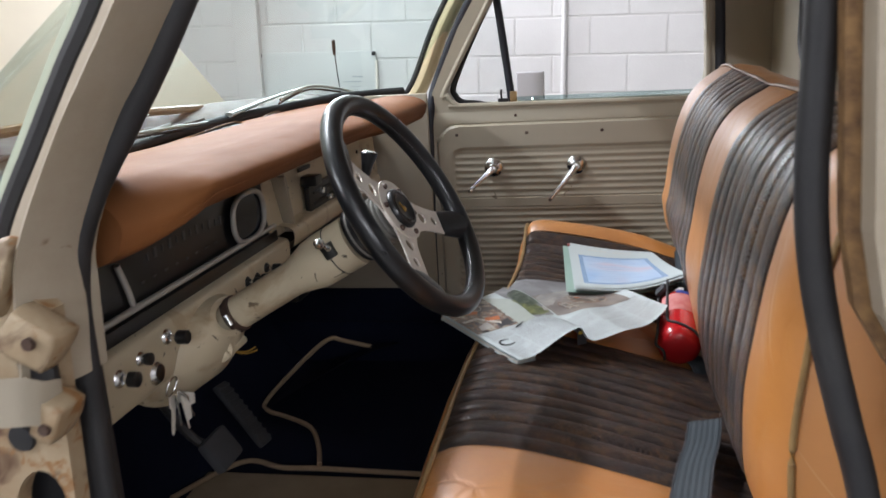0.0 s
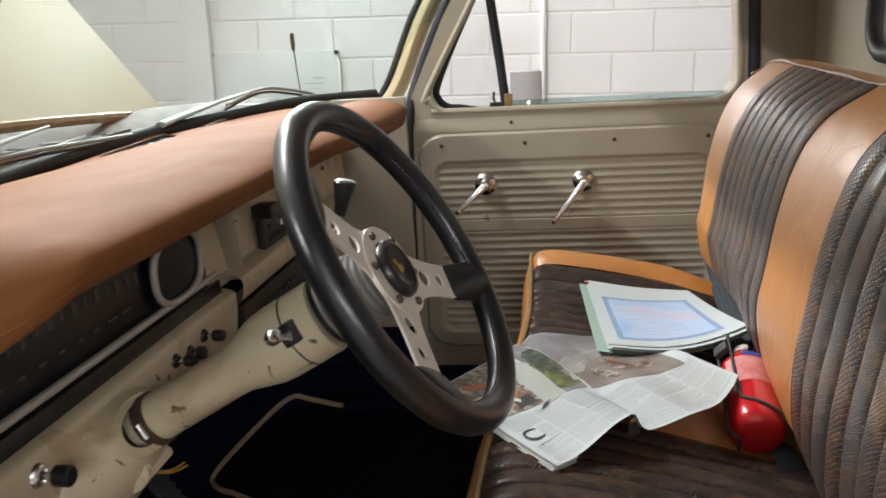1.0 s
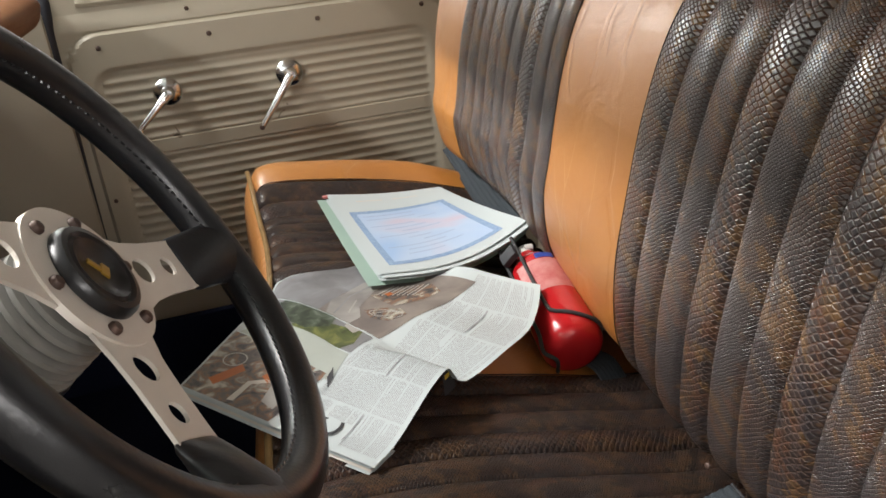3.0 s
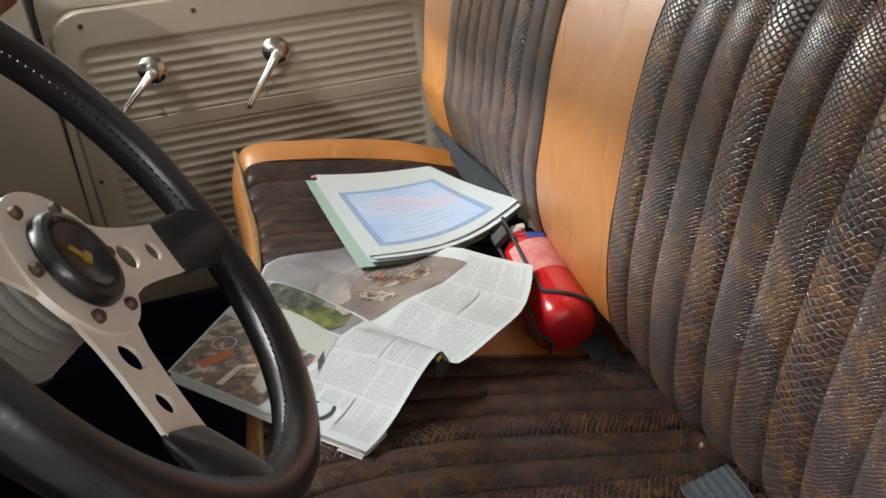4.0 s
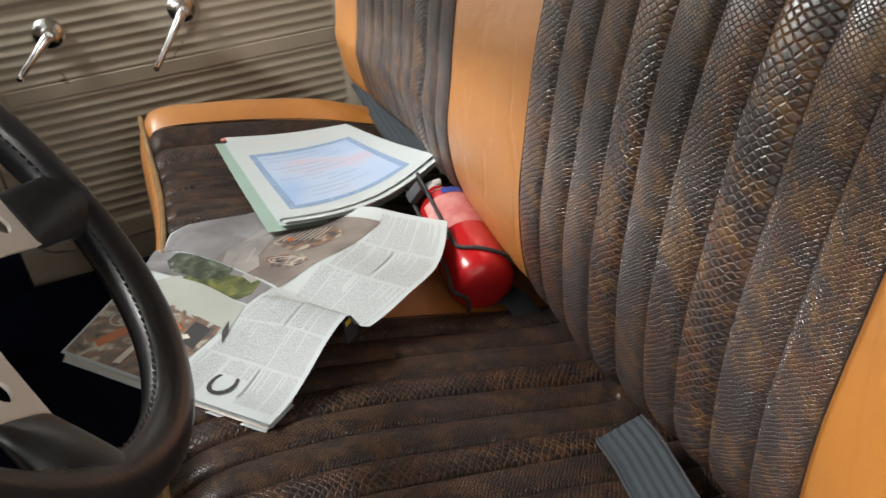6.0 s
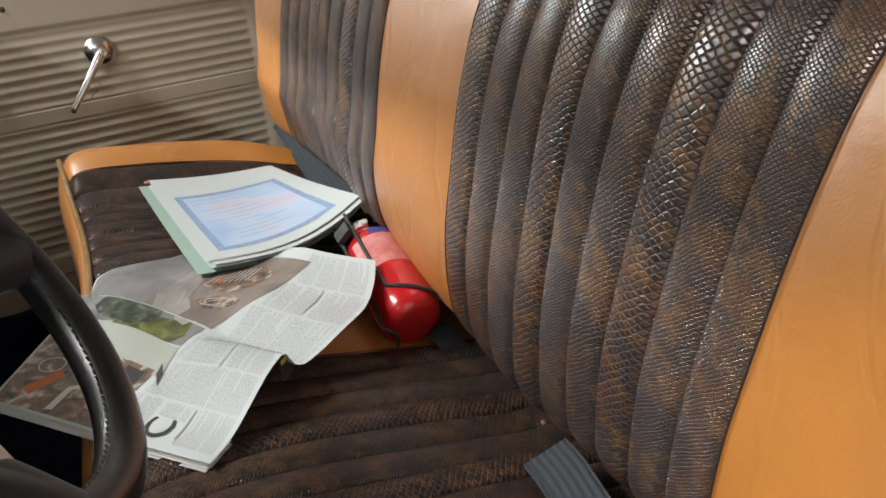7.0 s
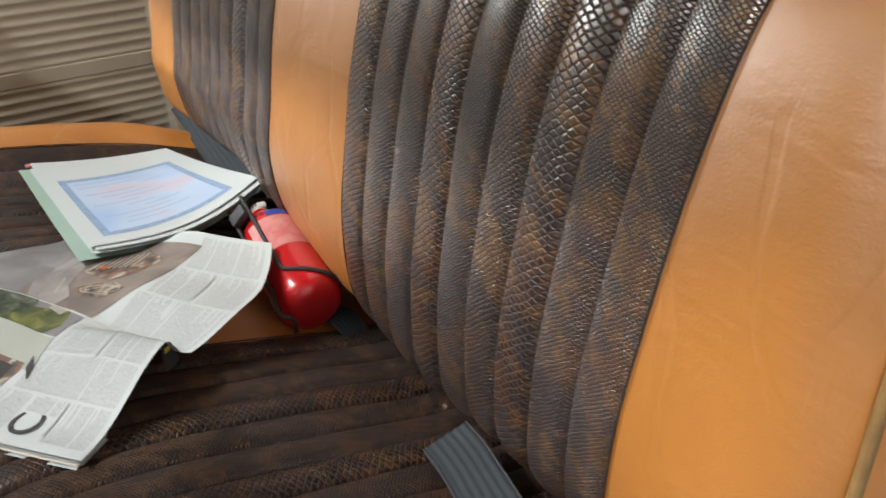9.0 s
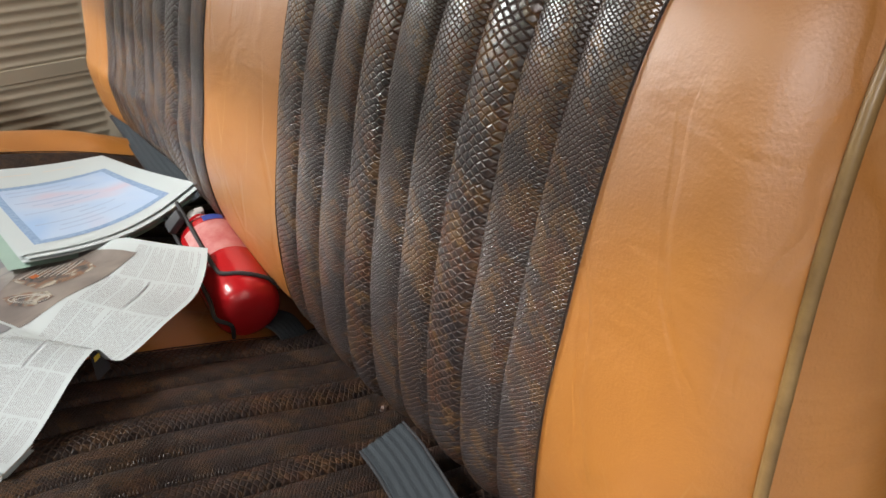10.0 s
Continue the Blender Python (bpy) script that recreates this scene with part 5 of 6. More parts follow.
for k in range(6):
    sc = 1.0 + 0.035 * k
    row = []
    for i, p in enumerate(sealA):
        tg = (sealA[min(i + 1, len(sealA) - 1)] - sealA[max(i - 1, 0)]).normalized()
        q = p + Vector((-tg.z, 0, tg.x)) * 0.0086 * (1 if k else 0.2) - Vector((0.084, -0.167, 1.477))
        row.append(q * sc + Vector((0.084, -0.167, 1.477)))
    lip.append(row)
part("door_opening_seal", grid(lip), M_RUBBER, cab, "black rubber lip along the pillar")

# the driver's door opening, laid out nearer the door and brought in to the cab's side
INWARD = Matrix.Translation((0.084, -0.167, 1.477)) @ Matrix.Scale(1.52, 4) @ Matrix.Translation((-0.084, 0.167, -1.477))
for ob in cab.children:
    if ob.name.split(".")[0] in ("front_jamb_pillar", "outer_screen_seal", "screen_reflection", "hinge_jamb", "jamb_shade", "pocket_shade", "hinge_lug", "hinge_bolt", "hole_shade", "hinge_strap", "door_opening_seal", "lock_jamb", "outer_jamb"):
        ob.data.transform(INWARD)

# carpet edges with beige binding
part("carpet_binding", tube(spline([(-0.455, 1.70, 0.75), (-0.53, 1.71, 0.762), (-0.565, 1.70, 0.77), (-0.63, 1.69, 0.72), (-0.74, 1.67, 0.61), (-0.716, 1.622, 0.602), (-0.669, 1.602, 0.60), (-0.581, 1.545, 0.60), (-0.53, 1.454, 0.60), (-0.50, 1.37, 0.60)], 50), 0.0058, 8), M_BIND, cab, "beige carpet binding")
part("carpet_binding", tube(spline([(-0.77, 1.21, 0.60), (-0.71, 1.33, 0.60), (-0.66, 1.375, 0.60), (-0.58, 1.35, 0.60), (-0.49, 1.352, 0.60), (-0.30, 1.345, 0.60), (-0.1, 1.34, 0.60)], 40), 0.0058, 8), M_BIND, cab, "beige carpet binding")
part("carpet_flap", grid([[(-0.74 + 0.10 * i, 1.62 + 0.3 * j / 4 + 0.02 * i, 0.60 + 0.055 * i * (1 - j / 6)) for i in range(4)] for j in range(5)]), M_CARPET, cab, "dark carpet flap")

# ---- passenger door ----
door = thing("passenger_door", (0.05, 2.1, 0.66), "beige painted steel door with ribbed inner panel", "door")


def rbox(x, z, x0, x1, z0, z1, r):
    """How far inside a rounded rectangle a point lies."""
    dx, dz = max(x0 + r - x, x - (x1 - r), 0), max(z0 + r - z, z - (z1 - r), 0)
    if dx or dz:
        return r - math.hypot(dx, dz)
    return min(x - x0, x1 - x, z - z0, z1 - z)


def door_y(x, z):
    y = 2.075 + 0.010 * smooth((z - 1.27) / 0.05)
    d = rbox(x, z, -0.322, 0.388, 0.74, 1.266, 0.06)
    y -= 0.008 * smooth((d + 0.002) / 0.006)
    if -0.004 < d < 0.003:
        y += 0.002
    e = rbox(x, z, -0.285, 0.352, 0.775, 1.205, 0.035)
    y += 0.006 * smooth(e / 0.012)
    if e > 0.008:
        k = smooth((e - 0.008) / 0.01)
        if not 1.032 < z < 1.058:
            w = (z - 0.785) / 0.0186
            y -= k * 0.0030 * (0.5 + 0.5 * math.cos(2 * math.pi * w)) ** 1.5
        else:
            y -= k * 0.004
    return y


nx, nz = 110, 300
rows = [[(-0.345 + 0.775 * i / nx, 0.0, 0.66 + 0.645 * j / nz) for i in range(nx + 1)] for j in range(nz + 1)]
rows = [[(x, door_y(x, z), z) for x, _, z in r] for r in rows]
part("inner_panel", grid(rows), M_DOOR, door, "beige pressed steel panel with horizontal ribs")
part("outer_skin", box((0.80, 0.02, 0.72), (0.045, 2.185, 0.96), 0.01), M_CREAM, door, "cream outer skin")
fo = [(-0.342, 1.30), (-0.330, 1.36), (-0.25, 1.53), (-0.15, 1.69), (-0.09, 1.745), (0.41, 1.75), (0.428, 1.60), (0.432, 1.30)]
fi = [(-0.290, 1.372), (-0.288, 1.35), (-0.278, 1.332), (-0.262, 1.322), (-0.236, 1.318), (0.335, 1.314), (0.368, 1.318), (0.392, 1.330), (0.406, 1.352), (0.411, 1.385), (0.405, 1.56), (0.396, 1.68), (0.38, 1.70), (-0.09, 1.695), (-0.115, 1.675)]
part("window_frame", prism(fo, 0.09, Matrix.Translation((0, 2.172, 0)) @ XZ, [fi]), M_DOOR, door, "beige window surround", smooth=False)
lip = spline([(x, 2.084, z) for x, z in fi], 90, closed=True)
part("window_lip", tube(lip, 0.008, 8, closed=True, up=(0, 1, 0)), M_DOOR, door, "rounded beige lip")
vent = [(-0.276, 2.125, 1.372), (-0.272, 2.125, 1.345), (-0.255, 2.125, 1.328), (-0.225, 2.125, 1.323), (-0.118, 2.125, 1.320), (-0.130, 2.125, 1.45), (-0.148, 2.125, 1.60), (-0.156, 2.125, 1.625), (-0.166, 2.125, 1.615), (-0.186, 2.125, 1.562), (-0.24, 2.125, 1.455)]
vp = part("vent_window", tube(spline(vent, 80, closed=True), 0.0085, 10, closed=True, up=(0, 1, 0)), M_RUBBER, door, "black rubber vent window frame")
part("vent_glass", prism([(x, z) for x, _, z in vent], 0.004, Matrix.Translation((0, 2.127, 0)) @ XZ), M_GLASS, vp, "clear vent glass", smooth=False).visible_shadow = False
part("division_post", tube(spline([(-0.112, 2.118, 1.315), (-0.126, 2.118, 1.45), (-0.150, 2.116, 1.64), (-0.157, 2.115, 1.70)], 20), 0.0105, 10, up=(0, 1, 0)), M_SEALDARK, door, "black division post")
part("post_foot", box((0.02, 0.012, 0.03), (-0.106, 2.108, 1.337), 0.004), M_PIPING, door, "brown worn foot of the post")
vl = part("vent_latch", box((0.030, 0.012, 0.012), (-0.135, 2.105, 1.328), 0.003), M_BLACKPL, door, "black vent latch")
part("latch_lever", tube([(-0.138, 2.100, 1.33), (-0.140, 2.098, 1.345), (-0.1385, 2.097, 1.358)], 0.0028, 8), M_BLACKPL, vl)
g = part("lowered_glass", box((0.53, 0.005, 0.34), (0.148, 2.128, 1.165), 0.001), M_TINT, door, "lowered side glass showing at the sill")
g.visible_shadow = False
for x in (-0.265, -0.07, 0.134, 0.342):
    part("panel_screw", lathe([(0.0, 0.003), (0.003, 0.0028), (0.0044, 0.0012), (0.0048, 0.0)], 12, Matrix.Translation((x, 2.0665, 1.24)) @ Matrix.Rotation(radians(90), 4, "X")), M_BOLT, door, "dark panel screw")
for x, z in ((-0.305, 0.955), (-0.10, 1.288)):
    part("panel_screw", lathe([(0.0, 0.003), (0.003, 0.0028), (0.0040, 0.0012), (0.0042, 0.0)], 12, Matrix.Translation((x, 2.067 if z < 1.2 else 2.077, z)) @ Matrix.Rotation(radians(90), 4, "X")), M_BOLT, door, "small panel screw")


def crank(name, x, z, dx, dz, tip, label):
    c = part(name, lathe([(0.026, -0.002), (0.0265, 0.003), (0.022, 0.008), (0.013, 0.011), (0.010, 0.018), (0.0, 0.019)], 28, Matrix.Translation((x, 2.068, z)) @ Matrix.Rotation(radians(90), 4, "X")), M_CHROME, door, label)
    rows = []
    for t, w, h, out in ((0.0, 0.0085, 0.006, 0.022), (0.12, 0.0085, 0.0055, 0.026), (0.5, 0.0065, 0.0045, 0.032), (0.9, 0.0055, 0.004, 0.036), (1.0, 0.005, 0.0035, 0.037)):
        p = Vector((x + dx * t, 2.068 - out, z + dz * t))
        s = Vector((-dz, 0, dx)).normalized()
        rows.append([p + s * (w * math.cos(a)) + Vector((0, 1, 0)) * (h * math.sin(a)) for a in [2 * math.pi * k / 12 for k in range(12)]])
    part("arm", grid(rows, closed_v=True), M_CHROME, c, "chrome arm")
    part("arm_root", lathe([(0.0, 0.010), (0.008, 0.009), (0.011, 0.004), (0.012, 0.0)], 20, Matrix.Translation((x, 2.051, z)) @ Matrix.Rotation(radians(90), 4, "X")), M_CHROME, c, "domed centre")
    if tip:
        part("grip", lathe([(0.0, 0.0), (0.005, 0.0), (0.0055, 0.004), (0.0045, 0.006), (0.0058, 0.009), (0.0055, 0.016), (0.0, 0.018)], 16, Matrix.Translation((x + dx, 2.034, z + dz)) @ Matrix.Rotation(radians(90), 4, "X")), M_CHROME, c, "chrome grip")
    else:
        part("grip", lathe([(0.0, 0.0), (0.0045, 0.0), (0.0055, 0.003), (0.0045, 0.007), (0.0, 0.008)], 16, Matrix.Translation((x + dx, 2.034, z + dz)) @ Matrix.Rotation(radians(90), 4, "X")), M_BOLT, c, "rusty tip")


crank("window_crank", -0.165, 1.145, -0.062, -0.055, True, "chrome window crank")
crank("door_handle", 0.064, 1.146, -0.072, -0.088, False, "chrome inner door handle")

# door mirror outside the glass
mir = thing("door_mirror", (-0.06, 2.24, 1.33), "pale grey rectangular door mirror outside the window", "mirror")
part("shell", box((0.082, 0.010, 0.095), (-0.068, 2.26, 1.350), 0.0045, seg=3), M_MIRBACK, mir, "pale grey mirror shell")
part("stem", tube([(-0.06, 2.25, 1.32), (-0.06, 2.22, 1.28)], 0.006, 8), M_CHROME, mir)

# ---- hood, cowl and wipers beyond the windscreen ----
hood = thing("open_hood", (-0.9, CY, 1.30), "raised cream hood seen through the windscreen", "hood")
rows = []
for k in range(13):
    t = k / 12
    rows.append([(-0.90 - 0.78 * t, 0.42 + 1.58 * j / 16, 1.352 + 1.023 * t + 0.03 * math.sin(math.pi * j / 16)) for j in range(17)])
bmh = grid(rows)
part("hood_panel", bmh, M_HOOD, hood, "cream hood underside")
part("hood_edge", tube([(-0.90, 0.42 + 1.58 * j / 16, 1.349 + 0.03 * math.sin(math.pi * j / 16)) for j in range(17)], 0.010, 8), M_PIPING, hood, "brown stained rear edge")
cowl = thing("cowl", (-0.95, CY, 1.25), "cream cowl with dark vents below the windscreen", "cowl")
cr = []
for dx, z in ((-0.004, 1.312), (-0.05, 1.314), (-0.10, 1.326), (-0.16, 1.346), (-0.24, 1.368), (-0.30, 1.368), (-0.32, 1.2)):
    cr.append([(base_x(y) + dx, y, z) for y in [0.42 + 1.72 * k / 40 for k in range(41)]])
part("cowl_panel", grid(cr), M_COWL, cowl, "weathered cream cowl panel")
rnd = random.Random(3)
for k in range(16):
    y = 0.75 + 0.072 * k
    part("cowl_vent", box((rnd.uniform(0.05, 0.09), 0.045, 0.006), (base_x(y) - 0.12, y, 1.3350), 0.002, Matrix.Rotation(rnd.uniform(-0.2, 0.2), 4, "Z")), M_COWLDARK, cowl, "dark cowl vent slot")
bay = thing("engine_bay", (-1.2, CY, FLOOR_Z), "dark cluttered engine bay under the raised hood", "engine bay")
part("bay_floor", box((0.9, 1.5, 0.75), (-1.55, CY, 0.825), 0.02), M_RUBBER, bay, "dark engine block shapes")
for k in range(12):
    y = 0.55 + 0.11 * k
    part("bay_part", box((rnd.uniform(0.06, 0.2), rnd.uniform(0.05, 0.12), rnd.uniform(0.03, 0.10)), (-1.16 - rnd.uniform(0, 0.15), y, 1.24 + rnd.uniform(0, 0.04)), 0.008, Matrix.Rotation(rnd.uniform(-0.4, 0.4), 4, "Z")), rnd.choice((M_RUBBER, M_ALU, M_COWLDARK, M_BOLT)), bay, "engine bay part")
for armp, bladep in ((((-0.74, 1.642, 1.352), (-0.693, 1.801, 1.379), (-0.634, 1.913, 1.4)), ((-0.658, 1.769, 1.375), (-0.634, 1.913, 1.398), (-0.592, 2.013, 1.388), (-0.544, 2.103, 1.365))), (((-0.80, 1.06, 1.345), (-0.795, 1.22, 1.362), (-0.785, 1.36, 1.379)), ((-0.80, 1.02, 1.338), (-0.79, 1.25, 1.346), (-0.785, 1.40, 1.345), (-0.755, 1.62, 1.341)))):
    w = thing("windscreen_wiper", armp[0], "silver wiper arm with a brown blade on the windscreen", "wiper", "windscreen wipers")
    part("arm", tube(spline(armp, 16), [0.013 - 0.0006 * k for k in range(len(spline(armp, 16)))], 8, flat=0.5), M_WIPER, w, "broad silver arm")
    part("pivot", lathe([(0.0, 0.02), (0.012, 0.018), (0.014, 0.0)], 16, Matrix.Translation(Vector(armp[0]) - Vector((0.02, 0, 0.030)))), M_ALU, w)
    bl = spline(bladep, 24)
    part("blade_holder", tube(bl, 0.0036, 8), M_SILVER, w, "stained silver blade holder")
    part("blade", tube([(p.x - 0.004, p.y, p.z - 0.008) for p in bl], 0.0030, 6), M_BOLT, w, "brown rubber blade")
# trim and clutter lying along the cowl
rnd = random.Random(14)
for k in range(10):
    y = 0.86 + 0.10 * k
    part("cowl_trim", tube([(base_x(y) - 0.05 - 0.02 * rnd.random(), y, 1.334), (base_x(y + 0.1) - 0.06 - 0.03 * rnd.random(), y + 0.10 + 0.05 * rnd.random(), 1.340)], rnd.uniform(0.003, 0.006), 6), rnd.choice((M_SILVER, M_WIPER, M_COWLDARK, M_BOLT)), cowl, "weathered trim strip")
ant = thing("antenna", (-0.64, 2.19, 1.33), "thin aerial with a dark tip beyond the windscreen", "antenna")
part("mast", tube([(-0.625, 2.20, 1.30), (-0.63, 2.18, 1.42), (-0.633, 2.175, 1.50)], 0.0016, 6), M_RUBBER, ant, "thin dark mast")
part("tip", lathe([(0.0, 0.0), (0.004, 0.002), (0.0055, 0.02), (0.005, 0.042), (0.0, 0.045)], 12, Matrix.Translation((-0.633, 2.175, 1.475))), M_BOLT, ant, "brown tip")

# ---- magazine lying open on the seat ----
MC, MU, MV = Vector((-0.021, 1.043, 0)), Vector((0.762, 0.648, 0)), Vector((-0.632, 0.775, 0))


def mag_z(s, r):
    """The height of the open page; s runs across the spread, r up the page."""
    z = 0.985 + 0.010 * smooth(r / 0.3)
    if s <= 0.187:
        # the page swells towards the spine and rolls over into it
        up = 1 - smooth((r - 0.03) / 0.13)
        z += 0.027 * up * smooth((s - 0.02) / 0.135) * (1 - smooth((s - 0.160) / 0.027))
    else:
        t = (s - 0.187) / 0.163
        up = 1 - smooth((r - 0.09) / 0.10)
        z += up * (0.009 * smooth(t / 0.35) - 0.006 * smooth((t - 0.35) / 0.3) + 0.022 * t * t - 0.003)
    return z


REST = [[cushion_z(-0.22 + 0.02 * i, 0.98 + 0.02 * j) for j in range(34)] for i in range(28)]


def rest_z(x, y):
    """The cushion's height from a coarse table."""
    u, v = min(max((x + 0.22) / 0.02, 0), 26.99), min(max((y - 0.98) / 0.02, 0), 32.99)
    i, j = int(u), int(v)
    a, b = u - i, v - j
    return (REST[i][j] * (1 - a) + REST[i + 1][j] * a) * (1 - b) + (REST[i][j + 1] * (1 - a) + REST[i + 1][j + 1] * a) * b


def mag(s, r, lift=0.0):
    # the page's far end pulls round, and its free edge bows
    bow = 0.018 * smooth((s - 0.19) / 0.15) * math.sin(math.pi * min(r / 0.2, 1) * 0.5)
    near = 1 - smooth(r / 0.22)
    pull = 0.040 * min(s / 0.187, 1) * (1 - 0.5 * smooth((s - 0.187) / 0.163)) * near
    belly = 0.024 * math.sin(math.pi * min(max((s - 0.187) / 0.163, 0), 1)) * (1 - smooth(r / 0.12))
    p = MC + MU * (s - bow * 0.3 - pull) + MV * (r - belly)
    return (p.x, p.y, max(mag_z(s, r), rest_z(p.x, p.y) + 0.005) + lift)


magazine = thing("magazine", (0.05, 1.2, 0.96), "open glossy magazine with text columns and photographs", "magazine")


def page(name, s0, s1, r0, r1, mat, lift, label="", n=26, m=22, thin=0.0006, host=None, top=None):
    """A piece of the spread between s0..s1 and r0..r1; top(s) may trim its far edge."""
    rows = []
    for j in range(m + 1):
        row = []
        for i in range(n + 1):
            q = s0 + (s1 - s0) * i / n
            e = min(r1, top(q)) if top else r1
            row.append(mag(q, r0 + (e - r0) * j / m, lift))
        rows.append(row)
    bm = grid(rows)
    return part(name, bm, mat, host or magazine, label)


def far_edge(q):
    # the far edge runs back, and ends under the document folder
    return min(0.257 + 0.30 * q, 0.322 - 0.062 * (q - 0.22) / 0.095)


left = page("left_page", 0.0, 0.187, 0.0, 0.33, M_PAPER, 0.0, "white text page with a raised fold", top=far_edge)
right = page("right_page", 0.187, 0.350, 0.0, 0.33, M_PAPER, 0.0, "curling white page", 30, top=far_edge)
# the pages under it, fanned a little at the near edges
for k in range(4):
    rows = []
    for j in range(13):
        row = []
        for i in range(13):
            q, r = 0.048 * i / 12, 0.004 + 0.25 * j / 12
            p = Vector(mag(q, r)) + MU * (-0.0012 * (k % 3) - 0.0006 * k)
            p.z = 0.9838 - 0.0020 * (k + 1) + 0.010 * smooth(r / 0.3) - 0.004 * smooth((q - 0.05) / 0.035)
            row.append(p)
        rows.append(row)
    bm = grid(rows)
    part("lower_page", bm, M_EDGE if k == 1 else M_PAPER, magazine, "lower page of the stack")


def band(lo, hi, mat, label, host, lift=0.0009, n=18, m=8):
    """A printed area between two lines of (s, r) points, lying on the page."""
    def at(line, t):
        f = t * (len(line) - 1)
        k = min(int(f), len(line) - 2)
        a, b = line[k], line[k + 1]
        return a[0] + (b[0] - a[0]) * (f - k), a[1] + (b[1] - a[1]) * (f - k)
    rows = []
    for j in range(m + 1):
        row = []
        for i in range(n + 1):
            (a, b), (c, d) = at(lo, i / n), at(hi, i / n)
            row.append(mag(a + (c - a) * j / m, b + (d - b) * j / m, lift * 0.8))
        rows.append(row)
    return part("photo", grid(rows), mat, host, label)


# left page: machinery, caption strip, tree under a hazy sky
band([(0.003, 0.131), (0.098, 0.129)], [(0.003, 0.254), (0.110, 0.286)], M_BIKEPIC, "photo of dark machinery with orange parts", left)
band([(0.020, 0.226), (0.055, 0.214)], [(0.026, 0.240), (0.062, 0.226)], M_ORANGEINK, "orange printed part", left, 0.0013, 8, 3)
band([(0.050, 0.176), (0.078, 0.168)], [(0.056, 0.190), (0.084, 0.184)], M_ORANGEINK, "orange printed part", left, 0.0013, 8, 3)
band([(0.010, 0.186), (0.040, 0.190), (0.070, 0.150)], [(0.008, 0.194), (0.042, 0.197), (0.074, 0.158)], M_EDGE, "pale printed pipe", left, 0.0013, 10, 3)
band([(0.058, 0.135), (0.092, 0.140)], [(0.062, 0.160), (0.094, 0.165)], M_INKDARK, "dark printed part", left, 0.0012, 8, 4)
band([(0.020, 0.140), (0.050, 0.145)], [(0.024, 0.160), (0.050, 0.170)], M_CARWHITE, "pale printed engine part", left, 0.0012, 8, 4)
band([(0.088, 0.116), (0.140, 0.132)], [(0.112, 0.282), (0.150, 0.250)], M_CAPTION, "pale green caption strip", left, 0.0009, 18, 10)
band([(0.143, 0.134), (0.186, 0.132)], [(0.150, 0.300), (0.186, 0.318)], M_HAZE, "hazy pale sky of the photo", left, 0.0007, 18, 12)
band([(0.143, 0.152), (0.160, 0.142), (0.186, 0.150)], [(0.146, 0.236), (0.166, 0.222), (0.182, 0.166)], M_GRASS, "sunlit printed hedge", left, 0.0010, 18, 10)
band([(0.149, 0.212), (0.168, 0.190), (0.186, 0.196)], [(0.155, 0.262), (0.172, 0.284), (0.186, 0.276)], M_TREE, "dark tree of the photo", left, 0.0013, 16, 10)
band([(0.143, 0.132), (0.186, 0.131)], [(0.150, 0.147), (0.186, 0.156)], M_CARGREY, "grey road of the photo", left, 0.0009)
band([(0.176, 0.158), (0.186, 0.154)], [(0.180, 0.176), (0.186, 0.178)], M_CARWHITE, "pale bumper of the printed car", left, 0.0014, 8, 5)
# right page: a pale vintage car on a brown road, running on from the left page
band([(0.188, 0.128), (0.250, 0.104), (0.330, 0.080)], [(0.188, 0.310), (0.218, 0.318), (0.250, 0.300), (0.330, 0.245)], M_ROADPIC, "brown road photo", right, 0.0006, 30, 18)
band([(0.188, 0.226), (0.240, 0.228), (0.300, 0.205)], [(0.188, 0.312), (0.224, 0.316), (0.312, 0.262)], M_HAZE, "hazy background of the photo", right, 0.0009, 20, 8)
band([(0.188, 0.176), (0.206, 0.172), (0.222, 0.188), (0.262, 0.196), (0.296, 0.190)], [(0.188, 0.214), (0.214, 0.228), (0.240, 0.226), (0.274, 0.222), (0.300, 0.208)], M_CARPALE, "pale body of a printed vintage car", right, 0.0012, 26, 8)
band([(0.204, 0.190), (0.232, 0.200)], [(0.205, 0.193), (0.234, 0.203)], M_CARWHITE, "bright printed wing edge", right, 0.0015, 10, 2)
band([(0.192, 0.204), (0.236, 0.214), (0.290, 0.203)], [(0.192, 0.206), (0.236, 0.2165), (0.290, 0.205)], M_CARGREY, "printed body line", right, 0.0015, 18, 2)
band([(0.212, 0.160), (0.220, 0.136), (0.240, 0.120)], [(0.220, 0.178), (0.236, 0.164), (0.246, 0.136)], M_BIKEPIC, "dark wheel arch of the printed car", right, 0.0011, 14, 6)
band([(0.246, 0.150), (0.272, 0.126), (0.300, 0.112)], [(0.252, 0.194), (0.284, 0.170), (0.312, 0.140)], M_BIKEPIC, "dark engine of the printed car", right, 0.0013, 16, 8)
for k in range(8):
    q, r = 0.256 + 0.0032 * k, 0.190 - 0.0062 * k
    band([(q, r - 0.004), (q + 0.030, r - 0.010)], [(q + 0.0008, r - 0.002), (q + 0.031, r - 0.008)], M_SILVER, "printed chrome bar", right, 0.0016, 4, 2)
band([(0.262, 0.172), (0.270, 0.168)], [(0.264, 0.180), (0.272, 0.176)], M_ORANGEINK, "orange printed lamp", right, 0.0018, 3, 3)
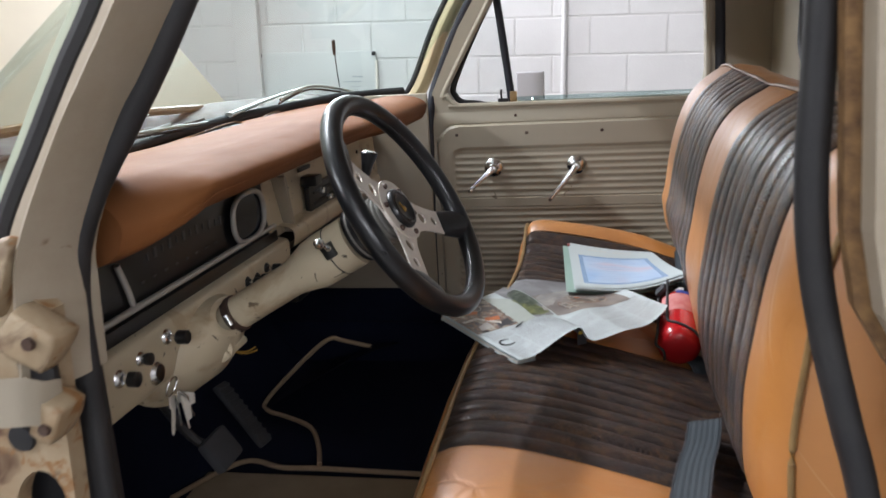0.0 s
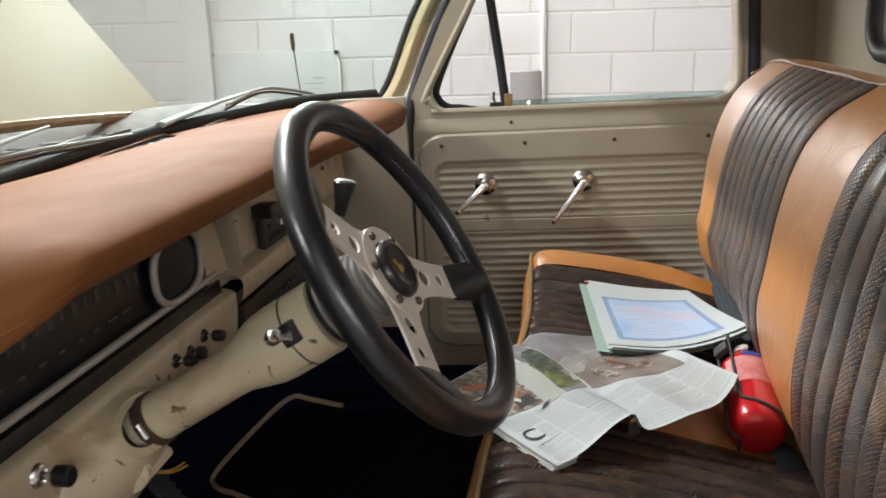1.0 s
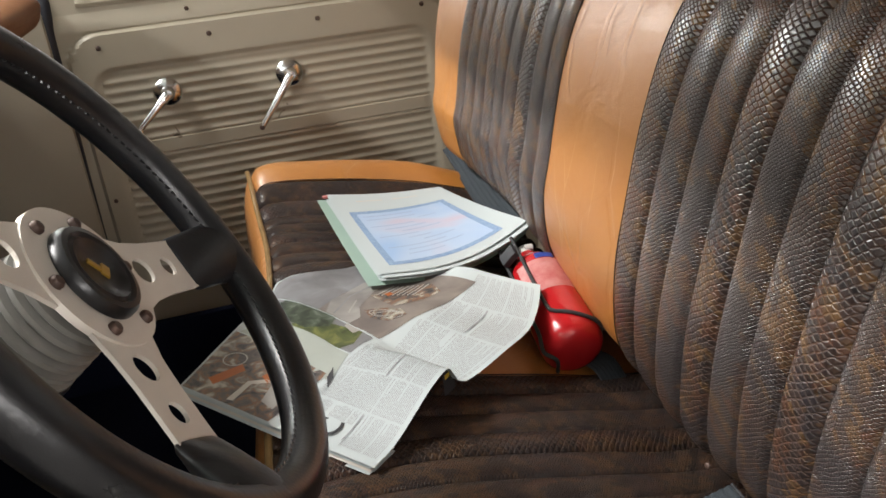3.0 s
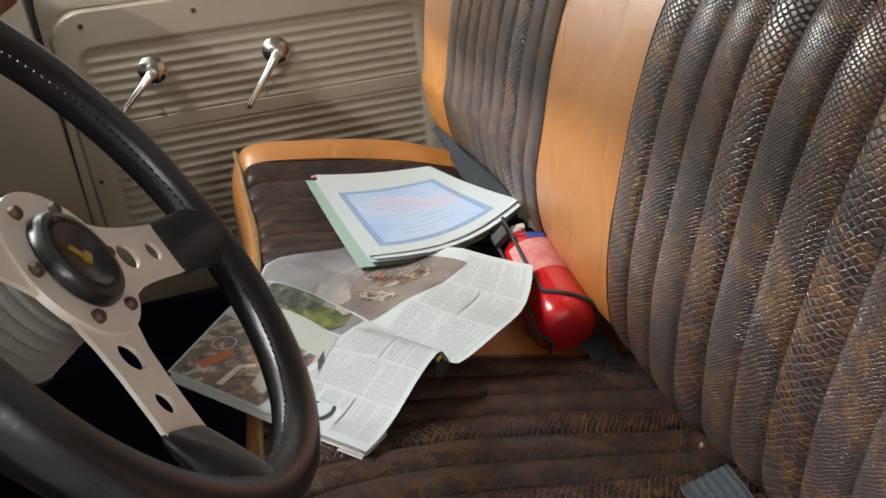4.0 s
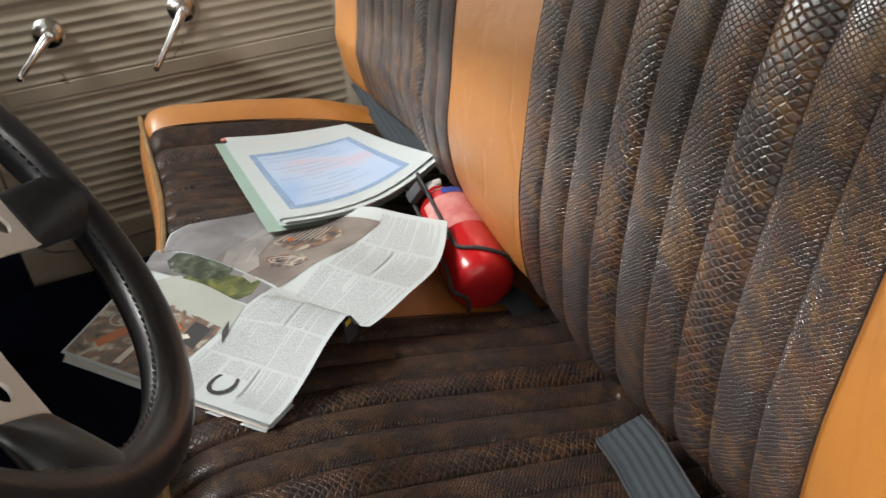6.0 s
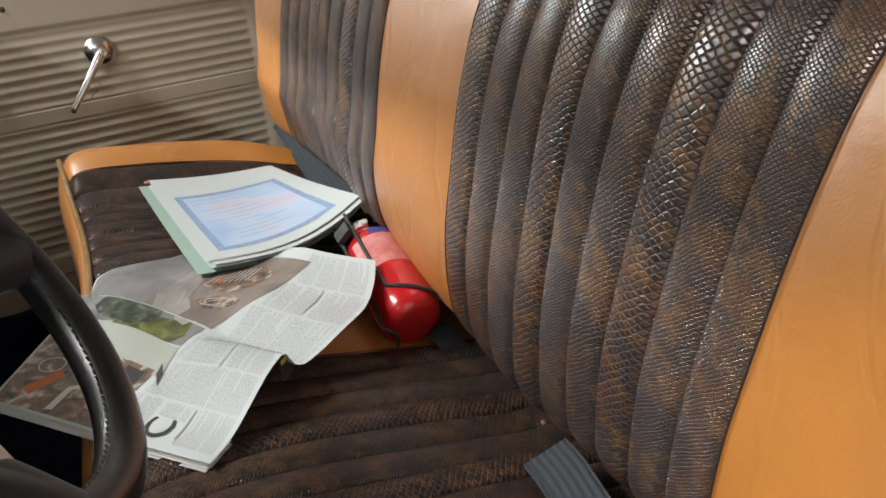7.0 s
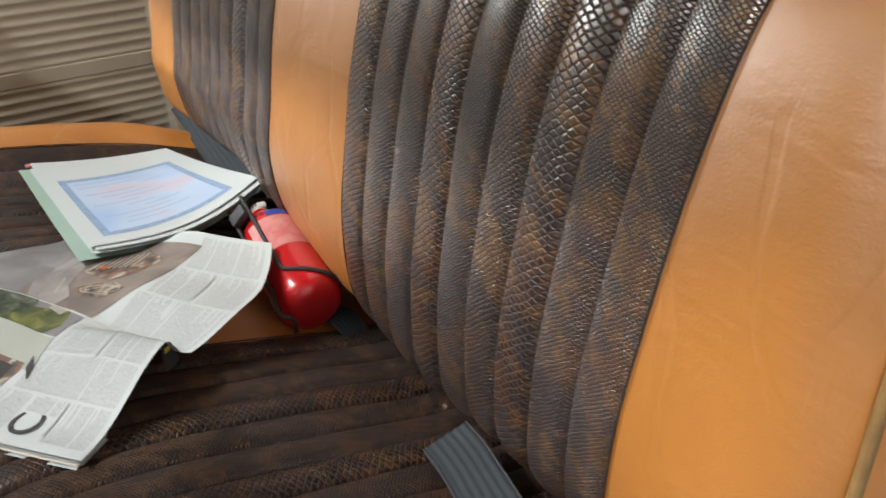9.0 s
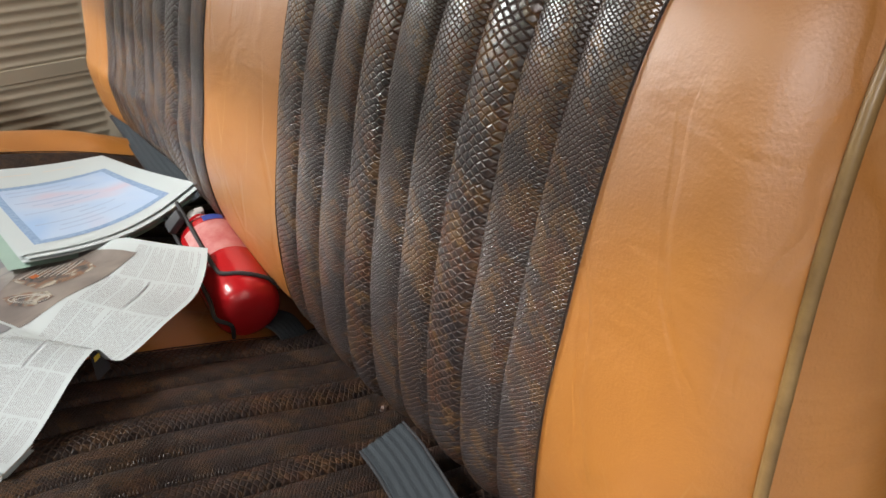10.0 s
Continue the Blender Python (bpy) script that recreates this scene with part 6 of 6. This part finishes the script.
for rs, rr, wd in ((0.0075, 0.0225, 0.0007), (0.0045, 0.0140, 0.0006)):
    ringl = [mag(0.2285 + rs * math.cos(t) + 0.0075 * math.sin(t), 0.147 - rr * math.sin(t), 0.0014) for t in [2 * math.pi * k / 28 for k in range(28)]]
    part("photo", tube(ringl, wd, 5, closed=True, flat=0.3), M_SILVER, right, "printed car wheel")
ringl = [mag(0.065 + 0.012 * math.cos(t), 0.240 + 0.014 * math.sin(t), 0.0014) for t in [2 * math.pi * k / 20 for k in range(20)]]
part("photo", tube(ringl, 0.0008, 5, closed=True, flat=0.3), M_SILVER, left, "printed handwheel")
for k in range(5):
    band([(0.078 + 0.0036 * k, 0.112 + 0.0012 * k), (0.094 + 0.0036 * k, 0.126 + 0.0012 * k)], [(0.0798 + 0.0036 * k, 0.1115 + 0.0012 * k), (0.0958 + 0.0036 * k, 0.1255 + 0.0012 * k)], M_INKDARK, "dark slanted headline stripe", left, 0.0013, 6, 2)


def text_block(s0, s1, r0, r1, host, step=0.0020, seed=1, mat=None):
    """Columns of print too small to read: rows of thin bars along the page."""
    rn = random.Random(seed)
    bm = bmesh.new()
    n = int((r1 - r0) / step)
    for k in range(n):
        r = r0 + step * k
        if rn.random() < 0.04:
            continue
        e = s1 if rn.random() > 0.12 else s0 + (s1 - s0) * rn.uniform(0.3, 0.9)
        q = s0
        while q < e - 0.002:
            w = min(rn.uniform(0.003, 0.009), e - q)
            m = 2
            lo = [bm.verts.new(mag(q + w * i / m, r, 0.00015)) for i in range(m + 1)]
            hi = [bm.verts.new(mag(q + w * i / m, r + step * 0.38, 0.00015)) for i in range(m + 1)]
            for i in range(m):
                bm.faces.new((lo[i], lo[i + 1], hi[i + 1], hi[i]))
            q += w + rn.uniform(0.0006, 0.0013)
    o = part("text_column", bm, mat or M_INK, host, "column of fine unreadable print")
    o["kind"] = "stuff"


for k, (a, b, c, d) in enumerate(((0.012, 0.064, 0.006, 0.050), (0.044, 0.064, 0.054, 0.088), (0.012, 0.064, 0.091, 0.126), (0.067, 0.118, 0.006, 0.122), (0.121, 0.182, 0.006, 0.050), (0.121, 0.183, 0.054, 0.126))):
    text_block(a, b, c, d, left, seed=k)
for k, (a, b, c, d) in enumerate(((0.104, 0.138, 0.140, 0.200), (0.104, 0.138, 0.215, 0.255))):
    text_block(a, b, c, d, left, seed=40 + k, step=0.0042)
for k, (a, b, c, d) in enumerate(((0.192, 0.242, 0.006, 0.104), (0.245, 0.293, 0.006, 0.048), (0.245, 0.293, 0.051, 0.096), (0.296, 0.343, 0.008, 0.084))):
    text_block(a, b, c, d, right, seed=20 + k)
for a, b, r in ((0.019, 0.062, 0.049), (0.117, 0.178, 0.0535), (0.246, 0.292, 0.0495)):
    band([(a, r), (b, r)], [(a, r + 0.0014), (b, r + 0.0014)], M_INK, "bold unreadable heading", left if a < 0.18 else right, 0.0012, 14, 1)
# the readable drop capital
cu = bpy.data.curves.new("capital", "FONT")
cu.body, cu.size, cu.extrude, cu.align_x, cu.align_y = "C", 0.040, 0.0002, "CENTER", "CENTER"
tmp = new("capital", cu)
dep = bpy.context.evaluated_depsgraph_get()
me = bpy.data.meshes.new_from_object(tmp.evaluated_get(dep))
bpy.data.objects.remove(tmp)
me.materials.append(M_INKDARK)
cap = new("drop_capital", me)
e1, e2 = -MV, MU
cap.matrix_world = Matrix(((e1.x, e2.x, 0, mag(0.028, 0.072)[0]), (e1.y, e2.y, 0, mag(0.028, 0.072)[1]), (0, 0, 1, mag(0.028, 0.072)[2] + 0.0012), (0, 0, 0, 1))) @ Matrix.Rotation(radians(90), 4, "Z")
cap.parent = left
cap["label"] = "large dark printed letter C"
# the dark inside page seen under the rolled fold
rows = []
for i in range(13):
    q = 0.158 + 0.026 * i / 12
    p = Vector(mag(q, 0.006))
    base = max(rest_z(p.x, p.y) + 0.003, 0.978)
    rows.append([(p.x, p.y, base + (p.z - 0.0008 - base) * k / 4) for k in range(5)])
inner = part("inner_page", grid(rows), M_INKDARK, magazine, "dark inside page under the fold")
p = Vector(mag(0.166, 0.005))
part("inner_print", box((0.008, 0.0008, 0.005), (0, 0, 0), 0.0003, Matrix.Translation((p.x, p.y, p.z - 0.009)) @ Matrix.Rotation(0.70, 4, "Z")), M_YELLOWINK, inner, "yellow print")

# ---- papers ----
papers = thing("document_pile", (0.14, 1.52, 0.97), "pile of white documents in a pale green card folder", "documents")
Q = [Vector((0.050, 1.668, 1.020)), Vector((0.236, 1.682, 0.992)), Vector((0.280, 1.412, 1.019)), Vector((0.066, 1.372, 1.006))]


def sheet_pt(u, v, lift=0.0, dx=0.0, dy=0.0, turn=0.0):
    """u: across the page, v: along it, on the sagging pile."""
    p = Q[0].lerp(Q[1], u).lerp(Q[3].lerp(Q[2], u), v)
    z = p.z + 0.004 - 0.012 * math.sin(math.pi * u) * (0.35 + 0.65 * v) * (1 - 0.2 * v) - 0.004 * math.sin(math.pi * v)
    bow = 0.022 * math.sin(math.pi * u) * v * v  # the near edge bows out
    p = p + Vector((0.10, -1.0, 0)) * bow
    c = Vector((0.15, 1.53, 0))
    q = Vector((p.x, p.y, 0)) - c
    q = Vector((q.x * math.cos(turn) - q.y * math.sin(turn), q.x * math.sin(turn) + q.y * math.cos(turn), 0)) + c
    return (q.x + dx, q.y + dy, z + lift)


rnd = random.Random(8)
for k in range(12):
    n = 18
    dx, dy, tn = (0, 0, 0) if k == 0 else (rnd.uniform(-0.003, 0.006), rnd.uniform(-0.011, 0.001), rnd.uniform(-0.016, 0.016))
    bm = grid([[sheet_pt(i / n, j / n, -0.0007 * k - (0.0003 if k else 0), dx, dy, tn) for i in range(n + 1)] for j in range(n + 1)])
    sh = part("sheet", bm, M_EDGE if k in (3, 7, 10) else M_PAPER, papers, "white document sheet")
    if k == 0:
        top = sh
bm = grid([[sheet_pt(-0.085 + 1.05 * i / 18, -0.03 + 1.045 * j / 18, -0.0115, 0.0, -0.004, 0.0) for i in range(19)] for j in range(19)])
part("folder", bm, M_FOLDER, papers, "pale green card folder")


def print_patch(u0, u1, v0, v1, mat, lift, name, label):
    n = 14
    bm = grid([[sheet_pt(u0 + (u1 - u0) * i / n, v0 + (v1 - v0) * j / n, lift * 0.3) for i in range(n + 1)] for j in range(n + 1)])
    return part(name, bm, mat, top, label)


U0, U1, V0, V1, BT = 0.08, 0.86, 0.25, 0.92, 0.045
print_patch(U0, U1, V0, V1, M_WASH, 0.0006, "certificate_wash", "pale blue and pink security print")
for a in ((U0, U1, V0, V0 + BT * 0.75), (U0, U1, V1 - BT * 0.75, V1), (U0, U0 + BT, V0, V1), (U1 - BT, U1, V0, V1)):
    print_patch(*a, M_BLUEINK, 0.0011, "certificate_border", "blue guilloche border")
rn = random.Random(2)
for k in range(12):
    v = V0 + 0.07 + 0.045 * k
    w = rn.uniform(0.12, 0.4)
    u = rn.uniform(U0 + 0.07, U1 - 0.1 - w) if k % 3 else U0 + 0.08
    print_patch(u, u + w, v, v + 0.008, M_FAINT, 0.0012, "print_line", "line of unreadable print")
for k in range(2):
    print_patch(0.20 + 0.3 * k, 0.42 + 0.3 * k, 0.10, 0.112, M_EDGE, 0.0008, "print_line", "faint heading")
part("pink_tab", box((0.012, 0.010, 0.003), (0.050, 1.676, 1.018), 0.001), M_LABEL, papers, "pink paper tab")

# ---- fire extinguisher in its wire bracket ----
EA, EB = Vector((0.243, 1.188, 0.946)), Vector((0.262, 1.372, 0.985))
EM = look(EA, EB) @ Matrix.Rotation(math.pi, 4, "X")
ext = thing("fire_extinguisher", (0.25, 1.28, 0.93), "small red fire extinguisher in a black wire bracket", "fire extinguisher")
part("cylinder", lathe([(0.0, 0.001), (0.012, 0.0015), (0.022, 0.003), (0.030, 0.0065), (0.0350, 0.012), (0.0378, 0.020), (0.0385, 0.029), (0.0385, 0.135), (0.036, 0.150), (0.028, 0.166), (0.017, 0.176), (0.013, 0.180), (0.013, 0.192), (0.0, 0.192)], 40, EM), M_RED, ext, "glossy red cylinder")


def wrap(a0, a1, z0, z1, r, mat, name, label):
    rows = [[EM @ Vector((r * math.cos(a0 + (a1 - a0) * i / 16), r * math.sin(a0 + (a1 - a0) * i / 16), z0 + (z1 - z0) * j / 4)) for i in range(17)] for j in range(5)]
    return part(name, grid(rows), mat, ext, label)


def ext_angle(d):
    q = EM.inverted().to_3x3() @ Vector(d)
    return math.atan2(q.y, q.x)


UP = ext_angle((0, 0, 1))
SID = ext_angle((-1, 0, 0))
sg = 1 if ((SID - UP + math.pi) % (2 * math.pi) - math.pi) > 0 else -1
wrap(UP - sg * 1.3, UP + sg * 0.9, 0.080, 0.138, 0.0389, M_LABEL, "label", "scuffed pale red label with worn print")
wrap(UP - sg * 0.5, UP + sg * 0.15, 0.140, 0.150, 0.0384, M_BLUEPATCH, "blue_mark", "small blue mark")
vm = EM @ Matrix.Translation((0, 0, 0.19))
part("valve", lathe([(0.0, 0.0), (0.012, 0.0), (0.012, 0.012), (0.009, 0.02), (0.0, 0.022)], 16, vm), M_WHITEPL, ext, "white plastic valve")
part("trigger", box((0.012, 0.034, 0.008), (0, 0, 0), 0.003, vm @ Matrix.Translation((0.004, 0, 0.016)) @ Matrix.Rotation(0.5, 4, "X")), M_WHITEPL, ext, "white trigger")
bracket = part("wire_bracket", tube(spline([EM @ Vector((0.0405 * math.cos(UP + sg * a), 0.0405 * math.sin(UP + sg * a), z)) for a, z in ((0.55, 0.195), (0.55, 0.15), (0.55, 0.10), (0.52, 0.052), (0.42, 0.040), (0.0, 0.028), (-0.6, 0.018), (-1.1, 0.014))], 50), 0.0024, 8), M_RUBBER, ext, "black bent wire")
part("wire_bracket", tube(spline([EM @ Vector((0.0405 * math.cos(UP + sg * a), 0.0405 * math.sin(UP + sg * a), z)) for a, z in ((1.15, 0.195), (1.15, 0.15), (1.15, 0.09), (1.15, 0.045), (1.17, 0.025), (1.3, 0.003))] + [EM @ Vector((0.026 * math.cos(UP + sg * 1.5), 0.026 * math.sin(UP + sg * 1.5), -0.004)), EM @ Vector((0.030 * math.cos(UP + sg * 2.2), 0.030 * math.sin(UP + sg * 2.2), -0.003))], 50), 0.0024, 8), M_RUBBER, ext, "black bent wire")
part("buckle", box((0.010, 0.024, 0.020), (0, 0, 0), 0.003, EM @ Matrix.Rotation(UP + sg * 0.85, 4, "Z") @ Matrix.Translation((0.043, 0, 0.165))), M_GREYRUB, ext, "grey toggle buckle")

# ---- seat belts ----
def belt(path, w, side, label, thick=0.0022):
    t = thing("seat_belt", path[0], label, "seat belt", "seat belts")
    pts = spline(path, 24)
    s = Vector(side).normalized()
    up = Vector((0, 0, 1))
    bm = grid([[p + s * (w * (k / 24 - 0.5)) + up * ((0.0007 if k % 4 in (1, 2) else 0.0) - (thick if k in (0, 24) else 0)) for k in range(25)] for p in pts])
    part("webbing", bm, M_BELT, t, "woven grey webbing")
    for q in (-0.5, 0.5):
        part("selvedge", tube([p + s * (w * q) + up * -0.0004 for p in pts], 0.0013, 6), M_GREYRUB, t, "darker woven selvedge")
    return t


b1 = belt([(0.2525, 0.950, 0.933), (0.247, 0.915, 0.937), (0.238, 0.871, 0.936), (0.22, 0.80, 0.942), (0.20, 0.70, 0.946)], 0.047, (1, 0.06, 0.12), "blue-grey seat belt end lying in the crease", 0.005)
b2 = belt([(0.262, 1.224, 0.922), (0.269, 1.207, 0.925), (0.278, 1.192, 0.921), (0.288, 1.178, 0.898)], 0.030, (1, 0.3, 0.1), "blue-grey seat belt tucked in the seat crease")
b3 = belt([(0.330, 1.90, 0.998), (0.322, 1.81, 0.990), (0.312, 1.71, 0.980), (0.305, 1.61, 0.970), (0.300, 1.50, 0.962)], 0.045, (1, 0, 0.45), "dark seat belt lying along the crease")
rv = tagged(part("seat_rivet", lathe([(0.0, 0.003), (0.003, 0.002), (0.004, 0.0)], 12, pose(0.2835, 0.997, 0.919, 0, -60, 0)), M_BOLT), "small dull rivet in the seat crease", "rivet")

# ---- ceiling lights: unseen battens, added where the lamps stand ----
for x, y, zl, tw in ((-1.55, 1.9, 3.44, 90), (-2.6, -1.5, 2.99, 90), (-1.7, 4.0, 2.59, -30), (-3.5, 0.85, 3.24, 90), (-3.5, 2.35, 3.24, 90), (1.15, -2.6, 2.39, 0)):
    f = thing("lamp_batten", (x, y, zl), "white batten added out of view at a lamp", "ceiling light", "ceiling lights")
    tm = Matrix.Translation((x, y, zl + 0.04)) @ Matrix.Rotation(radians(tw), 4, "Z")
    part("batten", box((1.44, 0.09, 0.05), tm.translation, 0.01, Matrix.Rotation(radians(tw), 4, "Z")), M_WALL, f, "white batten")
    for sx in (-0.5, 0.5):
        a = tm @ Vector((sx, 0, 0.02))
        part("hanger", tube([a, (a.x, a.y, 4.16)], 0.004, 6, up=(0, 1, 0)), M_ALU, f)

# ---- wall blocks ----
BL, BHT = 0.406, 0.203


def block_mesh(k):
    rn = random.Random(k)
    bm = box((BL - 0.007, 0.03, BHT - 0.007), (0, 0, 0), 0.004, seg=1)
    for v in bm.verts:
        v.co += Vector((rn.uniform(-0.001, 0.001), rn.uniform(-0.001, 0.001), rn.uniform(-0.001, 0.001)))
    me = bpy.data.meshes.new("block")
    bm.to_mesh(me)
    bm.free()
    me.materials.append(M_WALL)
    return me


kinds = [block_mesh(k) for k in range(6)]
rn = random.Random(9)
for row in range(2, 14):
    for c in range(-10, 9):
        x = c * BL + (row % 2) * BL / 2 + 0.08
        z = row * BHT + 0.085
        if not -3.4 < x < 2.0:
            continue
        b = new("block", rn.choice(kinds))
        b.parent = wall_side
        b.matrix_parent_inverse = Matrix()
        b.location = (x, 0.004 + rn.uniform(-0.001, 0.001), z)
